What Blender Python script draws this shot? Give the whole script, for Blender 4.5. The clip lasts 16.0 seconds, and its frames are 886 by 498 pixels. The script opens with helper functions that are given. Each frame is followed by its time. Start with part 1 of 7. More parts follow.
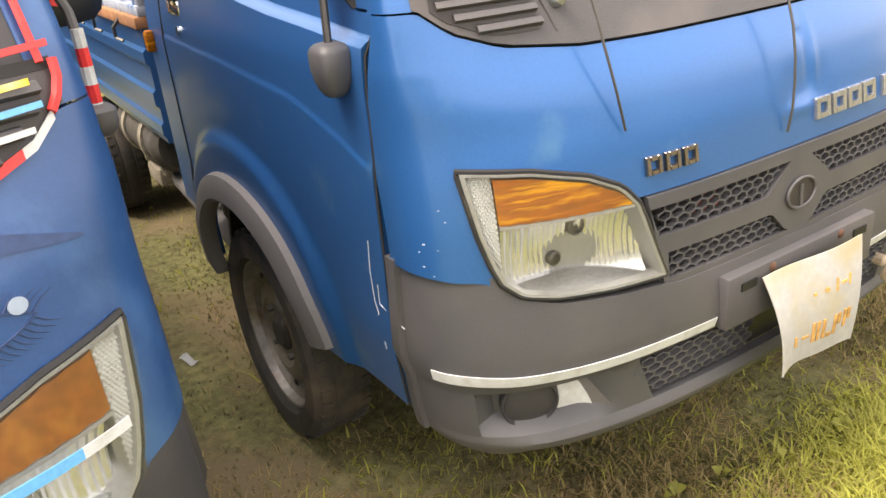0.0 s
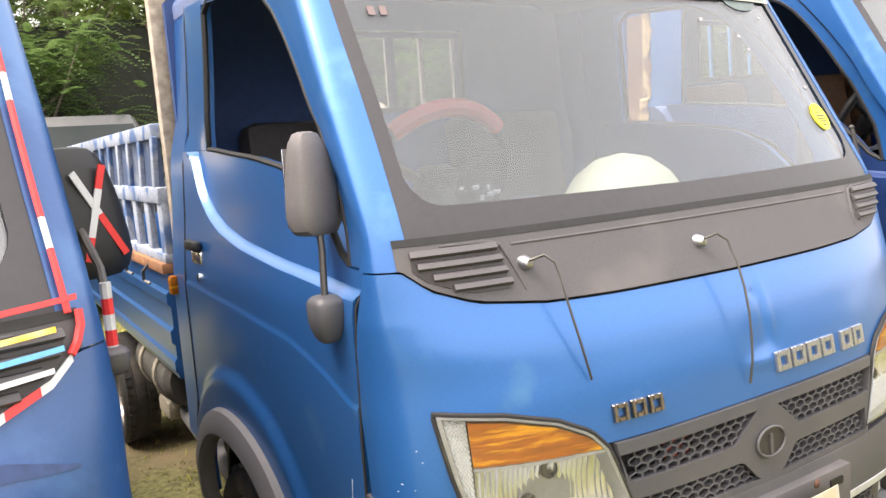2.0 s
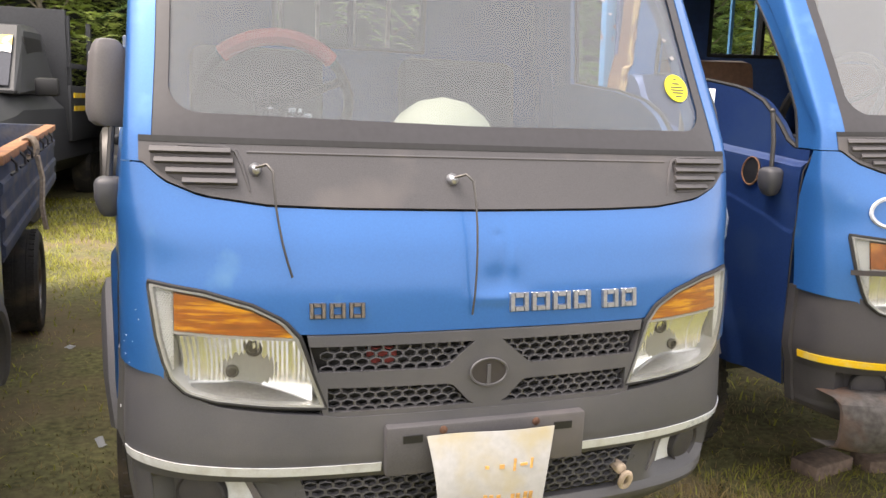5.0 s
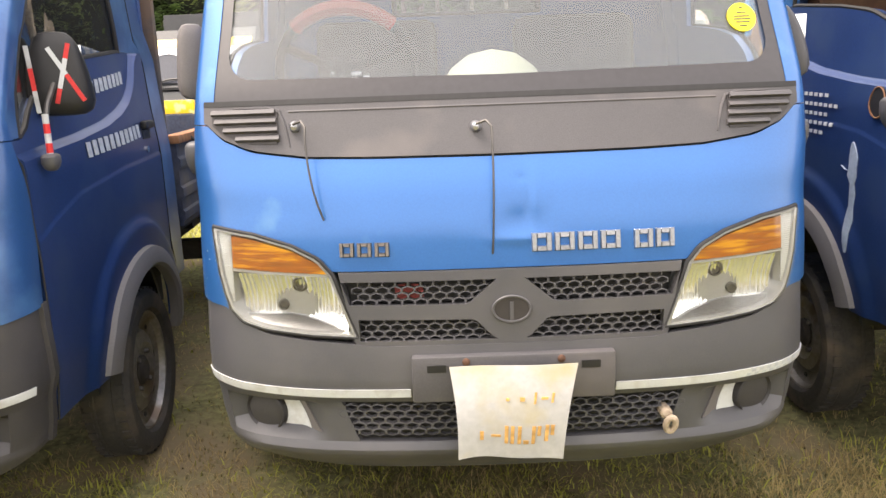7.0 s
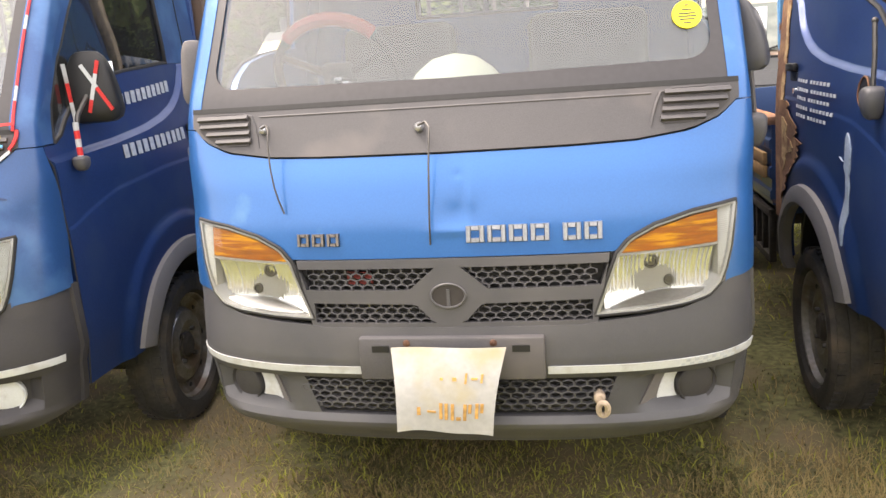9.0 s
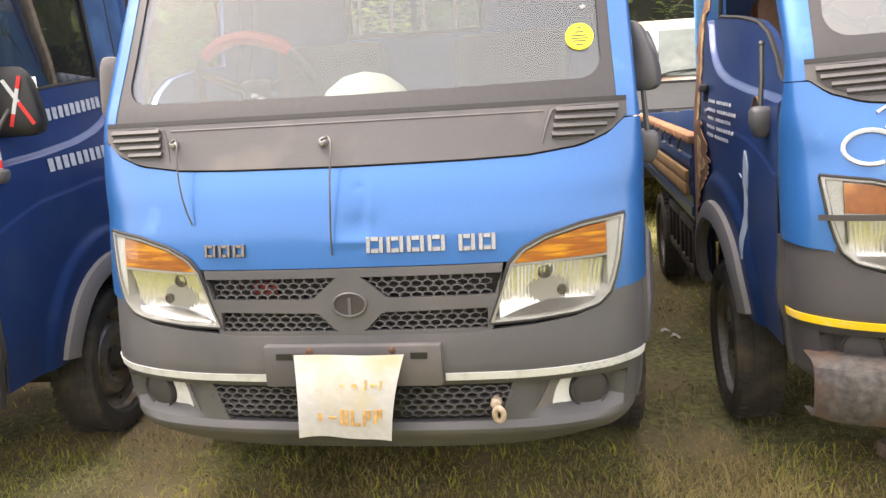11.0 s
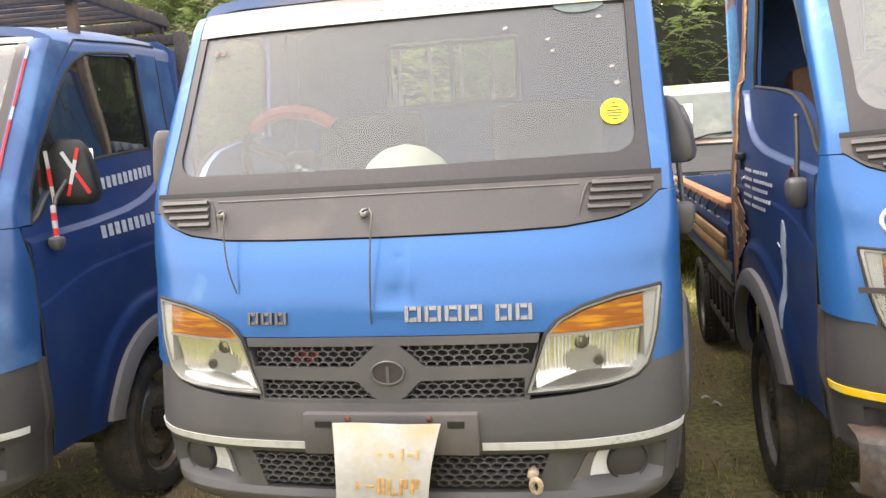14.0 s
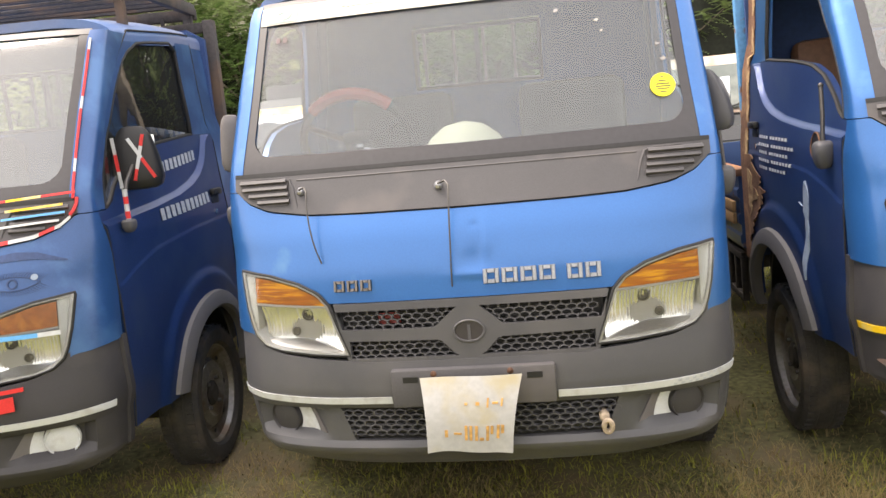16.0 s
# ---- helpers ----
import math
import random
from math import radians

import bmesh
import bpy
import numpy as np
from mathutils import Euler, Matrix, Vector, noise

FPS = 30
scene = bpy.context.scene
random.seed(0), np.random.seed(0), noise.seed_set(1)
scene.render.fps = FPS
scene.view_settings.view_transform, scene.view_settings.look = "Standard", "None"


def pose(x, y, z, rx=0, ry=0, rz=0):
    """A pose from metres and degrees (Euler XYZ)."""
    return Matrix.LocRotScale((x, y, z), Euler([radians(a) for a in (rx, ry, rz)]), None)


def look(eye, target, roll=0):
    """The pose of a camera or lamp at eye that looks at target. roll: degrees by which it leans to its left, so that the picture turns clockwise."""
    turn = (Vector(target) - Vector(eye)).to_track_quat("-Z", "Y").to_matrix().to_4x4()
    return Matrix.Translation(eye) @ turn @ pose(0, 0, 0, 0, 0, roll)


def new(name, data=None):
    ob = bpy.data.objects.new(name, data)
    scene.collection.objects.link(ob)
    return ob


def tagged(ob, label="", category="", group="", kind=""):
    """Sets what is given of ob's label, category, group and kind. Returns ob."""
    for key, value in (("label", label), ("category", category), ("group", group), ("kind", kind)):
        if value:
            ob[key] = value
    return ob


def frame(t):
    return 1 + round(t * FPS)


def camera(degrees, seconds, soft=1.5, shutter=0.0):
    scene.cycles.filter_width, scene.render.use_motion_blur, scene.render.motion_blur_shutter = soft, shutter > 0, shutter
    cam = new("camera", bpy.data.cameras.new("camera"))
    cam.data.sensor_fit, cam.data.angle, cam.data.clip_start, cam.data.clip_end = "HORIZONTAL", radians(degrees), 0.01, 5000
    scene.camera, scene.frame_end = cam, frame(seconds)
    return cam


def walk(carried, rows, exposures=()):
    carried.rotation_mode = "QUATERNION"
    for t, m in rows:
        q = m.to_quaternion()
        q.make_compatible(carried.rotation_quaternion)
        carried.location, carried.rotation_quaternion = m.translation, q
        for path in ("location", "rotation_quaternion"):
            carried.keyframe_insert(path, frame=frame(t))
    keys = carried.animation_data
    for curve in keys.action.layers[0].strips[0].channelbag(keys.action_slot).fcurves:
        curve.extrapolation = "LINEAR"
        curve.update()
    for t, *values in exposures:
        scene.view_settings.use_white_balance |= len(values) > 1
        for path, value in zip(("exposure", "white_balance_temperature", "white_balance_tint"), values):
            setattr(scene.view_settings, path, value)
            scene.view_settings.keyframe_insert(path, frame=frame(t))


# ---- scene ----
cam = camera(58.8, 16.0)
PATH = [
    (0, (-1.288, -0.828, 1.387), (-0.352, 0.726, 0.547), -5.4),
    (0.5, (-1.272, -0.843, 1.38), (-0.292, 0.674, 0.523), -5.5),
    (1, (-1.265, -0.909, 1.385), (-0.314, 0.652, 0.573), -5.7),
    (1.5, (-1.252, -0.952, 1.397), (-0.296, 0.651, 0.68), -6.0),
    (2, (-1.291, -0.955, 1.429), (-0.265, 0.74, 1.162), -4.1),
    (2.5, (-1.234, -1.023, 1.467), (-0.236, 0.704, 1.317), -3.6),
    (3, (-1.048, -1.095, 1.491), (-0.078, 0.654, 1.498), -3.5),
    (3.5, (-0.947, -1.182, 1.514), (-0.029, 0.585, 1.696), -4.7),
    (4, (-0.913, -1.325, 1.463), (-0.131, 0.514, 1.522), -1.3),
    (4.5, (-0.817, -1.442, 1.416), (-0.09, 0.416, 1.276), 0.8),
    (5, (-0.626, -1.495, 1.357), (0.014, 0.365, 0.999), 2.6),
    (5.2, (-0.559, -1.511, 1.341), (0.033, 0.349, 0.903), 2.9),
    (7.3, (-0.095, -1.7, 1.308), (-0.18, 0.254, 0.887), -3.1),
    (7.5, (-0.06, -1.703, 1.309), (-0.197, 0.244, 0.874), -3.7),
    (8, (0.0, -1.802, 1.321), (-0.246, 0.138, 0.9), -4.0),
    (8.5, (0.159, -1.889, 1.32), (-0.173, 0.042, 0.915), -2.9),
    (9, (0.324, -1.807, 1.323), (-0.028, 0.114, 0.891), -3.9),
    (9.5, (0.464, -1.781, 1.3), (0.185, 0.142, 0.829), -3.6),
    (9.7, (0.493, -1.812, 1.305), (0.223, 0.114, 0.839), -3.8),
    (11.8, (0.518, -1.851, 1.3), (0.183, 0.087, 0.938), -2.2),
    (12, (0.517, -1.849, 1.298), (0.17, 0.082, 0.91), -1.7),
    (12.5, (0.517, -1.858, 1.303), (0.14, 0.069, 0.924), -1.8),
    (13, (0.523, -1.864, 1.303), (0.129, 0.061, 0.928), -1.9),
    (13.5, (0.531, -1.867, 1.314), (0.146, 0.063, 0.964), -2.1),
    (14, (0.523, -1.878, 1.341), (0.145, 0.072, 1.103), -3.5),
    (14.5, (0.519, -1.881, 1.352), (0.138, 0.073, 1.168), -3.8),
    (15, (0.501, -1.893, 1.348), (0.114, 0.059, 1.15), -4.1),
    (15.5, (0.381, -1.996, 1.341), (0.016, -0.043, 1.117), -4.2),
    (16, (0.25, -2.107, 1.343), (-0.032, -0.148, 1.055), -5.2),
]
EXPOSURES = [(0, 1.44, 7250, 15), (1.5, 1.44, 7100, 15), (2.0, 1.5, 6850, 15), (2.5, 1.2, 6600, 16), (3.0, 1.05, 6700, 16), (3.5, 0.36, 6600, 18), (4.0, -0.02, 6400, 19), (4.5, 0.70, 6500, 18), (5.0, 1.25, 6850, 16), (7.5, 1.54, 7050, 16), (12, 1.62, 7050, 16), (14.0, 1.46, 7000, 15), (14.5, 1.27, 7000, 15), (16, 1.27, 7000, 15)]
walk(cam, [(t, look(eye, target, roll)) for t, eye, target, roll in PATH], EXPOSURES)

# ---- world and light ----
SUN_EL, SUN_AZ = 64.0, -84.0        # degrees; azimuth clockwise from +y
world = bpy.data.worlds.new("sky")
scene.world = world
world.use_nodes = True
wn = world.node_tree.nodes
wl = world.node_tree.links
bg = wn["Background"]
sky = wn.new("ShaderNodeTexSky")
sky.sky_type, sky.sun_disc = "NISHITA", False
sky.sun_elevation, sky.sun_rotation = radians(SUN_EL), radians(SUN_AZ)
sky.dust_density, sky.air_density, sky.ozone_density = 6.0, 1.2, 1.0
haze = wn.new("ShaderNodeMix")
haze.data_type, haze.inputs[0].default_value = "RGBA", 0.72
haze.inputs[7].default_value = (8.9, 8.8, 8.6, 1)
wl.new(sky.outputs[0], haze.inputs[6])
wl.new(haze.outputs[2], bg.inputs[0])
bg.inputs[1].default_value = 0.15

sun = new("sun", bpy.data.lights.new("sun", "SUN"))
sun.data.energy, sun.data.angle, sun.data.color = 1.9, radians(26), (1, 0.95, 0.87)
az, el = radians(SUN_AZ), radians(SUN_EL)
sun.matrix_world = look((math.sin(az) * 30, math.cos(az) * 30, math.tan(el) * 30), (0, 0, 0))


# ---- materials ----
def material(name, base, rough=0.6, metal=0.0, grain=0.0, grain_size=60, stain=None, stain_size=4, stain_cut=(0.5, 0.65), bump=0.0, coat=0.0, spread=0.0, coat_rough=0.05, stain_rough=None):
    m = bpy.data.materials.new(name)
    m.use_nodes = True
    n, l = m.node_tree.nodes, m.node_tree.links
    p = n["Principled BSDF"]
    p.inputs["Roughness"].default_value, p.inputs["Metallic"].default_value = rough, metal
    p.inputs["Coat Weight"].default_value, p.inputs["Coat Roughness"].default_value = coat, coat_rough
    tc = n.new("ShaderNodeTexCoord")
    col = n.new("ShaderNodeRGB").outputs[0]
    col.default_value = (*base, 1)

    def mix(a, b, fac, kind="MIX"):
        x = n.new("ShaderNodeMix")
        x.data_type, x.blend_type = "RGBA", kind
        for sock, v in ((x.inputs[0], fac), (x.inputs[6], a), (x.inputs[7], b)):
            if hasattr(v, "links"):
                l.new(v, sock)
            else:
                sock.default_value = v if not isinstance(v, tuple) else (*v, 1)
        return x.outputs[2]

    def nz(size, detail=4):
        t = n.new("ShaderNodeTexNoise")
        t.inputs["Scale"].default_value, t.inputs["Detail"].default_value = size, detail
        l.new(tc.outputs["Object"], t.inputs["Vector"])
        return t.outputs["Fac"]

    def ramp(v, lo, hi, a=0.0, b=1.0):
        r = n.new("ShaderNodeMapRange")
        r.inputs[1].default_value, r.inputs[2].default_value, r.inputs[3].default_value, r.inputs[4].default_value = lo, hi, a, b
        l.new(v, r.inputs[0])
        return r.outputs[0]

    fine = nz(grain_size)
    if grain:
        g = ramp(fine, 0.3, 0.7, 1 - grain, 1 + grain)
        broad = ramp(nz(3.0), 0.3, 0.7, 1 - grain * 0.7, 1 + grain * 0.7)
        for v in (g, broad):
            cc = n.new("ShaderNodeCombineColor")
            for i in range(3):
                l.new(v, cc.inputs[i])
            col = mix(col, cc.outputs[0], 1.0, "MULTIPLY")
    if spread:
        oi = n.new("ShaderNodeObjectInfo")
        geo = n.new("ShaderNodeNewGeometry")
        s = n.new("ShaderNodeMath")
        s.operation = "ADD"
        l.new(oi.outputs["Random"], s.inputs[0])
        l.new(geo.outputs["Random Per Island"], s.inputs[1])
        v = ramp(s.outputs[0], 0, 2, 1 - spread, 1 + spread)
        cc = n.new("ShaderNodeCombineColor")
        for i in range(3):
            l.new(v, cc.inputs[i])
        col = mix(col, cc.outputs[0], 1.0, "MULTIPLY")
    if stain:
        f = ramp(nz(stain_size, 8), *stain_cut)
        col = mix(col, stain, f)
        if stain_rough is not None:
            r = ramp(f, 0, 1, rough, stain_rough)
            l.new(r, p.inputs["Roughness"])
    l.new(col, p.inputs["Base Color"])
    if bump:
        b = n.new("ShaderNodeBump")
        b.inputs["Strength"].default_value, b.inputs["Distance"].default_value = bump, 0.004
        l.new(fine, b.inputs["Height"])
        l.new(b.outputs[0], p.inputs["Normal"])
    return m


def glass(name, tint=(0.75, 0.8, 0.8), gloss=0.10, rough=0.02, dust=0.0, dust_col=(0.55, 0.56, 0.55)):
    m = bpy.data.materials.new(name)
    m.use_nodes = True
    n, l = m.node_tree.nodes, m.node_tree.links
    n.clear()
    out = n.new("ShaderNodeOutputMaterial")
    t, g, d = n.new("ShaderNodeBsdfTransparent"), n.new("ShaderNodeBsdfGlossy"), n.new("ShaderNodeBsdfDiffuse")
    t.inputs[0].default_value, d.inputs[0].default_value = (*tint, 1), (*dust_col, 1)
    g.inputs["Roughness"].default_value = rough
    fr, pw = n.new("ShaderNodeLayerWeight"), n.new("ShaderNodeMath")
    pw.operation, pw.inputs[1].default_value = "POWER", 4.0
    l.new(fr.outputs["Facing"], pw.inputs[0])
    k = n.new("ShaderNodeMath")
    k.operation, k.use_clamp, k.inputs[1].default_value, k.inputs[2].default_value = "MULTIPLY_ADD", True, 0.7, gloss
    l.new(pw.outputs[0], k.inputs[0])
    a, b = n.new("ShaderNodeMixShader"), n.new("ShaderNodeMixShader")
    l.new(k.outputs[0], a.inputs[0]), l.new(t.outputs[0], a.inputs[1]), l.new(g.outputs[0], a.inputs[2])
    nt, tc, mr = n.new("ShaderNodeTexNoise"), n.new("ShaderNodeTexCoord"), n.new("ShaderNodeMapRange")
    nt.inputs["Scale"].default_value, nt.inputs["Detail"].default_value = 5.0, 2.5
    l.new(tc.outputs["Object"], nt.inputs["Vector"]), l.new(nt.outputs["Fac"], mr.inputs[0])
    mr.inputs[1].default_value, mr.inputs[2].default_value, mr.inputs[3].default_value, mr.inputs[4].default_value = 0.3, 0.7, dust * 0.75, dust * 1.25
    l.new(mr.outputs[0], b.inputs[0]), l.new(a.outputs[0], b.inputs[1]), l.new(d.outputs[0], b.inputs[2])
    l.new(b.outputs[0], out.inputs[0])
    return m


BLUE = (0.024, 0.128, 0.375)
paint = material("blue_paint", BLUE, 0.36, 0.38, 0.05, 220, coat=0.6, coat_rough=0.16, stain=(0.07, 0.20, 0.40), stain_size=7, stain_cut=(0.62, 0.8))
# navy of the neighbours' doors; for the left truck, gap shade is in the colour
paint_navy_shade = material("dark_blue_shaded_paint", (0.014, 0.042, 0.155), 0.46, 0.35, 0.10, 150, coat=0.2, coat_rough=0.2, stain=(0.024, 0.055, 0.16), stain_size=6)
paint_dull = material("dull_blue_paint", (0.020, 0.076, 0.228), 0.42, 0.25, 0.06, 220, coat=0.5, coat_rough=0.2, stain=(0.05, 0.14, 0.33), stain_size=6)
paint_old = material("worn_blue_paint", (0.018, 0.048, 0.135), 0.5, 0.2, 0.10, 150, stain=(0.24, 0.13, 0.07), stain_size=9, stain_cut=(0.66, 0.7), coat=0.15, stain_rough=0.9)
stake_pale = material("dusty_pale_stake_paint", (0.32, 0.36, 0.43), 0.75, 0, 0.2, 80, stain=(0.09, 0.16, 0.32), stain_size=10, stain_cut=(0.52, 0.60))
stake_dark = material("dark_slate_blue_board", (0.055, 0.085, 0.16), 0.7, 0, 0.2, 60, stain=(0.20, 0.23, 0.28), stain_size=9)
roof_paint = material("faded_blue_roof_paint", (0.085, 0.165, 0.37), 0.5, 0.25, 0.06, 120, stain=(0.21, 0.23, 0.33), stain_size=2.2, stain_cut=(0.40, 0.62), coat=0.2, coat_rough=0.25, stain_rough=0.7)
board_dirty = material("dirty_worn_board_paint", (0.040, 0.050, 0.085), 0.75, 0, 0.25, 60, stain=(0.115, 0.105, 0.095), stain_size=6, stain_cut=(0.46, 0.72), stain_rough=0.9)
roof_dull = material("dusty_roof_paint", (0.045, 0.15, 0.41), 0.45, 0.4, 0.10, 60, stain=(0.22, 0.20, 0.23), stain_size=1.8, stain_cut=(0.43, 0.54), coat=0.1, stain_rough=0.9)
post_blue = material("light_blue_rusting_paint", (0.10, 0.30, 0.56), 0.6, 0, 0.15, 60, stain=(0.22, 0.11, 0.06), stain_size=7, stain_cut=(0.55, 0.60), stain_rough=0.9)
plastic = material("grey_plastic", (0.069, 0.069, 0.076), 0.48, 0, 0.10, 500, stain=(0.105, 0.100, 0.102), stain_size=3, stain_cut=(0.45, 0.75), bump=0.12)
plastic_dark = material("blackened_plastic", (0.040, 0.038, 0.042), 0.6, 0, 0.12, 400, stain=(0.062, 0.058, 0.060), stain_size=3, bump=0.12)
cowl_mat = material("cowl_plastic", (0.072, 0.069, 0.074), 0.6, 0, 0.12, 400, stain=(0.11, 0.10, 0.10), stain_size=4, bump=0.12)
flare_mat = material("faded_grey_plastic", (0.15, 0.145, 0.15), 0.6, 0, 0.1, 300, bump=0.1)
mirror_mat = material("light_grey_plastic", (0.135, 0.125, 0.125), 0.6, 0, 0.08, 300, bump=0.08)
black = material("black_plastic", (0.012, 0.012, 0.013), 0.5, 0, 0.1)
frit_mat = material("black_glass_border", (0.036, 0.034, 0.038), 0.42, 0, 0.08)
rubber = material("rubber_seal", (0.016, 0.016, 0.017), 0.7, 0, 0.2)
tyre_mat = material("tyre_rubber", (0.036, 0.034, 0.033), 0.85, 0, 0.2, 90, stain=(0.12, 0.095, 0.07), stain_size=8, stain_cut=(0.5, 0.8), bump=0.25)
rim_mat = material("dusty_steel_rim", (0.24, 0.23, 0.22), 0.42, 0.6, 0.2, 60, stain=(0.16, 0.12, 0.09), stain_size=10)
chrome = material("chrome", (0.78, 0.78, 0.78), 0.16, 1.0, 0.05, 200)
chrome_worn = material("worn_chrome", (0.44, 0.45, 0.48), 0.28, 0.9, 0.15, 200)
chrome_old = material("tarnished_chrome", (0.32, 0.28, 0.25), 0.3, 1.0, 0.2, 200)
reflector_mat = material("headlight_reflector", (0.86, 0.875, 0.91), 0.22, 0.85, 0.05, 90, coat=0.4)
bezel_mat = material("yellowed_lens_bezel", (0.30, 0.305, 0.315), 0.35, 0.3, 0.10, 200, coat=0.4)
amber = material("amber_lens", (0.27, 0.080, 0.001), 0.5, 0.0, 0.25, 60, stain=(0.60, 0.27, 0.001), stain_size=34, stain_cut=(0.50, 0.66))
amber.node_tree.nodes["Principled BSDF"].inputs["Specular IOR Level"].default_value = 0.2
for nd in [q for q in amber.node_tree.nodes if q.type == "TEX_NOISE"]:     # streaks along the lens
    mp = amber.node_tree.nodes.new("ShaderNodeMapping")
    mp.inputs["Scale"].default_value = (0.30, 0.30, 3.4)
    amber.node_tree.links.new(nd.inputs["Vector"].links[0].from_socket, mp.inputs["Vector"])
    amber.node_tree.links.new(mp.outputs[0], nd.inputs["Vector"])
amber_old = material("browned_amber_lens", (0.23, 0.072, 0.015), 0.3, 0.1, 0.2, 60, coat=0.4, stain=(0.40, 0.16, 0.03), stain_size=12)
white_tape = material("white_reflective_tape", (0.58, 0.60, 0.62), 0.35, 0, 0.06, 300, stain=(0.46, 0.46, 0.46), stain_size=20)
yellow_tape = material("yellow_reflective_tape", (0.85, 0.55, 0.02), 0.4, 0, 0.08, 300, stain=(0.75, 0.65, 0.30), stain_size=14)
red_tape = material("red_tape", (0.65, 0.035, 0.035), 0.4, 0, 0.1, 200)
blue_tape = material("light_blue_tape", (0.12, 0.40, 0.75), 0.4, 0, 0.1, 200)
tape_dark = material("black_tape", (0.035, 0.03, 0.03), 0.5, 0, 0.1)
plate_mat = material("white_number_plate", (0.40, 0.395, 0.385), 0.5, 0, 0.08, 60, stain=(0.40, 0.34, 0.20), stain_size=9, stain_cut=(0.54, 0.76))
rust_bar = material("faded_orange_paint", (0.60, 0.34, 0.10), 0.7, 0, 0.3, 90)
rust = material("rusty_steel", (0.17, 0.085, 0.05), 0.85, 0.1, 0.3, 70, stain=(0.30, 0.17, 0.09), stain_size=9, bump=0.4)
rust_brown = material("brown_rusted_bolt", (0.11, 0.055, 0.035), 0.8, 0.2, 0.3, 200)
rust_pale = material("flaking_rusted_edge", (0.42, 0.28, 0.14), 0.9, 0, 0.35, 60, stain=(0.16, 0.07, 0.04), stain_size=14, bump=0.5)
frame_grey = material("painted_steel_rack", (0.11, 0.095, 0.10), 0.7, 0.1, 0.2, 60, stain=(0.25, 0.17, 0.12), stain_size=6)
rack_dark = material("dark_grimy_rack_steel", (0.060, 0.054, 0.056), 0.75, 0.1, 0.25, 60, stain=(0.13, 0.085, 0.06), stain_size=6)
slat_mat = material("weathered_wood_slat", (0.34, 0.29, 0.23), 0.85, 0, 0.3, 40, spread=0.35)
slat_pale = material("pale_bare_wood_slat", (0.74, 0.66, 0.52), 0.8, 0, 0.2, 40, spread=0.2)
wood_rail = material("orange_wood_rail", (0.34, 0.16, 0.075), 0.8, 0, 0.3, 40, stain=(0.20, 0.10, 0.06), stain_size=10, bump=0.3)
wood_plank = material("yellowed_wood_plank", (0.25, 0.15, 0.065), 0.8, 0, 0.14, 9, spread=0.2)
under = material("dirty_chassis", (0.035, 0.03, 0.027), 0.9, 0, 0.3, 40)
tank_mat = material("dusty_grey_tank", (0.10, 0.095, 0.085), 0.7, 0.2, 0.25, 30)
strap_mat = material("galvanised_strap", (0.42, 0.38, 0.31), 0.6, 0.4, 0.2)
inner = material("dark_cab_trim", (0.03, 0.035, 0.05), 0.7, 0, 0.15)
inner_blue = material("blue_cab_inside", (0.03, 0.07, 0.20), 0.6, 0, 0.1)
seat_mat = material("brown_seat_vinyl", (0.20, 0.10, 0.055), 0.6, 0, 0.15)
seat_dark = material("dark_grey_seat", (0.045, 0.04, 0.04), 0.7, 0, 0.15)
red_vinyl = material("red_wheel_cover", (0.30, 0.045, 0.035), 0.5, 0, 0.1)
cream = material("cream_plastic_dome", (0.52, 0.51, 0.39), 0.6, 0, 0.05)
sticker_yellow = material("yellow_sticker", (0.85, 0.78, 0.02), 0.5, 0, 0.04)
ink = material("black_ink", (0.05, 0.05, 0.05), 0.6)
ink_soft = material("dark_paint_lines", (0.03, 0.06, 0.16), 0.6, 0, 0.2)
banner_mat = material("cream_banner", (0.47, 0.46, 0.40), 0.6, 0, 0.06, 200, stain=(0.48, 0.50, 0.48), stain_size=12)
banner_blue = material("faded_blue_print", (0.27, 0.36, 0.37), 0.6, 0, 0.2, 120)
silver_print = material("silver_grey_lettering", (0.50, 0.53, 0.58), 0.5, 0, 0.15)
print_brown = material("brown_print", (0.20, 0.13, 0.10), 0.7)
banner_faint = material("faded_teal_print", (0.40, 0.43, 0.42), 0.7, 0, 0.2, 60)
oval_teal = material("pale_teal_sticker", (0.13, 0.17, 0.17), 0.6, 0, 0.2, 40)
mark_red = material("dull_red_marker", (0.17, 0.13, 0.13), 0.7)
dropping_mat = material("dried_pale_spot", (0.34, 0.35, 0.37), 0.8, 0, 0.3, 300)
grey_print = material("grey_old_sticker", (0.17, 0.17, 0.18), 0.7, 0, 0.25, 60)
wind_glass = glass("windscreen_glass", (0.80, 0.84, 0.85), 0.09, 0.02, 0.022)
wind_glass_dusty = glass("dusty_windscreen_glass", (0.80, 0.83, 0.83), 0.15, 0.03, 0.03)
side_glass = glass("side_glass", (0.30, 0.33, 0.35), 0.11, 0.02, 0.02)
lens_glass = glass("headlight_lens", (0.98, 0.98, 0.96), 0.03, 0.05, 0.01)
metal_dark = material("dark_metal", (0.10, 0.095, 0.09), 0.5, 0.7, 0.1)
rope_mat = material("frayed_rope", (0.40, 0.32, 0.24), 0.9, 0, 0.3)
brick_mat = material("grey_brick", (0.19, 0.14, 0.11), 0.9, 0, 0.3, 40, spread=0.2)
soil_rust = material("scraped_steel_bumper", (0.060, 0.056, 0.055), 0.7, 0.3, 0.45, 45, stain=(0.085, 0.055, 0.042), stain_size=7, stain_cut=(0.47, 0.60), bump=0.6, stain_rough=0.9)
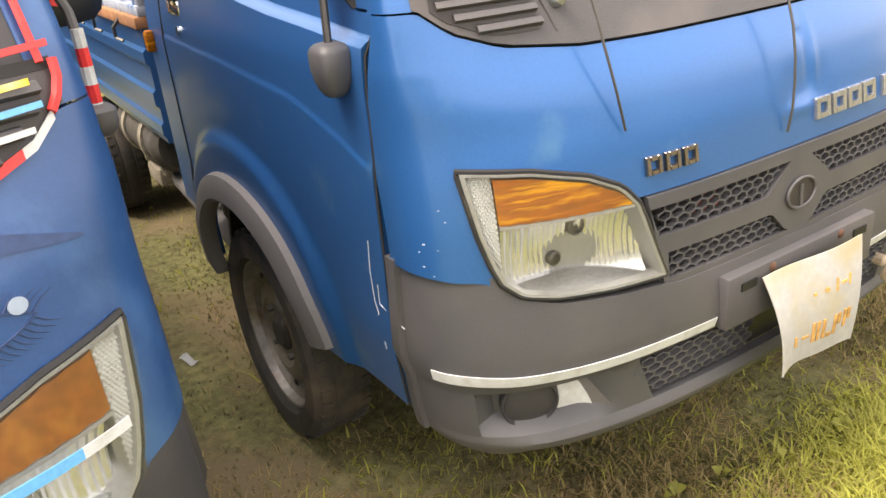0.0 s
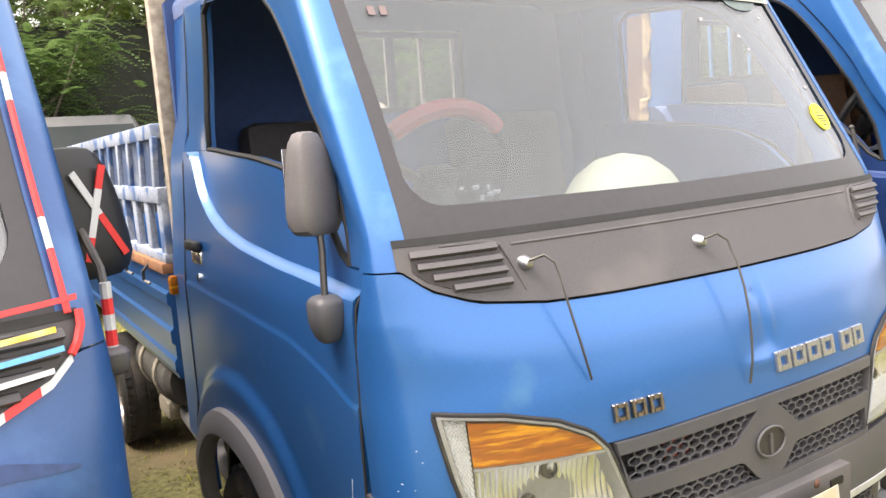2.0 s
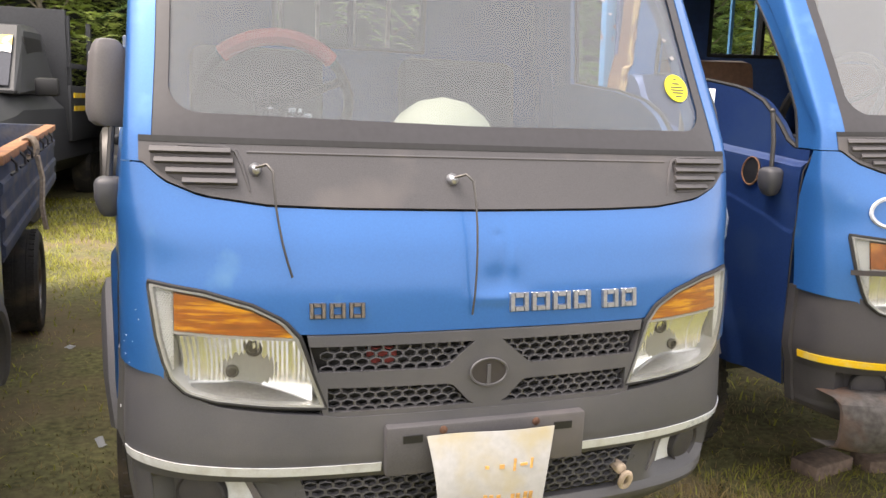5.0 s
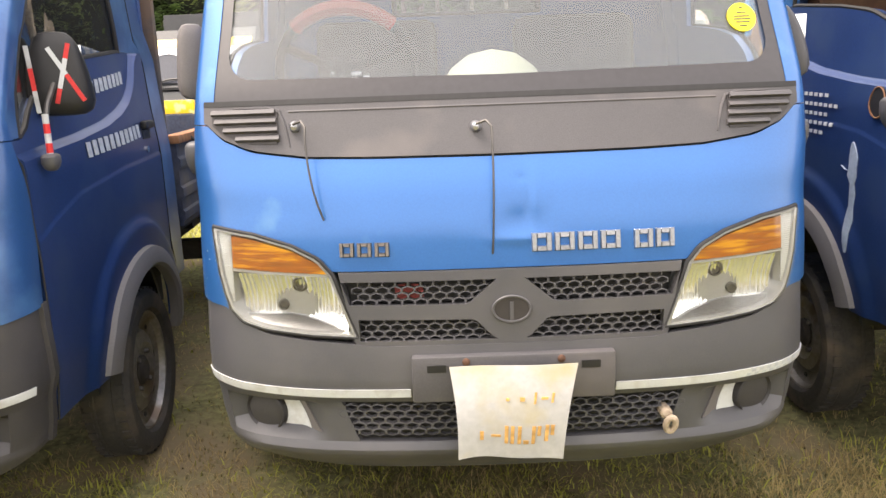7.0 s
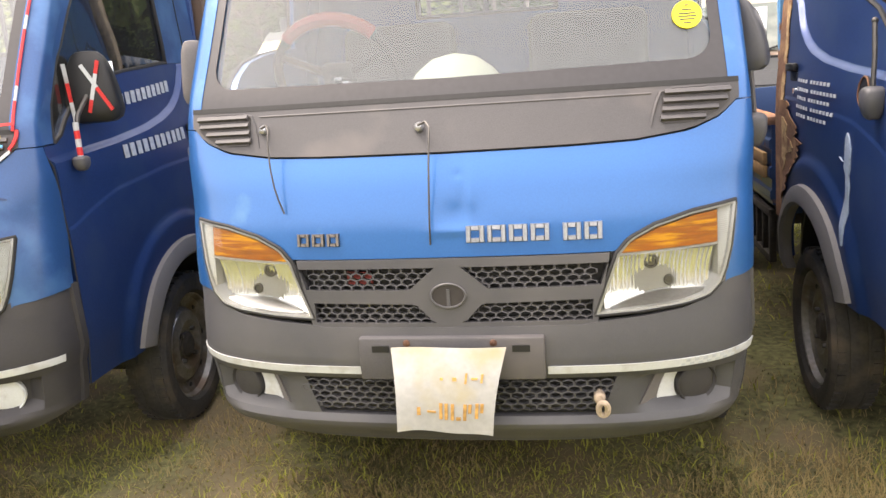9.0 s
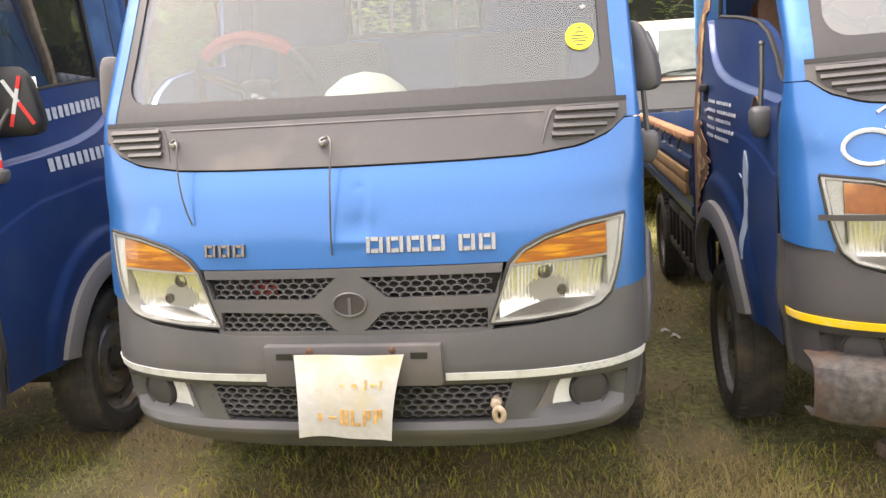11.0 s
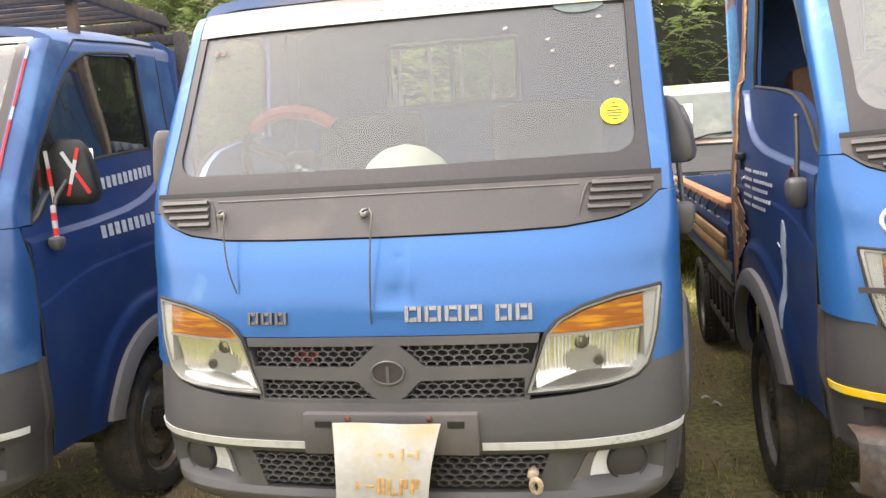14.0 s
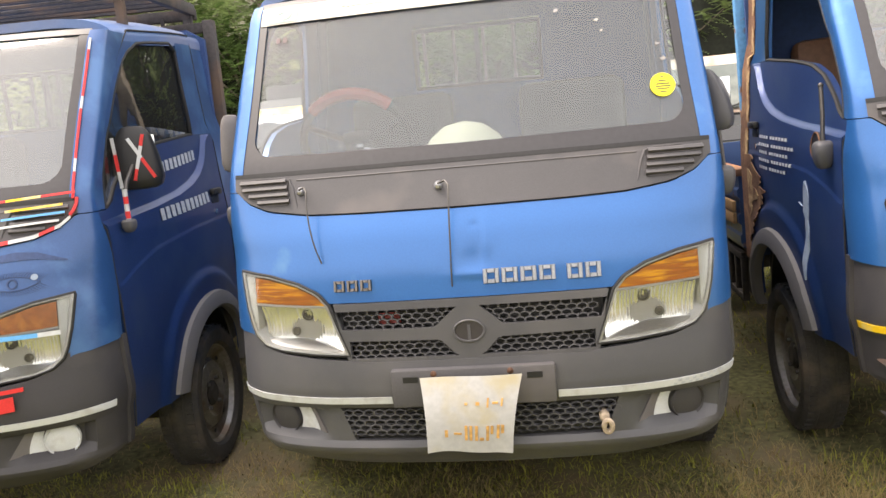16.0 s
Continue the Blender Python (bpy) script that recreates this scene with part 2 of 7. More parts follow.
scrape_pale = material("pale_scrape", (0.30, 0.37, 0.48), 0.7, 0, 0.1)


def leaf_material(name, base, spread):
    m = material(name, base, 0.6, 0, 0.12, 8, spread=spread)
    n, l = m.node_tree.nodes, m.node_tree.links
    p = n["Principled BSDF"]
    tr, mx, out = n.new("ShaderNodeBsdfTranslucent"), n.new("ShaderNodeMixShader"), n["Material Output"]
    src = p.inputs["Base Color"].links[0].from_socket
    l.new(src, tr.inputs[0])
    mx.inputs[0].default_value = 0.5
    l.new(p.outputs[0], mx.inputs[1]), l.new(tr.outputs[0], mx.inputs[2]), l.new(mx.outputs[0], out.inputs[0])
    return m


leaf_a = leaf_material("feathery_leaves", (0.36, 0.46, 0.20), 0.3)
leaf_b = leaf_material("yellow_green_leaves", (0.39, 0.47, 0.14), 0.3)
leaf_c = leaf_material("deep_green_leaves", (0.12, 0.19, 0.06), 0.5)
grass_mat = leaf_material("grass_blades", (0.36, 0.36, 0.075), 0.7)
moss_mat = leaf_material("trodden_grass", (0.21, 0.195, 0.085), 0.6)
straw_mat = leaf_material("dry_grass_blades", (0.44, 0.34, 0.16), 0.4)
bark = material("bark", (0.21, 0.18, 0.14), 0.9, 0, 0.3, 30, bump=0.4)
ground_mat = material("earth_and_grass", (0.15, 0.145, 0.06), 0.95, 0, 0.5, 38, stain=(0.20, 0.155, 0.088), stain_size=2.2, stain_cut=(0.45, 0.62), bump=0.8)
fence_mat = material("dark_green_net", (0.024, 0.027, 0.020), 0.9, 0, 0.3, 20)
house_mat = material("pale_plaster", (0.55, 0.50, 0.44), 0.9, 0, 0.1, 3)
wall_mat = material("weathered_plaster", (0.20, 0.20, 0.17), 0.95, 0, 0.2, 6, stain=(0.10, 0.11, 0.08), stain_size=0.8, bump=0.2)
dark_paint = material("faded_black_paint", (0.030, 0.032, 0.036), 0.6, 0.0, 0.15, coat=0.05, coat_rough=0.3)
silver_paint = material("dusty_grey_paint", (0.13, 0.13, 0.13), 0.5, 0.2, 0.1, coat=0.2)
pale_paint = material("faded_cream_roof", (0.50, 0.45, 0.38), 0.6, 0, 0.15, stain=(0.34, 0.24, 0.18), stain_size=4)


# ---- building helpers ----
def finish(name, bm, mat, parent=None, label="", sharp=32):
    bmesh.ops.recalc_face_normals(bm, faces=bm.faces[:])
    me = bpy.data.meshes.new(name)
    bm.to_mesh(me)
    bm.free()
    me.materials.append(mat)
    me.polygons.foreach_set("use_smooth", [True] * len(me.polygons))
    me.set_sharp_from_angle(angle=radians(sharp))
    ob = new(name, me)
    if parent is not None:
        ob.parent = parent
    if label:
        ob["label"] = label
    return ob


part = finish


def thing(name, label, category, m=None, group="", kind=""):
    e = new(name)
    e.empty_display_size = 0.1
    if m is not None:
        e.matrix_world = m
    return tagged(e, label, category, group, kind)


def slab(bm, outer, inside, closed=False):
    """A shell between two grids of points."""
    nu, nv = len(outer), len(outer[0])
    a = [[bm.verts.new(p) for p in row] for row in outer]
    b = [[bm.verts.new(p) for p in row] for row in inside]
    last = nu if closed else nu - 1
    for i in range(last):
        k = (i + 1) % nu
        for j in range(nv - 1):
            bm.faces.new((a[i][j], a[k][j], a[k][j + 1], a[i][j + 1]))
            bm.faces.new((b[i][j], b[i][j + 1], b[k][j + 1], b[k][j]))
        bm.faces.new((a[i][0], b[i][0], b[k][0], a[k][0]))
        bm.faces.new((a[i][-1], a[k][-1], b[k][-1], b[i][-1]))
    if not closed:
        for i in (0, nu - 1):
            for j in range(nv - 1):
                bm.faces.new((a[i][j], a[i][j + 1], b[i][j + 1], b[i][j]))
    return bm


def box(bm, c, s, m=None, bevel=0.0):
    r = bmesh.ops.create_cube(bm, size=1)
    vs = r["verts"]
    mat = Matrix.Translation(c) @ (m or Matrix()) @ Matrix.Diagonal((*s, 1))
    bmesh.ops.transform(bm, matrix=mat, verts=vs)
    if bevel:
        es = list({e for v in vs for e in v.link_edges})
        bmesh.ops.bevel(bm, geom=es, offset=bevel, segments=2, affect="EDGES", profile=0.5)
    return bm


def tube(bm, pts, r, n=8, ends=True):
    """A round bar along points; r is one radius or one for each point."""
    pts = [Vector(p) for p in pts]
    rs = r if isinstance(r, (list, tuple)) else [r] * len(pts)
    rings = []
    for i, p in enumerate(pts):
        d = (pts[min(i + 1, len(pts) - 1)] - pts[max(i - 1, 0)]).normalized()
        u = d.orthogonal().normalized() if i == 0 else (u - d * u.dot(d)).normalized()
        v = d.cross(u)
        rings.append([bm.verts.new(p + rs[i] * (math.cos(2 * math.pi * k / n) * u + math.sin(2 * math.pi * k / n) * v)) for k in range(n)])
    for a, b in zip(rings, rings[1:]):
        for k in range(n):
            bm.faces.new((a[k], a[(k + 1) % n], b[(k + 1) % n], b[k]))
    if ends:
        bm.faces.new(rings[0][::-1]), bm.faces.new(rings[-1])
    return bm


def lathe(bm, prof, n=32, m=None):
    """Profile of (radius, along) turned round the x axis; closed profile."""
    rings = []
    for k in range(n):
        a = 2 * math.pi * k / n
        rings.append([bm.verts.new((m or Matrix()) @ Vector((x, r * math.cos(a), r * math.sin(a)))) for r, x in prof])
    for i in range(n):
        p, q = rings[i], rings[(i + 1) % n]
        for j in range(len(prof)):
            k = (j + 1) % len(prof)
            bm.faces.new((p[j], q[j], q[k], p[k]))
    return bm


def bars(bm, surface, x0, x1, z0, z1, count, fill=0.72, off=0.003, thick=0.003):
    """A row of plain bars that stand for letters, laid on surface(x, z, off)."""
    w = (x1 - x0) / count
    for i in range(count):
        a, b = x0 + i * w, x0 + (i + fill) * w
        xs, zs = (a, (a + b) / 2, b), (z0, (z0 + z1) / 2, z1)
        slab(bm, [[surface(x, z, off + thick) for z in zs] for x in xs], [[surface(x, z, off) for z in zs] for x in xs])
    return bm


def lerp(x, xs, ys):
    return float(np.interp(x, xs, ys))


def smooth(x):
    x = min(max(x, 0.0), 1.0)
    return x * x * (3 - 2 * x)


# ---- the shape of the cab: one skin that all panels follow ----
ZP = (0.20, 0.27, 0.33, 0.45, 0.60, 0.72, 0.85, 0.95, 1.05, 1.11, 1.17, 1.24, 1.30, 1.755, 1.80, 1.84)
YP = (0.06, 0.03, 0.005, 0.0, -0.01, -0.005, 0.003, 0.018, 0.045, 0.075, 0.105, 0.138, 0.172, 0.435, 0.475, 0.56)
WZ = (0.2, 0.3, 0.40, 0.47, 0.6, 1.1, 1.25, 1.5, 1.75, 1.80)
WW = (0.63, 0.665, 0.705, 0.731, 0.745, 0.743, 0.727, 0.720, 0.706, 0.697)
CAB_BACK = 1.40
ZD = np.linspace(0.1, 1.95, 741)
YD = np.convolve(np.interp(np.linspace(0.05, 2.0, 781), ZP, YP), np.hanning(43)[1:-1] / np.hanning(43).sum(), mode="valid")
AY, AZ, AR = 0.885, 0.43, 0.33      # wheel arch opening


def half_width(y, z):
    k = smooth((y - 0.3) / 0.7)
    return lerp(z, WZ, WW) + (0.045 - 0.02 * smooth((z - 1.2) / 0.5)) * k


def nose(s, z):
    """A point of the front skin: s from -1 to 1 runs round the nose from shut line to shut line."""
    n, d = 2.75 - 0.35 * smooth((z - 0.95) / 0.33), 0.25 - 0.16 * smooth((z - 0.95) / 0.33)
    f = abs(s) * math.pi / 2
    x = lerp(z, WZ, WW) * max(math.sin(f), 0.0) ** (2 / n)
    y = lerp(z, ZD, YD) + d * (1 - max(math.cos(f), 0.0) ** (2 / n))
    return Vector((math.copysign(x, s), y, z))


def nose_n(s, z, off=0.0):
    p = nose(s, z)
    e = 0.02
    t = nose(min(s + e, 1), z) - nose(max(s - e, -1), z)
    u = nose(s, z + 0.03) - nose(s, z - 0.03)
    n = t.cross(u).normalized()
    if n.y > 0.02:
        n = -n
    return p + n * off


def s_of(x, z):
    n = 2.75 - 0.35 * smooth((z - 0.95) / 0.33)
    r = min(abs(x) / lerp(z, WZ, WW), 1.0)
    return math.copysign(math.asin(r ** (n / 2)) * 2 / math.pi, x)


def on_front(x, z, off=0.0):
    return nose_n(s_of(x, z), z, off)


def door_front(z):
    return lerp(z, (0.4, 0.95, 1.10, 1.19, 1.25, 1.30, 1.40, 1.50, 1.60, 1.70, 1.755, 1.80), (0.268, 0.266, 0.262, 0.250, 0.246, 0.282, 0.355, 0.413, 0.490, 0.580, 0.640, 0.70))


def crease_high(y):
    return lerp(y, (0.3, 0.6, 0.8, 0.93, 1.02, 1.08, 1.12, 1.15, 1.3), (1.145, 1.172, 1.20, 1.230, 1.262, 1.300, 1.342, 1.39, 1.52))


def crease_low(y):
    return lerp(y, (0.3, 0.385, 0.55, 0.86, 1.2, 1.4), (0.945, 0.975, 1.022, 1.058, 1.070, 1.072))


def door_rows(y, lo, hi):
    """Heights of the door's rows: dense across the two creases."""
    a, b = crease_low(y) - 0.012, crease_low(y) + 0.012
    c, d = min(crease_high(y) - 0.013, hi - 0.020), min(crease_high(y) + 0.012, hi - 0.006)
    rows = spaced(lo, a, 24) + spaced(a, b, 5)[1:] + spaced(b, c, 12)[1:] + spaced(c, d, 6)[1:] + spaced(d, hi, 8)[1:]
    return rows


def side_off(y, z):
    """Pressed creases and the swelling over the wheel."""
    c1, c2 = crease_high(y), crease_low(y)
    o = -0.020 * smooth((z - c1 + 0.010) / 0.018) + 0.0035 * smooth((c2 - z + 0.006) / 0.012)
    r = math.hypot(y - AY, (z - AZ) * 0.95)
    return o + 0.016 * smooth((0.44 - r) / 0.03)


def rise(y, z):
    """The cab grows a little taller towards its back."""
    return 0.05 * smooth((y - 0.5) / 0.8) * smooth((z - 1.45) / 0.3)


def on_side(sx, y, z, off=0.0):
    return Vector((sx * (half_width(y, z) + off + (side_off(y, z) if z < 1.45 else -0.017)), y, z + rise(y, z)))


def grid(us, lo, hi, nv, fn):
    return [[fn(u, lo(u) + (hi(u) - lo(u)) * j / nv) for j in range(nv + 1)] for u in us]


def spaced(a, b, n):
    return [a + (b - a) * i / n for i in range(n + 1)]


def front_panel(bm, xs, lo, hi, nv, off, thick):
    return slab(bm, grid(xs, lo, hi, nv, lambda x, z: on_front(x, z, off)), grid(xs, lo, hi, nv, lambda x, z: on_front(x, z, off - thick)))


def side_panel(bm, sx, ys, lo, hi, nv, off=0.0, thick=0.02):
    return slab(bm, grid(ys, lo, hi, nv, lambda y, z: on_side(sx, y, z, off)), grid(ys, lo, hi, nv, lambda y, z: on_side(sx, y, z, off - thick)))


# outlines of the lamp on the +x side
LX_TOP, LZ_TOP = (0.345, 0.36, 0.396, 0.427, 0.488, 0.578, 0.679), (0.716, 0.755, 0.855, 0.890, 0.920, 0.944, 0.957)
LX_BOT, LZ_BOT = (0.345, 0.449, 0.558, 0.612, 0.645, 0.657, 0.670, 0.679), (0.711, 0.716, 0.727, 0.741, 0.772, 0.815, 0.87, 0.950)


def lamp_top(x):
    return lerp(abs(x), LX_TOP, LZ_TOP)


def lamp_bot(x):
    return lerp(abs(x), LX_BOT, LZ_BOT)


def cowl_low(x):
    return lerp(abs(x), (0, 0.3, 0.45, 0.58, 0.65, 0.69, 0.72), (1.106, 1.108, 1.112, 1.128, 1.155, 1.19, 1.19))


def hood_low(x):
    a = abs(x)
    if a < 0.36:
        return 0.862
    if a < 0.685:
        return max(lamp_top(a) + 0.004, lerp(a, (0.36, 0.40), (0.862, 0.862)) if a < 0.40 else 0)
    return 0.961


def glass_edge(z):
    return lerp(z, (1.235, 1.40, 1.50, 1.60, 1.80), (0.677, 0.669, 0.666, 0.665, 0.660))


def win_low(y):
    return lerp(y, (0.315, 0.345, 0.375, 0.42, 0.49, 0.59, 0.755, 1.05), (1.185, 1.195, 1.215, 1.265, 1.325, 1.366, 1.392, 1.42))


WIN_TOP, WIN_BACK = 1.755, 1.085
WIN_Z = (1.185, 1.30, 1.43, 1.55, 1.62, 1.68, 1.72, 1.745, 1.755)
WIN_Y = (0.315, 0.345, 0.415, 0.497, 0.552, 0.608, 0.665, 0.735, 0.81)


def win_front(z):
    return lerp(z, WIN_Z, WIN_Y)


def lamp_unit(sx, root, lens_amber, taped=False, detail=True, band=False):
    """Headlight with amber indicator, chrome bowl, patterned side strip and clear lens."""
    mir = lambda x: x * sx
    xs = [0.345 + (0.679 - 0.345) * i / 26 for i in range(27)]
    bm = bmesh.new()
    slab(bm, [[on_front(mir(x), z, -0.050) for z in spaced(lamp_bot(x) - 0.002, lamp_top(x) + 0.002, 5)] for x in xs],
         [[on_front(mir(x), z, -0.085) for z in spaced(lamp_bot(x) - 0.002, lamp_top(x) + 0.002, 5)] for x in xs])
    lamp = part("headlight", bm, bezel_mat, root, "headlight with yellowed clear lens and amber indicator")
    # rim
    pts = [(x, lamp_top(x)) for x in xs] + [(x, lamp_bot(x)) for x in reversed(xs)]
    cx, cz = 0.53, 0.83
    ring = lambda g, o: [on_front(mir(cx + (x - cx) * g), cz + (z - cz) * g, o) for x, z in pts]
    b2 = bmesh.new()
    loop = ring(1.0, 0.004)
    tube(b2, loop + [loop[0]], 0.0050, 6, ends=False)
    part("gap_seal", b2, rubber, lamp, "black gap round the lamp")
    b2 = bmesh.new()
    rows = list(zip(ring(0.985, 0.002), ring(0.970, 0.009), ring(0.930, 0.008), ring(0.915, -0.008), ring(0.905, -0.040)))
    backs = list(zip(*[ring(0.985, -0.05)] * 5))
    slab(b2, rows, backs, closed=True)
    part("bezel", b2, bezel_mat, lamp, "cream plastic lamp bezel")
    # indicator: amber, above a line that is nearly level
    split = lambda x: lerp(x, (0.36, 0.64), (0.855, 0.866))
    xa = [0.402 + (0.634 - 0.402) * i / 16 for i in range(17)]
    b2 = bmesh.new()
    slab(b2, [[on_front(mir(x), z, 0.002 + 0.004 * ((i % 2))) for z in spaced(split(x), max(lamp_top(x) - 0.012, split(x) + 0.002), 4)] for i, x in enumerate(xa)],
         [[on_front(mir(x), z, -0.02) for z in spaced(split(x), max(lamp_top(x) - 0.012, split(x) + 0.002), 4)] for x in xa])
    part("indicator_lens", b2, lens_amber, lamp, "amber indicator lens")
    b2 = bmesh.new()
    front_panel(b2, xa, lambda x: split(x) - 0.006, lambda x: split(x) - 0.001, 1, 0.006, 0.02)
    if sx < 0:
        for v in b2.verts:
            v.co.x *= -1
    part("divider", b2, bezel_mat, lamp)
    # patterned strip on the outer side
    b2 = bmesh.new()
    for i in range(8):
        for j in range(40):
            x = 0.638 + i * 0.0052 + (0.0026 if j % 2 else 0)
            z = 0.770 + j * 0.0047
            if z < lamp_top(x) - 0.008 and z > lamp_bot(x) + 0.006 and x < 0.6715:
                c = on_front(mir(x), z, 0.004)
                q = [on_front(mir(x + a), z + b, -0.001) for a, b in ((-0.0025, 0), (0, -0.0044), (0.0025, 0), (0, 0.0044))]
                vs = [b2.verts.new(p) for p in q]
                t = b2.verts.new(c)
                for k in range(4):
                    b2.faces.new((vs[k], vs[(k + 1) % 4], t))
    tagged(part("reflector_strip", b2, white_tape, lamp, "white patterned side reflector"), kind="stuff")
    b2 = bmesh.new()
    front_panel(b2, [mir(x) for x in spaced(0.636, 0.675, 5)], lambda x: lamp_bot(x) + 0.006, lambda x: lamp_top(x) - 0.006, 6, -0.0012, 0.02)
    part("strip_base", b2, bezel_mat, lamp)
    # bowl: fluted chrome with two bulbs
    xb = [0.372 + (0.633 - 0.372) * i / 54 for i in range(55)]
    top = lambda x: min(split(x) - 0.012, lamp_top(x) - 0.014)
    bot = lambda x: lamp_bot(x) + 0.007
    b2 = bmesh.new()

    def deep(x, z):
        dx, dz = (x - 0.50) / 0.15, (z - 0.78) / 0.09
        return -0.010 - 0.045 * max(0.0, 1 - dx * dx * 0.8 - dz * dz * 0.7) + (0.0013 if int(x * 190) % 2 else -0.0013) * (1 if z > 0.755 else 0.6)

    g = [[on_front(mir(x), z, deep(x, z)) for z in spaced(bot(x), top(x), 9)] for x in xb]
    h = [[on_front(mir(x), z, -0.062) for z in spaced(bot(x), top(x), 9)] for x in xb]
    slab(b2, g, h)
    part("reflector_bowl", b2, reflector_mat, lamp, "fluted chrome reflector bowl")
    b2 = bmesh.new()
    shelf = lambda x: spaced(lamp_bot(x) + 0.006, lamp_bot(x) + 0.012 + 0.020 * math.sin(math.pi * min(max((x - 0.385) / 0.24, 0), 1)), 4)
    xf = spaced(0.385, 0.628, 16)
    slab(b2, [[on_front(mir(x), z, 0.004 - 0.045 * (z - lamp_bot(x)) / 0.032) for z in shelf(x)] for x in xf], [[on_front(mir(x), z, -0.055) for z in shelf(x)] for x in xf])
    part("lamp_floor", b2, chrome_worn, lamp, "bright lamp floor")
    for bx, bz, r in ((0.490, 0.826, 0.018), (0.535, 0.776, 0.013)):
        b2 = bmesh.new()
        c = on_front(mir(bx), bz, -0.043)
        lathe(b2, ((0.001, -0.02), (r, -0.018), (r, 0.0), (r * 0.72, 0.003), (r * 0.66, -0.004), (0.001, -0.004)), 16, Matrix.Translation(c) @ pose(0, 0, 0, 0, 0, -90))
        part("bulb", b2, metal_dark, lamp, "dark bulb cap")
    b2 = bmesh.new()
    inset = 0.006
    front_panel(b2, [mir(x) for x in spaced(0.352, 0.674, 22)], lambda x: lamp_bot(x) + inset, lambda x: max(lamp_top(x) - inset, lamp_bot(x) + inset + 0.003), 5, 0.016, 0.003)
    lens = part("clear_lens", b2, lens_glass, lamp)
    lens.visible_shadow = False
    if band:
        b2 = bmesh.new()
        front_panel(b2, [mir(x) for x in spaced(0.40, 0.68, 12)], lambda x: 0.848, lambda x: 0.862, 1, 0.021, 0.003)
        part("tape_strip", b2, tape_dark, lamp, "dark tape across the lens")
    if taped:
        for z0, a, b, mt in ((0.842, 0.40, 0.585, blue_tape), (0.842, 0.585, 0.64, white_tape), (0.822, 0.40, 0.46, white_tape)):
            b2 = bmesh.new()
            front_panel(b2, [mir(x) for x in spaced(a, b, 6)], lambda x: z0, lambda x: z0 + 0.013, 1, 0.021, 0.002)
            part("tape_strip", b2, mt, lamp, "coloured tape on the lens")
    return lamp


def hexes(bm, inside_fn, x0, x1, z0, z1, px, pz, off):
    """A honeycomb of thin walls, its cells wider than tall."""
    for j in range(int((z1 - z0) / pz) + 1):
        z = z0 + j * pz
        for i in range(int((x1 - x0) / px) + 1):
            x = x0 + (i + 0.5 * (j % 2)) * px
            if not inside_fn(x, z):
                continue
            ring = []
            for f, o in ((1.02, off), (0.83, off + 0.001), (0.80, off - 0.012)):
                ring.append([bm.verts.new(on_front(x + px * 0.577 * f * math.cos(a), z + pz * 0.667 * f * math.sin(a), o)) for a in [math.pi / 6 + k * math.pi / 3 for k in range(6)]])
            for a, b in zip(ring, ring[1:]):
                for k in range(6):
                    bm.faces.new((a[k], a[(k + 1) % 6], b[(k + 1) % 6], b[k]))
    return bm


def up_lo(x):
    a = abs(x)
    return lerp(a, (0.028, 0.032, 0.092, 0.345, 0.352), (0.838, 0.836, 0.784, 0.786, 0.838))


def lo_hi(x):
    a = abs(x)
    return lerp(a, (0.030, 0.042, 0.080, 0.333, 0.340), (0.703, 0.708, 0.749, 0.753, 0.703))


def bumper_top(x):
    a = abs(x)
    if a < 0.345:
        return 0.692
    return lerp(a, (0.345, 0.449, 0.558, 0.605, 0.636, 0.650, 0.660, 0.675, 0.70, 0.745), (0.697, 0.705, 0.718, 0.733, 0.754, 0.772, 0.782, 0.785, 0.786, 0.794))


def bumper_off(z):
    return lerp(z, (0.37, 0.395, 0.415, 0.428, 0.440, 0.455, 0.55, 0.572, 0.60, 0.66, 0.74), (-0.036, -0.014, 0.003, 0.011, 0.013, 0.002, -0.004, 0.010, 0.017, 0.014, 0.006))


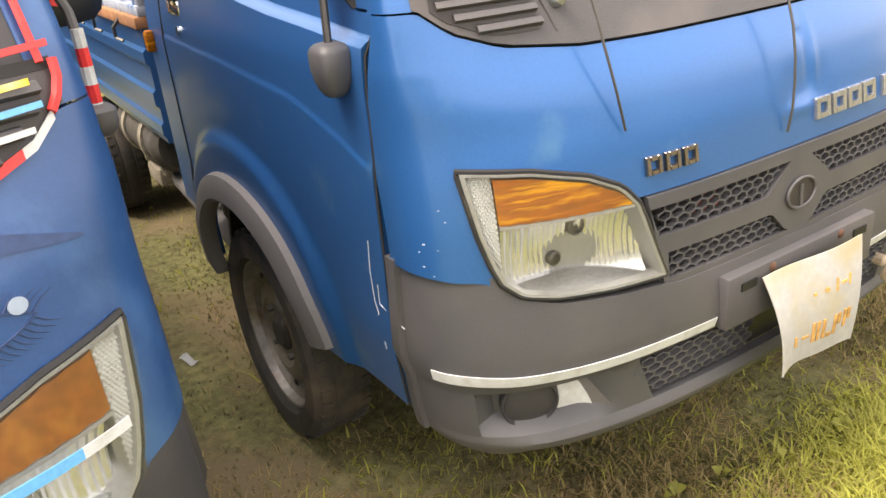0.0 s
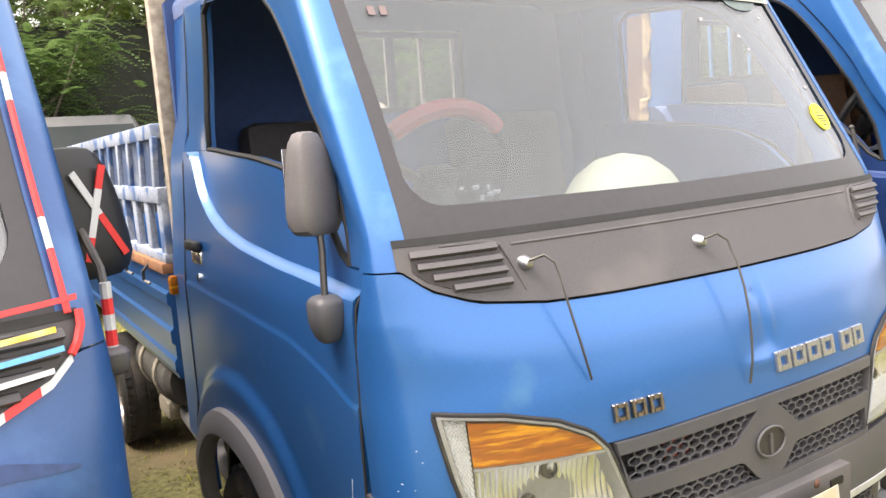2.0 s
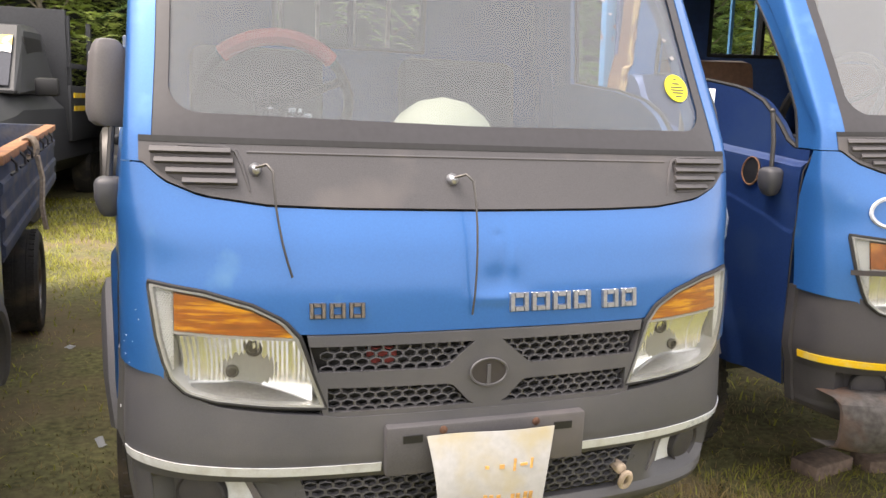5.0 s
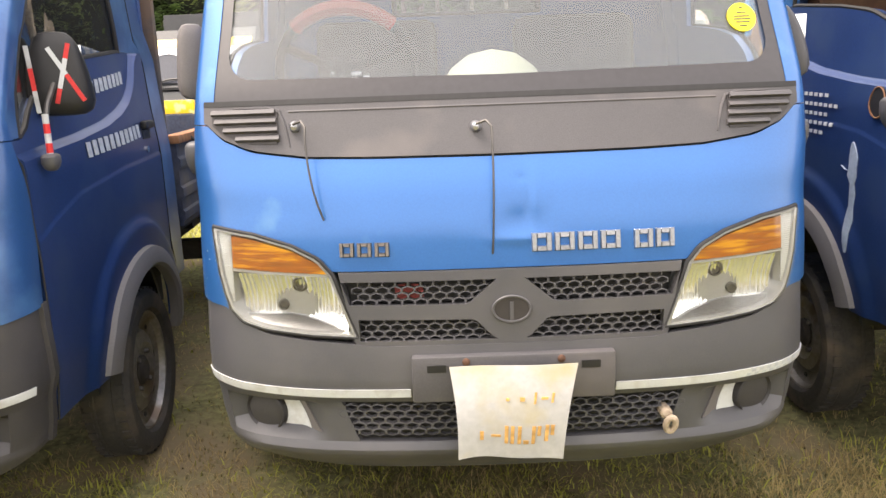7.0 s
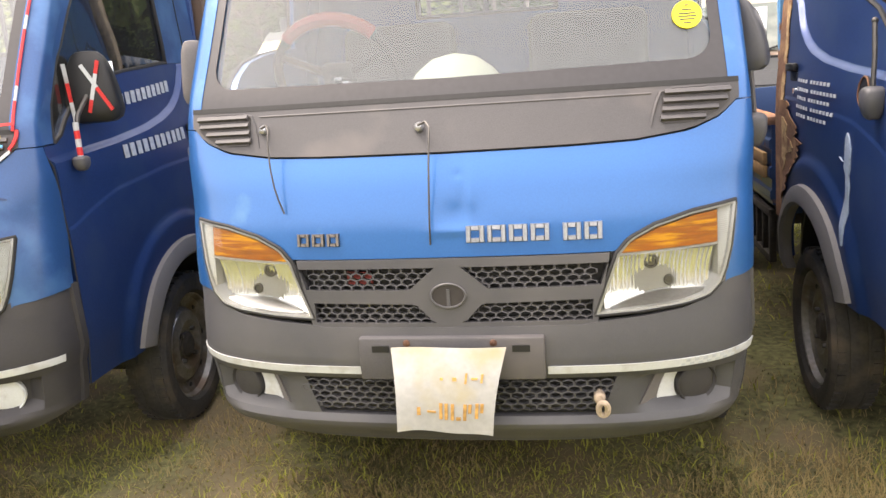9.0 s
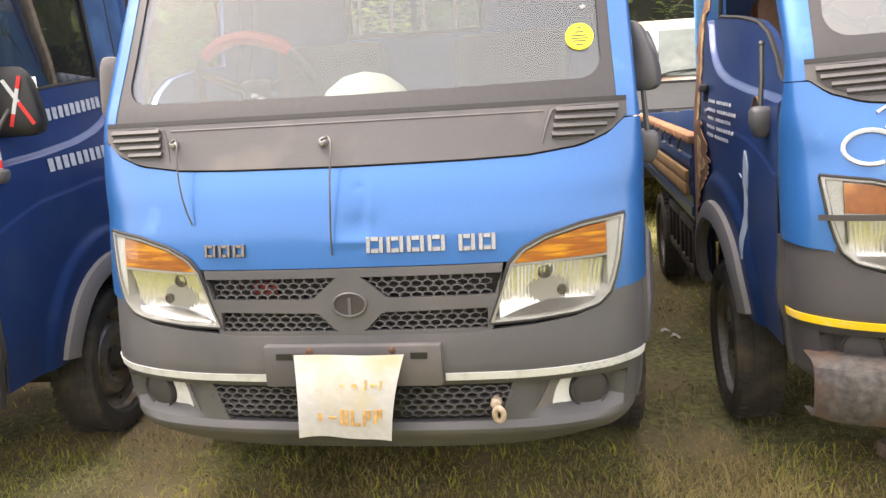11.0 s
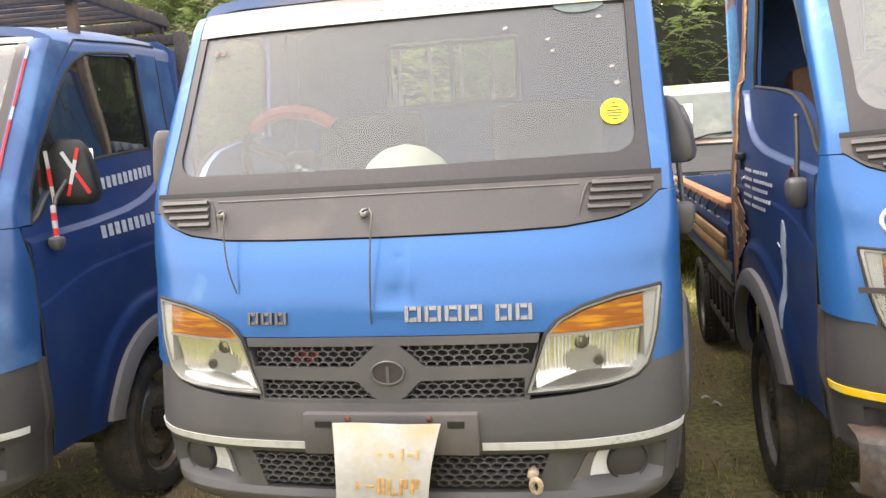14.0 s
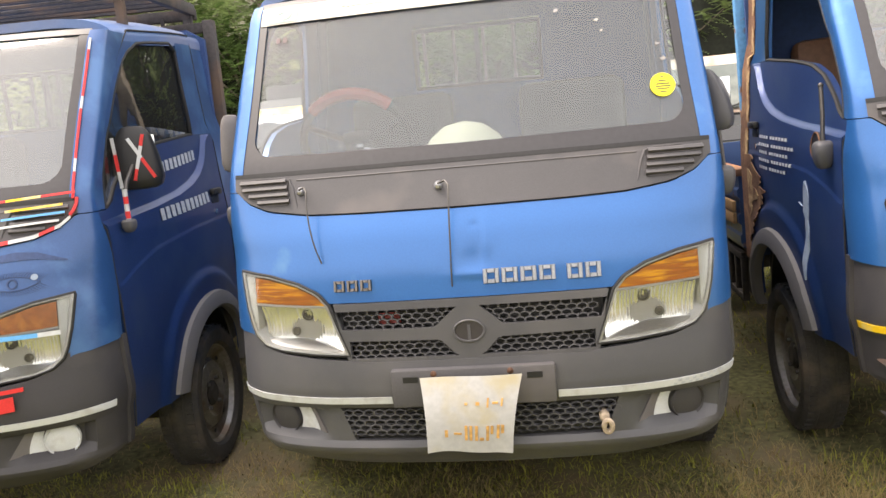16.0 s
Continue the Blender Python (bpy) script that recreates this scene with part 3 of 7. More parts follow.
def wheel(root, x, y, z, r, sx, label="dusty steel wheel with worn black tyre"):
    w = part("wheel", lathe(bmesh.new(), [(r * k, sx * o) for k, o in ((0.68, -0.06), (0.71, 0.062), (0.69, 0.060), (0.66, 0.040), (0.52, 0.018), (0.47, 0.040), (0.34, 0.050), (0.24, 0.034), (0.05, 0.036), (0.05, -0.02), (0.55, -0.05))], 36, Matrix.Translation((x, y, z))), rim_mat, root, label)
    bm = bmesh.new()
    prof = [(r * k, o * sx) for k, o in ((0.70, 0.055), (0.75, 0.076), (0.83, 0.082), (0.93, 0.078), (0.985, 0.062), (1.0, 0.03), (0.992, 0.026), (1.0, 0.022), (1.0, -0.022), (0.992, -0.026), (1.0, -0.03), (0.985, -0.062), (0.9, -0.08), (0.76, -0.078), (0.70, -0.055))]
    lathe(bm, prof, 48, Matrix.Translation((x, y, z)))
    tyre = part("tyre", bm, tyre_mat, w, "worn black tyre")
    bm = bmesh.new()
    for k in range(44):
        a = 2 * math.pi * k / 44
        m = Matrix.Translation((x, y, z)) @ Matrix.Rotation(a, 4, "X")
        for o in (-0.052, 0.052):
            box(bm, (0, 0, 0), (0.026, 0.020, 0.010), m @ Matrix.Translation((o, 0, r * 0.990)))
    tagged(part("tread", bm, tyre_mat, w), kind="stuff")
    for k in range(8):
        bm = bmesh.new()
        a = 2 * math.pi * k / 8
        c = Vector((x + sx * 0.029, y + r * 0.585 * math.cos(a), z + r * 0.585 * math.sin(a)))
        lathe(bm, ((0.001, 0), (0.011, 0), (0.011, sx * 0.003), (0.001, sx * 0.003)), 8, Matrix.Translation(c - Vector((sx * 0.001, 0, 0))))
        part("vent_hole", bm, black, w)
    bm = bmesh.new()
    lathe(bm, ((0.001, sx * 0.02), (0.052, sx * 0.02), (0.050, sx * 0.042), (0.034, sx * 0.052), (0.001, sx * 0.052)), 18, Matrix.Translation((x, y, z)))
    part("hub", bm, under, w, "dark greasy hub")
    for k in range(4):
        bm = bmesh.new()
        a = 2 * math.pi * (k + 0.5) / 4
        c = Vector((x + sx * 0.036, y + r * 0.25 * math.cos(a), z + r * 0.25 * math.sin(a)))
        lathe(bm, ((0.001, 0), (0.010, 0), (0.008, sx * 0.016), (0.001, sx * 0.016)), 6, Matrix.Translation(c))
        part("wheel_nut", bm, metal_dark, w)
    return w


def truck(root, lift, v):
    """A small forward-control truck; v holds what sets this one apart."""
    P = v.get("paint", paint)
    detail = v.get("detail", True)
    # nose panel
    xs = [0.745 * math.sin(a) for a in spaced(-math.pi / 2, math.pi / 2, 72)]
    xs = sorted(set([round(x, 4) for x in xs] + [s * k for k in (0.359, 0.361, 0.399, 0.684, 0.686) for s in (-1, 1)] + ([round(-0.06 + 0.0061 * k, 4) for k in range(30)] if v.get("dent") else [])))
    bell = lambda x, z, cx, cz, rx, rz: math.exp(-(((x - cx) / rx) ** 2 + ((z - cz) / rz) ** 2))
    dent = lambda x, z: -0.0045 * bell(x, z, 0.030, 0.962, 0.055, 0.032) + 0.0035 * bell(x, z, 0.020, 0.925, 0.05, 0.012) - 0.0035 * bell(x, z, 0.030, 1.055, 0.010, 0.008) - 0.003 * bell(x, z, 0.045, 1.01, 0.012, 0.05) + 0.0025 * bell(x, z, 0.062, 1.00, 0.012, 0.06) if v.get("dent") else 0
    bm = bmesh.new()
    hi = lambda x: cowl_low(x) - 0.003
    slab(bm, grid(xs, hood_low, hi, 34 if v.get("dent") else 16, lambda x, z: on_front(x, z, dent(x, z))), grid(xs, hood_low, hi, 34 if v.get("dent") else 16, lambda x, z: on_front(x, z, -0.012)))
    nosep = part("nose_panel", bm, P, root, v.get("nose", "metallic blue nose panel"))
    for sx in (-1, 1):
        bm = bmesh.new()
        front_panel(bm, [sx * x for x in spaced(0.595, 0.676, 10) + [0.6775] + [0.745 * math.sin(a) for a in spaced(math.asin(0.684 / 0.745), math.pi / 2, 12)]], lambda x: bumper_top(x) - 0.012, lambda x: max(lamp_bot(x) - 0.001, bumper_top(x) - 0.008) if abs(x) < 0.677 else 0.9615, 8, 0.0, 0.010)
        part("lamp_surround", bm, P, root)
    # cowl with louvres
    xc = [0.695 * math.sin(a) for a in spaced(-math.pi / 2, math.pi / 2, 40)]
    bm = bmesh.new()
    front_panel(bm, xc, lambda x: cowl_low(x) + 0.001, lambda x: 1.228, 4, 0.004, 0.02)
    cowl = part("cowl_panel", bm, cowl_mat, root, "dark grey plastic cowl below the windscreen")
    for sx in (-1, 1):
        bm = bmesh.new()
        front_panel(bm, [sx * x for x in spaced(0.515, 0.672, 8)], lambda x: max(1.142, cowl_low(x) + 0.012), lambda x: 1.218, 2, 0.006, 0.004)
        part("louvre_recess", bm, tape_dark, cowl)
        for k in range(4):
            bm = bmesh.new()
            z = 1.147 + k * 0.0195
            a, b = 0.509 + 0.004 * k, lerp(z, (1.14, 1.16, 1.19, 1.22), (0.60, 0.635, 0.668, 0.676))
            g = [[on_front(sx * x, z + dz, o) for dz, o in ((0, 0.007), (0.003, 0.015), (0.012, 0.011), (0.0145, 0.006))] for x in spaced(a, b, 8)]
            h = [[on_front(sx * x, z + dz, 0.002) for dz in (0, 0.003, 0.012, 0.0145)] for x in spaced(a, b, 8)]
            slab(bm, g, h)
            part("louvre_slat", bm, cowl_mat, cowl)
    for sx in (-1, 1):
        bm = bmesh.new()
        tube(bm, [on_front(sx * x, z, 0.004) for x, z in ((0.486, 1.136), (0.492, 1.160), (0.501, 1.190), (0.512, 1.214), (0.54, 1.222), (0.62, 1.223))], [0.002, 0.0035, 0.0045, 0.0045, 0.004, 0.002], 6)
        part("cowl_ridge", bm, cowl_mat, cowl)
    bm = bmesh.new()
    tube(bm, [on_front(x, 1.213, 0.0025) for x in spaced(-0.49, 0.49, 16)], 0.0035, 6)
    part("cowl_ridge", bm, cowl_mat, cowl)
    bm = bmesh.new()
    slab(bm, grid(xc, lambda x: 1.228, lambda x: 1.240, 2, lambda x, z: on_front(x, z, 0.005)), grid(xc, lambda x: 1.228, lambda x: 1.240, 2, lambda x, z: on_front(x, z, -0.006)))
    part("seal", bm, rubber, cowl)
    # windscreen with dark border
    ts = spaced(-1, 1, 30)
    bm = bmesh.new()
    scr = lambda t, z, o: on_front(t * glass_edge(z), z, o)
    slab(bm, [[scr(t, z, -0.006) for z in spaced(1.240, 1.790, 16)] for t in ts], [[scr(t, z, -0.011) for z in spaced(1.240, 1.790, 16)] for t in ts])
    ws = part("windscreen", bm, v.get("glass", wind_glass), root, v.get("screen", "dusty windscreen with black border"))
    ws.visible_shadow = False
    bm = bmesh.new()
    def bt(t):
        u = min(max((abs(t) - 0.862) / 0.090, 0.0), 1.0)
        return 0.050 - 0.008 * (1 - abs(t)) + 0.060 * (1 - math.sqrt(1 - u * u))
    tb = spaced(-1, -0.955, 2) + [-0.952 + 0.002 * k * k for k in range(1, 7)] + spaced(-0.86, 0.86, 24) + [0.952 - 0.002 * k * k for k in range(6, 0, -1)] + spaced(0.955, 1, 2)
    slab(bm, [[scr(t, z, -0.002) for z in spaced(1.241, 1.241 + bt(t), 4)] for t in tb], [[scr(t, z, -0.004) for z in spaced(1.241, 1.241 + bt(t), 4)] for t in tb])
    for sx in (-1, 1):
        te = lambda z: 0.952
        slab(bm, [[scr(sx * (te(z) + (1 - te(z)) * k / 3), z, -0.0022) for z in spaced(1.29, 1.79, 14)] for k in range(4)], [[scr(sx * (te(z) + (1 - te(z)) * k / 3), z, -0.0042) for z in spaced(1.29, 1.79, 14)] for k in range(4)])
    slab(bm, [[scr(t, z, -0.0018) for z in spaced(1.768, 1.790, 2)] for t in ts], [[scr(t, z, -0.0044) for z in spaced(1.768, 1.790, 2)] for t in ts])
    part("border", bm, frit_mat, ws, "black ceramic border")
    if v.get("trim"):
        for sx in (1,):
            loop = [scr(sx * 1.01, z, 0.006) for z in spaced(1.235, 1.785, 14)]
            for i in range(13):
                b2 = bmesh.new()
                tube(b2, [loop[i], loop[i + 1]], 0.0045, 5)
                part("edge_tape", b2, red_tape if i % 5 != 2 else white_tape, ws, "red and white edge tape")
    # pillars, from glass edge round to the door
    for sx in (-1, 1):
        zs = spaced(1.19, 1.782, 20)
        def row(z, o):
            a = s_of(glass_edge(z) - 0.004, z)
            pts = [nose_n(sx * (a + (1 - a) * k / 6), z, o) for k in range(6)]
            yf = door_front(z) - 0.004
            x0 = half_width(0.3, z) + o
            y0 = nose(1, z).y
            return pts + [Vector((sx * x0, y0 + (yf - y0) * k / 2, z)) for k in range(3)]
        bm = bmesh.new()
        slab(bm, [row(z, 0.0) for z in zs], [row(z, -0.02) for z in zs])
        part("pillar", bm, P, root)
    # roof
    def roof(x, y, o):
        w = half_width(y, 1.80) - 0.008
        t = min(abs(x) / w, 1.0)
        u = max(t - 0.70, 0.0) / 0.30
        z = 1.850 - 0.012 * t * t - 0.068 * (1 - max(1 - u ** 2.2, 0.0) ** (1 / 2.2))
        front_drop = 0.024 * (1 - smooth((y - 0.47) / 0.20)) * (1 - t ** 4)
        rib = 0.006 * (0.5 + 0.5 * math.cos(x * 22)) * smooth((y - 0.6) / 0.15)
        return Vector((x, y, z - front_drop + rib * (1 if t < 0.85 else 0) + o + rise(y, 1.8)))
    ts2 = [math.sin(a) for a in spaced(-math.pi / 2, math.pi / 2, 40)]
    def roof_pt(t, k, o):
        y0 = nose(s_of(abs(t) * 0.713, 1.80), 1.80).y - 0.002
        y = y0 + (CAB_BACK - y0) * k
        return roof(t * (half_width(y, 1.80) - 0.008), y, o)
    bm = bmesh.new()
    slab(bm, [[roof_pt(t, k / 16, 0) for k in range(17)] for t in ts2], [[roof_pt(t, k / 16, -0.03) for k in range(17)] for t in ts2])
    part("roof", bm, v.get("roof", roof_paint), root, v.get("roof_label", "faded blue steel roof"))
    # doors
    arch = lambda y: max(0.47, AZ + math.sqrt(max(AR ** 2 - (y - AY) ** 2, 0))) if abs(y - AY) < AR else 0.47
    for sx in (-1, 1):
        ys = sorted(set(spaced(0.268, 1.245, 46) + [AY - AR + 0.001, AY + AR - 0.001, AY + AR + 0.001, AY - AR - 0.001, 0.314, 0.316, 1.049, 1.051]))
        bm = bmesh.new()
        dlow = lambda y: win_low(y) if 0.315 <= y <= WIN_BACK else (1.185 if y < 0.315 else 1.42)
        fr = lambda y, z: max(y, door_front(z) + 0.004) if z < 1.5 else y
        slab(bm, [[on_side(sx, fr(y, z), z, 0.001) for z in door_rows(y, arch(y), dlow(y))] for y in ys], [[on_side(sx, fr(y, z), z, -0.03) for z in door_rows(y, arch(y), dlow(y))] for y in ys])
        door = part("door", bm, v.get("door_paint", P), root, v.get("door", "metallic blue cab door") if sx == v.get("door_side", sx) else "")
        bm = bmesh.new()
        zs = spaced(1.19, 1.79, 22)
        slab(bm, [[on_side(sx, a, z, 0.001) for a in spaced(door_front(z) + 0.004, win_front(min(z, WIN_TOP)), 3)] for z in zs],
             [[on_side(sx, a, z, -0.025) for a in spaced(door_front(z) + 0.004, win_front(min(z, WIN_TOP)), 3)] for z in zs])
        slab(bm, [[on_side(sx, y, z, 0.001) for y in spaced(WIN_BACK, 1.245, 2)] for z in spaced(1.421, 1.79, 8)], [[on_side(sx, y, z, -0.025) for y in spaced(WIN_BACK, 1.245, 2)] for z in spaced(1.421, 1.79, 8)])
        slab(bm, [[on_side(sx, y, z, 0.001) for z in spaced(WIN_TOP, 1.79, 2)] for y in spaced(0.80, WIN_BACK - 0.001, 8)], [[on_side(sx, y, z, -0.025) for z in spaced(WIN_TOP, 1.79, 2)] for y in spaced(0.80, WIN_BACK - 0.001, 8)])
        part("window_frame", bm, P, door)
        # seal round the window
        loop = [(y, win_low(y)) for y in spaced(0.325, WIN_BACK - 0.006, 18)] + [(WIN_BACK - 0.006, z) for z in spaced(1.435, WIN_TOP - 0.035, 5)] + [(y, WIN_TOP - 0.006) for y in spaced(1.03, 0.83, 6)] + [(win_front(z) + 0.006, z) for z in spaced(1.745, 1.21, 18)]
        bm = bmesh.new()
        pts = [on_side(sx, y, z, -0.004) for y, z in loop]
        tube(bm, pts + [pts[0]], 0.0075, 6, ends=False)
        part("window_seal", bm, rubber, door)
        if sx not in v.get("open_sides", ()):
            bm = bmesh.new()
            gl = []
            for y in spaced(0.32, WIN_BACK, 24):
                ztop = lerp(y, WIN_Y, WIN_Z)
                gl.append([on_side(sx, y, z, -0.012) for z in spaced(win_low(y), max(ztop, win_low(y) + 0.003), 4)])
            slab(bm, gl, [[p - Vector((sx * 0.004, 0, 0)) for p in r] for r in gl])
            g = part("window_pane", bm, side_glass, door)
            g.visible_shadow = False
        # handle and lock
        bm = bmesh.new()
        c = on_side(sx, 1.12, 1.160, 0.0)
        box(bm, c + Vector((sx * 0.012, 0, 0.018)), (0.024, 0.10, 0.028), bevel=0.008)
        hnd = part("handle", bm, black, door, "black door handle")
        bm = bmesh.new()
        box(bm, c + Vector((sx * 0.002, 0, -0.014)), (0.012, 0.085, 0.034), bevel=0.005)
        part("handle_cup", bm, chrome if v.get("chrome_cup") and sx < 0 else inner, hnd)
        bm = bmesh.new()
        lathe(bm, ((0.001, 0), (0.011, 0), (0.011, sx * 0.006), (0.001, sx * 0.006)), 14, Matrix.Translation(on_side(sx, 1.10, 1.095, 0)))
        part("lock", bm, chrome, door)
        # rear corner of the cab
        bm = bmesh.new()
        side_panel(bm, sx, spaced(1.253, CAB_BACK, 3), lambda y: 0.60, lambda y: 1.805, 12, 0.0, 0.03)
        part("rear_corner", bm, v.get("corner_paint", P), root)
        bm = bmesh.new()
        side_panel(bm, sx, spaced(0.70, 1.245, 12), lambda y: 1.774, lambda y: 1.786, 2, 0.0035, 0.02)
        part("roof_gutter", bm, P, root)
        bm = bmesh.new()
        tube(bm, [on_side(sx, door_front(z), z, -0.001) for z in spaced(0.47, 1.185, 12)], 0.0026, 5)
        tube(bm, [on_side(sx, door_front(z) + 0.001, z, 0.002) for z in spaced(1.19, 1.79, 14)] + [on_side(sx, y, 1.792, 0.002) for y in spaced(0.71, 1.249, 8)], 0.004, 5)
        tube(bm, [on_side(sx, 1.249, z, 0.0) for z in spaced(0.50, 1.79, 16)], 0.004, 5)
        tagged(part("shut_line", bm, rubber, root), kind="")
        # wheel arch flare, grey plastic
        bm = bmesh.new()
        an = spaced(0.05 * math.pi, 1.0 * math.pi, 26)
        out, ins = [], []
        for a in an:
            def q(r, o):
                y, z = AY - r * math.cos(a) * 1.0, AZ + r * math.sin(a)
                z = max(z, 0.44 - 0.02)
                return Vector((sx * (half_width(y, z) + o), y, z))
            out.append([q(AR + 0.036, 0.014), q(AR + 0.030, 0.036), q(AR + 0.005, 0.046), q(AR - 0.025, 0.048), q(AR - 0.036, 0.038)])
            ins.append([q(AR + 0.036, 0.0), q(AR + 0.030, 0.004), q(AR + 0.005, 0.0), q(AR - 0.025, 0.010), q(AR - 0.032, 0.006)])
        slab(bm, out, ins)
        part("wheel_arch_flare", bm, flare_mat, root, "grey plastic wheel arch flare")
        # dark liner
        bm = bmesh.new()
        slab(bm, [[Vector((sx * x, AY - (AR + 0.01) * math.cos(a), AZ + (AR + 0.01) * math.sin(a))) for x in (0.40, 0.74)] for a in spaced(0, math.pi, 14)],
             [[Vector((sx * x, AY - (AR + 0.03) * math.cos(a), AZ + (AR + 0.03) * math.sin(a))) for x in (0.40, 0.74)] for a in spaced(0, math.pi, 14)])
        part("wheel_arch_liner", bm, black, root)
        wheel(root, sx * 0.708, AY + 0.022, 0.380 - lift, 0.281, sx)
        lamp_unit(sx, root, v.get("amber", amber), taped=v.get("lamp_tape", False), detail=detail, band=v.get("lamp_band", False))
    # lower cab, dash and floor that close the cab
    bm = bmesh.new()
    box(bm, (0, 0.80, 0.53), (0.80, 1.10, 0.20))
    box(bm, (0, 1.33, 0.56), (1.40, 0.14, 0.16))
    part("floor_pan", bm, under, root)
    bm = bmesh.new()
    zb = spaced(0.62, 1.12, 4)
    g = [[on_front(x, z, -0.10) for z in zb] for x in spaced(-0.66, 0.66, 16)]
    slab(bm, g, [[p + Vector((0, 0.02, 0)) for p in r] for r in g])
    part("bulkhead", bm, black, root)
    bm = bmesh.new()
    dash = [(0.0, 1.215), (0.10, 1.235), (0.24, 1.215), (0.30, 1.15), (0.29, 1.0), (0.0, 1.0)]
    rows = []
    for x in spaced(-0.68, 0.68, 16):
        y0 = on_front(x, 1.24, -0.02).y
        rows.append([Vector((x, y0 + a, z + (0.05 * math.exp(-((x + 0.37) / 0.16) ** 2) if 0.05 < a < 0.29 else 0))) for a, z in dash])
    slab(bm, rows, [[p + Vector((0, 0, -0.01)) for p in r] for r in rows])
    part("dashboard", bm, inner, root, "dark plastic dashboard")
    bm = bmesh.new()
    # rear wall with window opening, one plate
    yb = CAB_BACK - 0.012
    gx, gz = (-0.735, -0.30, 0.25, 0.735), (0.6, 1.51, 1.775, 1.84, 1.885)
    vs = {(i, j, k): bm.verts.new((x * (0.90 if j == 4 else 1), yb + (-0.012, 0.012)[k], z)) for i, x in enumerate(gx) for j, z in enumerate(gz) for k in (0, 1)}
    cells = {(i, j) for i in range(3) for j in range(4)} - {(1, 1)}
    for i, j in cells:
        for k in (0, 1):
            bm.faces.new([vs[i + a, j + b, k] for a, b in ((0, 0), (1, 0), (1, 1), (0, 1))])
        for (di, dj), (p, q) in (((-1, 0), ((0, 0), (0, 1))), ((1, 0), ((1, 0), (1, 1))), ((0, -1), ((0, 0), (1, 0))), ((0, 1), ((0, 1), (1, 1)))):
            if (i + di, j + dj) not in cells:
                bm.faces.new([vs[i + p[0], j + p[1], 0], vs[i + q[0], j + q[1], 0], vs[i + q[0], j + q[1], 1], vs[i + p[0], j + p[1], 1]])
    bmesh.ops.recalc_face_normals(bm, faces=bm.faces[:])
    part("rear_wall", bm, inner_blue, root)
    bm = bmesh.new()
    for x in (-0.295, -0.025, 0.245):
        box(bm, (x, yb, 1.637), (0.018, 0.034, 0.256), bevel=0.003)
    for z in (1.515, 1.76):
        box(bm, (-0.025, yb, z), (0.55, 0.034, 0.016), bevel=0.003)
    part("rear_window_frame", bm, rubber, root)
    # seats and wheel
    for sx in (-1, 1):
        bm = bmesh.new()
        box(bm, (sx * 0.36, 1.10, 1.00), (0.46, 0.46, 0.14), bevel=0.04)
        st = part("seat", bm, v.get("seat", seat_dark), root)
        bm = bmesh.new()
        box(bm, (sx * 0.36, 1.28, 1.24), (0.44, 0.12, 0.50), Matrix.Rotation(radians(-8), 4, "X"), bevel=0.04)
        part("backrest", bm, v.get("seat", seat_dark), st)
    c, tilt = Vector((-0.39, 0.55, 1.30)), Matrix.Rotation(radians(118), 4, "X")
    def rim(a, r=0.19):
        return c + tilt @ Vector((r * math.cos(a), r * math.sin(a), 0))
    bm = bmesh.new()
    tube(bm, [rim(a) for a in spaced(0.74 * math.pi, 2.26 * math.pi, 26)], 0.014, 8)
    stw = part("steering_wheel", bm, black, root)
    bm = bmesh.new()
    tube(bm, [rim(a) for a in spaced(0.26 * math.pi, 0.74 * math.pi, 14)], 0.020 if v.get("red_wheel") else 0.014, 8)
    part("rim_cover", bm, red_vinyl if v.get("red_wheel") else black, stw, "red rim cover" if v.get("red_wheel") else "")
    bm = bmesh.new()
    for a in (0.15, 0.85, 1.5):
        tube(bm, [c, rim(a * math.pi)], 0.012, 6)
    box(bm, c, (0.10, 0.10, 0.05), tilt, bevel=0.02)
    tube(bm, [c, c + Vector((0, -0.14, -0.16))], 0.03, 8)
    part("spokes", bm, black, stw)
    # grille
    if v.get("grille", True):
        wide = lambda x, z: x * (1 + 0.55 * (z - 0.70))
        put = lambda x, z, o: on_front(wide(x, z), z, o)
        xs3 = sorted(set([round(x, 4) for x in spaced(-0.352, 0.352, 64)] + [s * k for k in (0.028, 0.032, 0.03, 0.042, 0.345, 0.333, 0.34) for s in (-1, 1)]))
        gm = []
        bm = bmesh.new()
        for lo, hi2 in ((lambda x: 0.692, lambda x: 0.703), (lo_hi, up_lo), (lambda x: 0.838, lambda x: 0.860)):
            slab(bm, grid(xs3, lo, hi2, 3, lambda x, z: put(x, z, 0.008)), grid(xs3, lo, hi2, 3, lambda x, z: put(x, z, -0.012)))
        gr = part("grille_frame", bm, plastic, root, "dark grey plastic grille with honeycomb mesh")
        bm = bmesh.new()
        hexes(bm, lambda x, z: 0.035 < abs(x) < 0.366 and ((up_lo(x) - 0.004 < z < 0.841) or (0.700 < z < lo_hi(x) + 0.004)), -0.372, 0.372, 0.704, 0.845, 0.0285, 0.0142, 0.0)
        tagged(part("honeycomb", bm, plastic, gr), kind="stuff")
        bm = bmesh.new()
        g = [[put(x, z, -0.03) for z in (0.69, 0.78, 0.862)] for x in spaced(-0.35, 0.35, 12)]
        slab(bm, g, [[p + Vector((0, 0.01, 0)) for p in r] for r in g])
        part("backing", bm, black, gr)
        bm = bmesh.new()
        slab(bm, [[put(x, z, -0.018) for z in (0.795, 0.812, 0.828)] for x in spaced(-0.245, -0.185, 3)], [[put(x, z, -0.026) for z in (0.795, 0.812, 0.828)] for x in spaced(-0.245, -0.185, 3)])
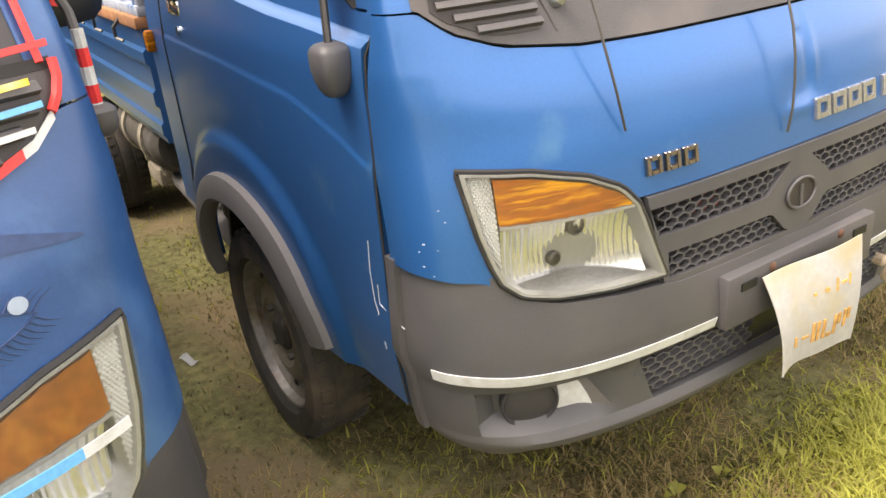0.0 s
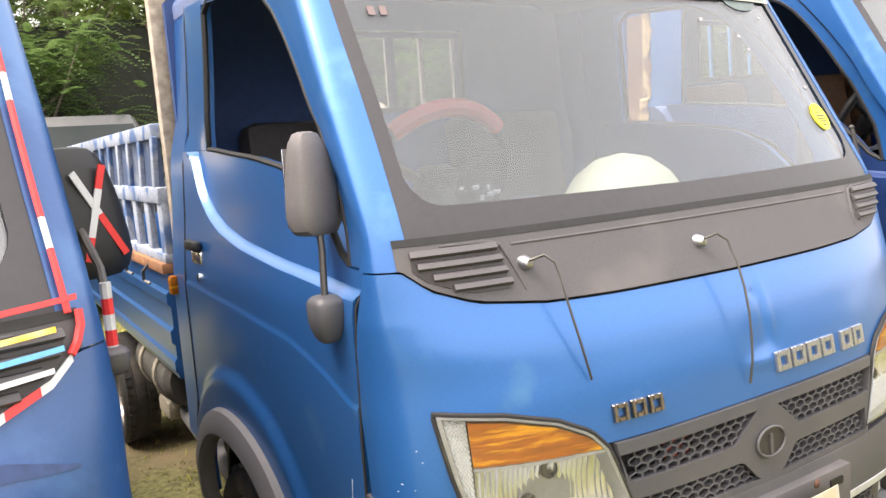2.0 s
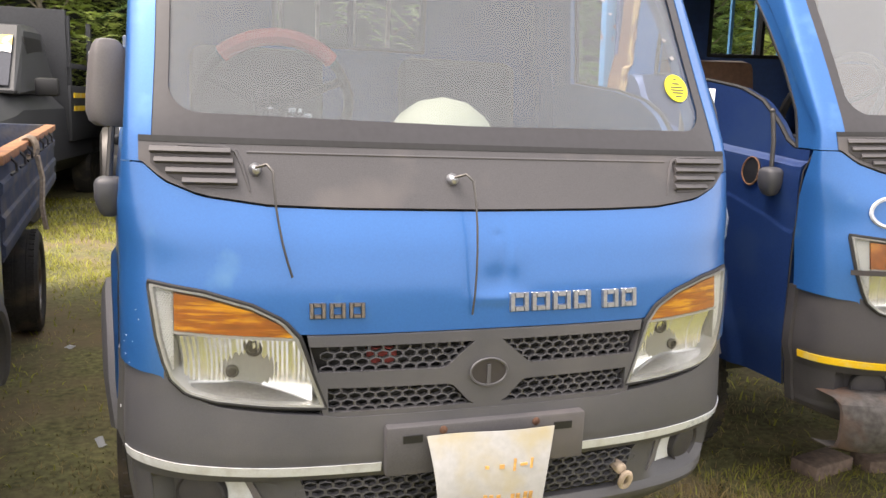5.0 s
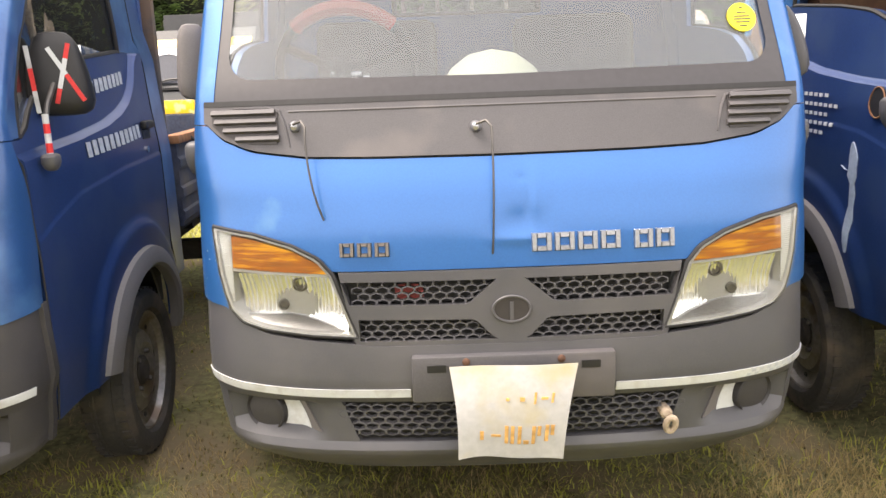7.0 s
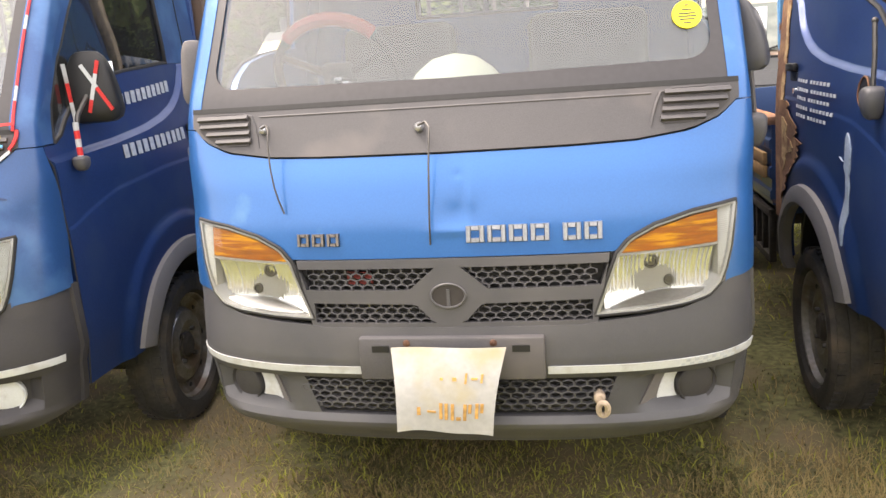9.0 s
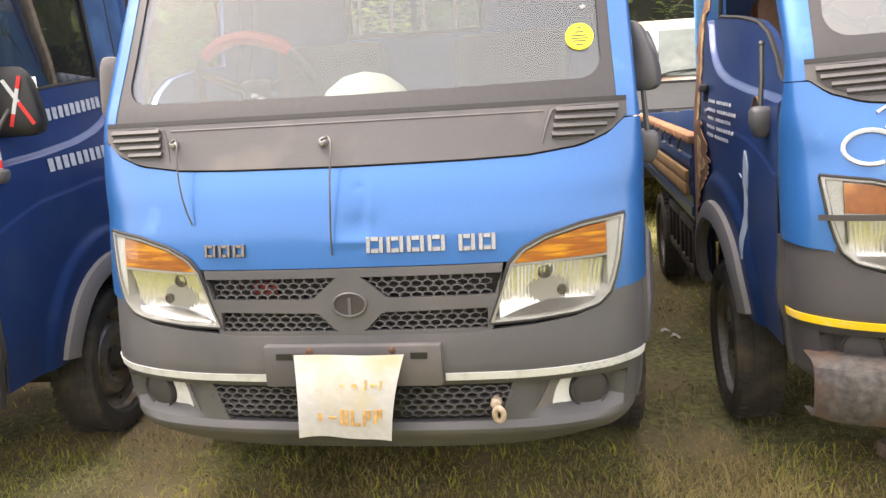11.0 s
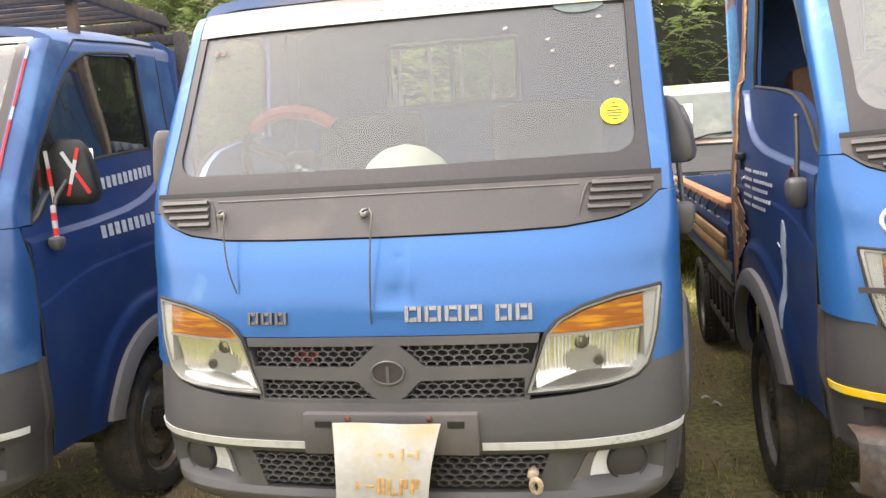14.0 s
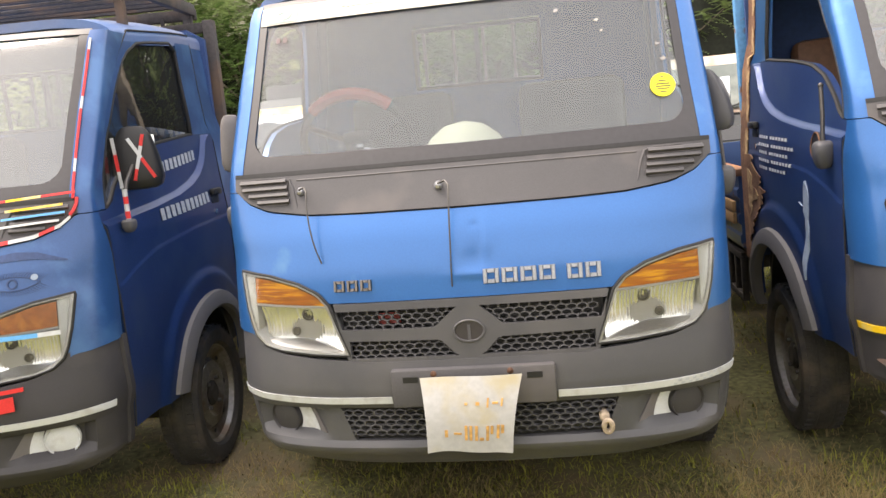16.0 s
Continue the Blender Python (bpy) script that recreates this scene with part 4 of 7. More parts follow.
        part("horn", bm, red_vinyl, gr, "red horn behind the mesh")
        bm = bmesh.new()
        ring = [on_front(0.042 * math.cos(a), 0.770 + 0.029 * math.sin(a), 0.012) for a in spaced(0, 2 * math.pi, 28)[:-1]]
        tube(bm, ring + [ring[0]], 0.0032, 6, ends=False)
        em = part("emblem_ring", bm, plastic, gr, "plain oval emblem ring")
        bm = bmesh.new()
        disc = [[on_front(r * 0.041 * math.cos(a), 0.770 + r * 0.028 * math.sin(a), 0.010) for r in (0.02, 0.5, 1.0)] for a in spaced(0, 2 * math.pi, 24)]
        slab(bm, disc, [[p + Vector((0, 0.006, 0)) for p in r] for r in disc])
        part("emblem_disc", bm, tape_dark, em)
        bm = bmesh.new()
        front_panel(bm, spaced(-0.004, 0.004, 2), lambda x: 0.744, lambda x: 0.786, 2, 0.013, 0.004)
        part("emblem_bars", bm, plastic, em)
    # bumper, three bands with a mesh opening between
    xb = sorted(set([round(0.745 * math.sin(a), 4) for a in spaced(-math.pi / 2, math.pi / 2, 64)]))
    def bump_pt(x, z, d):
        p = nose_n(math.copysign(s_of(x, 0.6), x), z, bumper_off(z) * (1 - 0.6 * smooth((abs(x) - 0.62) / 0.10)) + d)
        p.x *= 1 - 0.014 * smooth((abs(x) - 0.45) / 0.25)
        return p
    bm = bmesh.new()
    slab(bm, grid(xb, lambda x: 0.556, bumper_top, 9, lambda x, z: bump_pt(x, z, 0)), grid(xb, lambda x: 0.556, bumper_top, 9, lambda x, z: bump_pt(x, z, -0.02)))
    low = lambda x: lerp(abs(x), (0, 0.45, 0.60, 0.70, 0.745), (0.366, 0.368, 0.378, 0.400, 0.425))
    slab(bm, grid(xb, low, lambda x: 0.455, 10, lambda x, z: bump_pt(x, z, 0)), grid(xb, low, lambda x: 0.455, 10, lambda x, z: bump_pt(x, z, -0.02)))
    for sx in (-1, 1):
        xe = [x for x in xb if x * sx > 0.70] + [sx * 0.70]
        xe.sort()
        slab(bm, grid(xe, lambda x: 0.455, lambda x: 0.556, 3, lambda x, z: bump_pt(x, z, 0)), grid(xe, lambda x: 0.455, lambda x: 0.556, 3, lambda x, z: bump_pt(x, z, -0.02)))
        inner_x = lambda z: 0.398 - (0.556 - z) * 0.32
        rec = lambda x: -0.036 * smooth((x - 0.43) / 0.09) * smooth((0.705 - x) / 0.03)
        def fog_grid(d):
            return [[bump_pt(sx * (inner_x(z) + (0.70 - inner_x(z)) * u / 14), z, rec(inner_x(z) + (0.70 - inner_x(z)) * u / 14) * smooth((z - 0.458) / 0.02) * smooth((0.560 - z) / 0.02) + d) for z in spaced(0.455, 0.557, 8)] for u in range(15)]
        slab(bm, fog_grid(0.0), fog_grid(-0.02))
        # side wing of the bumper back to the wheel
        slab(bm, [[Vector((sx * (lerp(z, WZ, WW) + bumper_off(z) * 0.6), y, z)) for z in spaced(0.43 if y < 0.4 else 0.44, 0.46 if y > 0.305 else 0.79, 6)] for y in (0.236, 0.250, 0.264)],
             [[Vector((sx * (lerp(z, WZ, WW) - 0.02), y, z)) for z in spaced(0.43, 0.46 if y > 0.305 else 0.79, 6)] for y in (0.236, 0.250, 0.264)])
    PL = v.get("bumper_mat", plastic)
    bum = part("bumper", bm, PL, root, v.get("bumper", "dark grey plastic bumper"))
    bm = bmesh.new()
    hexes(bm, lambda x, z: 0.10 < abs(x) < 0.402 - (0.556 - z) * 0.32 and 0.462 < z < 0.552, -0.42, 0.42, 0.462, 0.556, 0.031, 0.0155, -0.002)
    tagged(part("bumper_mesh", bm, plastic, bum), kind="stuff")
    bm = bmesh.new()
    front_panel(bm, spaced(-0.41, 0.41, 12), lambda x: 0.455, lambda x: 0.556, 2, -0.02, 0.01)
    part("backing", bm, black, bum)
    for sx in (-1, 1):
        bm = bmesh.new()
        c = bump_pt(sx * 0.612, 0.508, -0.022)
        d = (bump_pt(sx * 0.615, 0.510, 0.0) - bump_pt(sx * 0.615, 0.510, -0.05)).normalized()
        m = Matrix.Translation(c) @ d.to_track_quat("X", "Z").to_matrix().to_4x4()
        lathe(bm, ((0.001, 0.004), (0.036, 0.003), (0.046, -0.001), (0.050, 0.006), (0.053, 0.003), (0.053, -0.014), (0.001, -0.014)), 32, m)
        part("fog_lamp_blank", bm, plastic_dark if not (v.get("fog_white") and sx > 0) else white_tape, bum, "round fog lamp blank")
        dish = lambda x, z, d: bump_pt(sx * x, z, -0.036 * smooth((x - 0.43) / 0.09) + d)
        # blade beside the blank: hollow outer edge, slanting inner edge
        b_out = lambda z: 0.612 - math.sqrt(max(0.060 ** 2 - (z - 0.510) ** 2, 0.0))
        b_in = lambda z: lerp(z, (0.474, 0.540), (0.456, 0.500))
        for nm, mt, f0, d, lab in (("fog_trim", mirror_mat, 0.0, 0.004, "pale grey trim beside the fog lamp"), ("trim_tape", white_tape, 0.30 if sx < 0 else 0.48, 0.006, "white tape")):
            bm = bmesh.new()
            rows = [[(b_in(z) + (b_out(z) - b_in(z)) * (f0 + (1 - f0) * k / 6), z) for k in range(7)] for z in spaced(0.474, 0.540, 8)]
            slab(bm, [[dish(x, z, d) for x, z in r] for r in rows], [[dish(x, z, -0.002) for x, z in r] for r in rows])
            part(nm, bm, mt, bum, lab)
        # reflective stripe
        bm = bmesh.new()
        xs4 = [sx * 0.745 * math.sin(a) for a in spaced(math.asin(0.232 / 0.745), math.asin(v.get("stripe_end", 0.989)), 26)]
        slab(bm, grid(xs4, lambda x: 0.573 + 0.008 * smooth((abs(x) - 0.4) / 0.3), lambda x: 0.594 + 0.008 * smooth((abs(x) - 0.4) / 0.3), 2, lambda x, z: bump_pt(x, z, 0.0035)), grid(xs4, lambda x: 0.573 + 0.008 * smooth((abs(x) - 0.4) / 0.3), lambda x: 0.594 + 0.008 * smooth((abs(x) - 0.4) / 0.3), 2, lambda x, z: bump_pt(x, z, 0.0008)))
        part("reflective_stripe", bm, v.get("stripe", white_tape), bum, v.get("stripe_label", "white reflective stripe"))
        if detail and sx > 0:
            for k in range(14):
                x0 = 0.545 + (k // 2) * 0.021
                zc = 0.5775 + 0.0105 * (k % 2) + 0.008 * smooth((x0 - 0.4) / 0.3)
                bm = bmesh.new()
                xh = spaced(x0 + 0.0105 * (k % 2), x0 + 0.0105 * (k % 2) + 0.0095, 2)
                slab(bm, [[bump_pt(x, z, 0.0042) for z in (zc - 0.004, zc + 0.004)] for x in xh], [[bump_pt(x, z, 0.0036) for z in (zc - 0.004, zc + 0.004)] for x in xh])
                part("hatch", bm, silver_print, bum)
    # underneath
    bm = bmesh.new()
    for sx in (-1, 1):
        box(bm, (sx * 0.36, 2.1, 0.50), (0.07, 3.6, 0.11))
        box(bm, (sx * 0.30, 0.6, 0.34), (0.10, 0.5, 0.06))
    box(bm, (0, AY, 0.34), (1.1, 0.10, 0.08))
    box(bm, (0, 0.30, 0.42), (1.0, 0.10, 0.06))
    part("chassis", bm, under, root)
    bm = bmesh.new()
    box(bm, (0, 0.07, 0.619), (0.455, 0.05, 0.108), bevel=0.006)
    for vv in bm.verts:
        vv.co.y -= 0.084
    pb = part("plate_bracket", bm, cowl_mat, root, "dark plastic number plate bracket")
    for sx in (-1, 1):
        bm = bmesh.new()
        box(bm, (sx * 0.172, -0.0402, 0.646), (0.042, 0.004, 0.016))
        part("slot", bm, black, pb)
    return nosep


# ---- load beds ----
def bed(root, lift, v):
    y0, y1, hw = 1.48, 4.10, 0.775
    up = v.get("up", 0.0)
    bm = bmesh.new()
    box(bm, (0, (y0 + y1) / 2, 0.635 + up), (2 * hw - 0.04, y1 - y0, 0.05))
    for k in range(8):
        box(bm, (0, y0 + 0.15 + k * 0.28, 0.585 + up), (2 * hw - 0.1, 0.06, 0.05))
    part("bed_floor", bm, v.get("bed_floor", under), root)
    for sx in (-1, 1):
        bm = bmesh.new()
        sect = [(0.640, 0.012), (0.655, 0.014), (0.665, 0.022), (0.695, 0.022), (0.705, 0.014), (0.745, 0.014), (0.755, 0.024), (0.790, 0.024), (0.800, 0.014), (0.865, 0.014), (0.875, 0.024), (0.905, 0.024), (0.915, 0.014), (0.968, 0.014)]
        slab(bm, [[Vector((sx * (hw + o), y, z + up)) for z, o in sect] for y in (y0 + 0.01, y1 - 0.02)], [[Vector((sx * (hw - 0.012), y, z + up)) for z, o in sect] for y in (y0 + 0.01, y1 - 0.02)])
        brd = part("side_board", bm, v.get("board", paint), root, v.get("board_label", "ribbed blue steel side board"))
        bm = bmesh.new()
        box(bm, (sx * hw, (y0 + y1) / 2, 0.985 + up), (0.06, y1 - y0, 0.034), bevel=0.006)
        part("top_rail", bm, v.get("rail", wood_rail), brd, v.get("rail_label", "rusty brown rail"))
        for k in range(7):
            bm = bmesh.new()
            y = y0 + 0.2 + k * 0.3
            tube(bm, [(sx * (hw + 0.025), y, 0.985 + up), (sx * (hw + 0.045), y + 0.015, 0.96 + up), (sx * (hw + 0.045), y + 0.02, 0.93 + up), (sx * (hw + 0.03), y, 0.92 + up)], 0.006, 5)
            part("rope_hook", bm, metal_dark, brd)
        if v.get("planks"):
            for k in range(2):
                bm = bmesh.new()
                box(bm, (sx * (hw + 0.034), (y0 + y1) / 2, 0.775 + k * 0.054 + up), (0.018, y1 - y0 - 0.08, 0.050), bevel=0.004)
                part("plank", bm, wood_plank, brd)
        if v.get("stakes"):
            # upper half boarded, lower half open between the slats
            for z, h in ((1.49, 0.045), (1.30, 0.05), (1.11, 0.03)):
                bm = bmesh.new()
                box(bm, (sx * hw, (y0 + y1) / 2, z), (0.034, y1 - y0, h), bevel=0.005)
                part("stake_rail", bm, stake_pale, root, "dusty pale painted rail")
            bm = bmesh.new()
            box(bm, (sx * (hw - 0.004), (y0 + y1) / 2, 1.395), (0.012, y1 - y0 - 0.02, 0.16))
            bd = part("stake_board", bm, stake_dark, root, "dark slate blue boarded side with pale ribs")
            n = 13
            for k in range(n + 1):
                y = y0 + 0.03 + (y1 - y0 - 0.06) * k / n
                bm = bmesh.new()
                box(bm, (sx * (hw + 0.008), y, 1.395), (0.016, 0.034, 0.17), Matrix.Rotation(radians(14), 4, "X"), bevel=0.003)
                part("rib", bm, stake_pale, bd)
                bm = bmesh.new()
                box(bm, (sx * hw, y, 1.20), (0.022, 0.058, 0.18), bevel=0.004)
                part("slat", bm, stake_pale, bd)
        if sx == -1 or not v.get("skip_far"):
            wheel(root, sx * 0.695, AY + 2.16, 0.366 - lift, 0.266, sx)
    bm = bmesh.new()
    box(bm, (0, AY + 2.16, 0.366 - lift), (1.1, 0.11, 0.11))
    part("rear_axle", bm, under, root)
    bm = bmesh.new()
    box(bm, (0, y1, 0.82 + up), (2 * hw, 0.03, 0.36), bevel=0.005)
    part("tail_board", bm, v.get("board", paint), root)
    # headboard behind the cab
    hz = v.get("head_top", 1.98)
    bm = bmesh.new()
    box(bm, (0, 1.455, 0.88 + up), (1.46, 0.02, 0.46), bevel=0.004)
    hb = part("headboard", bm, v.get("cross", frame_grey), root, v.get("post_label", "pale painted headboard posts"))
    for x in (-0.74, 0.74):
        bm = bmesh.new()
        box(bm, (x, 1.455, (0.6 + hz) / 2), (0.05, 0.045, hz - 0.6), bevel=0.005)
        part("post", bm, v.get("post", slat_mat), hb)
    for z in (1.10 + up, 1.50, hz - 0.03):
        bm = bmesh.new()
        box(bm, (0, 1.455, z), (1.43, 0.03, 0.045), bevel=0.004)
        part("cross_bar", bm, v.get("cross", frame_grey), hb)
    for k in range(11):
        bm = bmesh.new()
        box(bm, (-0.66 + k * 0.132, 1.455, 1.54), (0.014, 0.014, 0.84))
        part("upright", bm, v.get("post", slat_mat), hb)
    # tank and exhaust under the bed
    if v.get("tank"):
        bm = bmesh.new()
        TK = (-0.69, 2.0, 0.655)
        lathe(bm, ((0.001, -0.26), (0.080, -0.26), (0.100, -0.235), (0.100, 0.235), (0.080, 0.26), (0.001, 0.26)), 28, Matrix.Translation(TK) @ pose(0, 0, 0, 0, 0, 90))
        tk = part("air_tank", bm, tank_mat, root, "dusty grey cylindrical tank with steel straps")
        for y in (-0.12, 0.12):
            bm = bmesh.new()
            lathe(bm, ((0.101, -0.018), (0.108, -0.018), (0.108, 0.018), (0.101, 0.018)), 28, Matrix.Translation((TK[0], TK[1] + y, TK[2])) @ pose(0, 0, 0, 0, 0, 90))
            box(bm, (TK[0] - 0.03, TK[1] + y, TK[2] - 0.115), (0.05, 0.04, 0.03), bevel=0.006)
            part("strap", bm, strap_mat, tk, "steel strap")
        bm = bmesh.new()
        tube(bm, [(-0.70, 1.84, 0.525), (-0.70, 1.80, 0.52), (-0.69, 1.30, 0.46), (-0.60, 1.10, 0.45)], [0.030, 0.036, 0.042, 0.042], 12)
        part("exhaust_pipe", bm, flare_mat, root, "dusty steel pipe under the cab")
        bm = bmesh.new()
        box(bm, (-0.70, 2.02, 0.50), (0.10, 0.16, 0.07), bevel=0.015)
        part("tank_valve", bm, strap_mat, root, "dusty brass valve under the tank")


def side_mirror(root, sx, head_mat, base_mat, with_head=True, tapes=False):
    base = Vector((sx * 0.763, 0.334 if with_head else 0.366, 1.100 if with_head else 1.085)) if not tapes else Vector((sx * 0.768, 0.356, 1.125))
    bm = bmesh.new()
    bw, bd, bh = (0.062, 0.070, 0.088) if not tapes else (0.042, 0.052, 0.044)
    bmesh.ops.create_uvsphere(bm, u_segments=20, v_segments=14, radius=1.0)
    for vv in bm.verts:
        q = vv.co.copy()
        q = Vector((math.copysign(abs(q.x) ** 0.62, q.x), math.copysign(abs(q.y) ** 0.62, q.y), math.copysign(abs(q.z) ** (0.30 if q.z > 0 else 0.62), q.z)))
        k = 1.0 - 0.26 * smooth((0.2 - q.z) / 1.2) - 0.10 * smooth((q.z - 0.6) / 0.4)
        vv.co = base + Vector((q.x * bw / 2 * k, q.y * bd / 2 * k, q.z * bh / 2))
    mb = part("mirror_arm_base", bm, base_mat, root, "grey plastic mirror arm base")
    head = base + Vector((-sx * 0.012, 0.035, 0.240)) if not tapes else base + Vector((-sx * 0.008, 0.135, 0.218))
    bm = bmesh.new()
    tube(bm, [base + Vector((0, 0, 0.04)), base.lerp(head, 0.5) + Vector((0, -0.01, 0)), head + Vector((0, -0.005, -0.03))], 0.007, 8)
    if tapes:
        bm.free()
        bm = bmesh.new()
        tube(bm, [base + Vector((0, 0, 0.10)), base + Vector((0, 0.02, 0.14)), head + Vector((0, -0.005, 0))], 0.007, 8)
    part("mirror_rod", bm, metal_dark, mb)
    for k in range(5 if tapes else 0):
        bm = bmesh.new()
        tube(bm, [base + Vector((0, 0, 0.024 * k)), base + Vector((0, 0, 0.024 * k + 0.024))], 0.0085, 8)
        part("tape_strip", bm, red_tape if k % 2 else white_tape, mb, "red and white tape")
    if not with_head:
        bm = bmesh.new()
        bmesh.ops.create_uvsphere(bm, u_segments=10, v_segments=8, radius=0.009, matrix=Matrix.Translation(head + Vector((0, -0.005, -0.03))))
        part("rod_end", bm, metal_dark, mb)
        return
    wd, ht, dp = (0.165, 0.215, 0.090) if tapes else (0.104, 0.186, 0.066)
    bm = bmesh.new()
    m = Matrix.Translation(head) @ Matrix.Rotation(radians(-28 * sx if not tapes else 14), 4, "Z")
    box(bm, (0, 0, 0), (wd, dp, ht), m)
    bmesh.ops.subdivide_edges(bm, edges=bm.edges[:], cuts=5, use_grid_fill=True)
    for vv in bm.verts:
        l = m.inverted() @ vv.co
        q = Vector((2 * l.x / wd, 2 * l.y / dp, 2 * l.z / ht))
        big = max(abs(q.x), abs(q.y), abs(q.z))
        r4 = (abs(q.x) ** 5 + abs(q.y) ** 5 + abs(q.z) ** 7) ** (1 / 5)
        q *= big / max(r4, 0.01)
        vv.co = m @ Vector((q.x * wd / 2, q.y * dp / 2, q.z * ht / 2))
    for vv in bm.verts:
        l = m.inverted() @ vv.co
        k = min(max((l.z + ht / 2) / ht, 0.0), 1.0)
        l.x = l.x * (1.06 - 0.50 * k ** 1.8) + ((-0.012 if sx < 0 else -0.034) * k ** 2 if not tapes else 0)
        l.y *= 1.05 - 0.45 * k ** 2
        if l.y < 0:
            l.y *= 1.0 - 0.25 * (2 * l.x / wd) ** 2
        vv.co = m @ l
    hd = part("mirror_head", bm, head_mat, root, "door mirror housing" if not tapes else "dark mirror housing with red and white tape")
    bm = bmesh.new()
    box(bm, m @ Vector((0, dp * 0.5 + 0.001, -0.005)), (wd * 0.72, 0.003, ht * 0.75), m.to_3x3().to_4x4(), bevel=0.001)
    part("mirror_glass", bm, chrome, hd)
    if tapes:
        def strip(a, b, mats):
            a, b = Vector(a), Vector(b)
            for i, mt in enumerate(mats):
                p, q = a.lerp(b, i / len(mats)), a.lerp(b, (i + 1) / len(mats))
                bm = bmesh.new()
                d = q - p
                box(bm, m @ ((p + q) / 2), (0.011, 0.004, d.length), m.to_3x3().to_4x4() @ Matrix.Rotation(math.atan2(d.x, d.z), 4, "Y"))
                part("tape_strip", bm, mt, hd, "red and white tape")
        strip((-0.062, -0.038, 0.072), (-0.050, -0.041, -0.098), (white_tape, red_tape, white_tape))
        strip((-0.012, -0.042, 0.066), (0.062, -0.041, -0.070), (white_tape, white_tape, red_tape, red_tape))
        strip((0.038, -0.041, 0.076), (-0.004, -0.0445, -0.075), (red_tape, white_tape, white_tape, red_tape))


def wipers(root):
    for x0, x1, z0, z1 in ((-0.474, -0.410, 1.176, 0.975), (-0.064, -0.038, 1.163, 0.893)):
        c = on_front(x0, z0, 0.012)
        bm = bmesh.new()
        lathe(bm, ((0.001, -0.012), (0.014, -0.012), (0.011, 0.002), (0.007, 0.008), (0.001, 0.009)), 16, Matrix.Translation(c) @ pose(0, 0, 0, 0, 0, -90))
        piv = part("wiper_pivot", bm, chrome_worn, root, "chrome wiper spindle with bare wire arm")
        bm = bmesh.new()
        p0 = on_front(x0, z0 + 0.002, 0.022)
        pts = [p0, on_front(x0 + 0.022, z0 + 0.004, 0.036), on_front(x0 + 0.033, z0 - 0.013, 0.045)]
        for k in range(1, 7):
            t = k / 6
            z = z0 - 0.013 + (z1 - z0 + 0.013) * t
            pts.append(on_front(x0 + 0.033 + (x1 - x0 - 0.033) * t * t, z, 0.045 * (1 - t) ** 0.8 + 0.006))
        tube(bm, pts, [0.003] * 3 + [0.0024] * 6, 6)
        part("wiper_arm", bm, metal_dark, piv)


def badges(root):
    """Chrome blocks in place of the lettering on the nose."""
    for x0, x1, z0, z1, n, mt, nm in ((-0.380, -0.262, 0.894, 0.925, 3, chrome_old, "tarnished chrome badge blocks"), (0.047, 0.251, 0.895, 0.935, 4, chrome_worn, "chrome badge blocks"), (0.275, 0.373, 0.893, 0.934, 2, chrome_worn, "chrome badge blocks")):
        w = (x1 - x0) / n
        for i in range(n):
            bm = bmesh.new()
            a, b = x0 + i * w + 0.002, x0 + (i + 1) * w - 0.005
            wd = 0.0115 if mt is chrome_worn else 0.0085
            for p0, p1, q0, q1 in ((a, a + wd, z0, z1), (b - wd, b, z0, z1), (a + wd, b - wd, z1 - wd, z1), (a + wd, b - wd, z0, z0 + wd)):
                xs, zs = (p0, p0 + 0.0012, p1 - 0.0012, p1), (q0, q0 + 0.0012, q1 - 0.0012, q1)
                slab(bm, [[on_front(x, z, 0.008 if 0 < p < 3 and 0 < q < 3 else 0.005) for q, z in enumerate(zs)] for p, x in enumerate(xs)], [[on_front(x, z, 0.0) for z in zs] for x in xs])
            part("badge_block", bm, mt, root, nm)


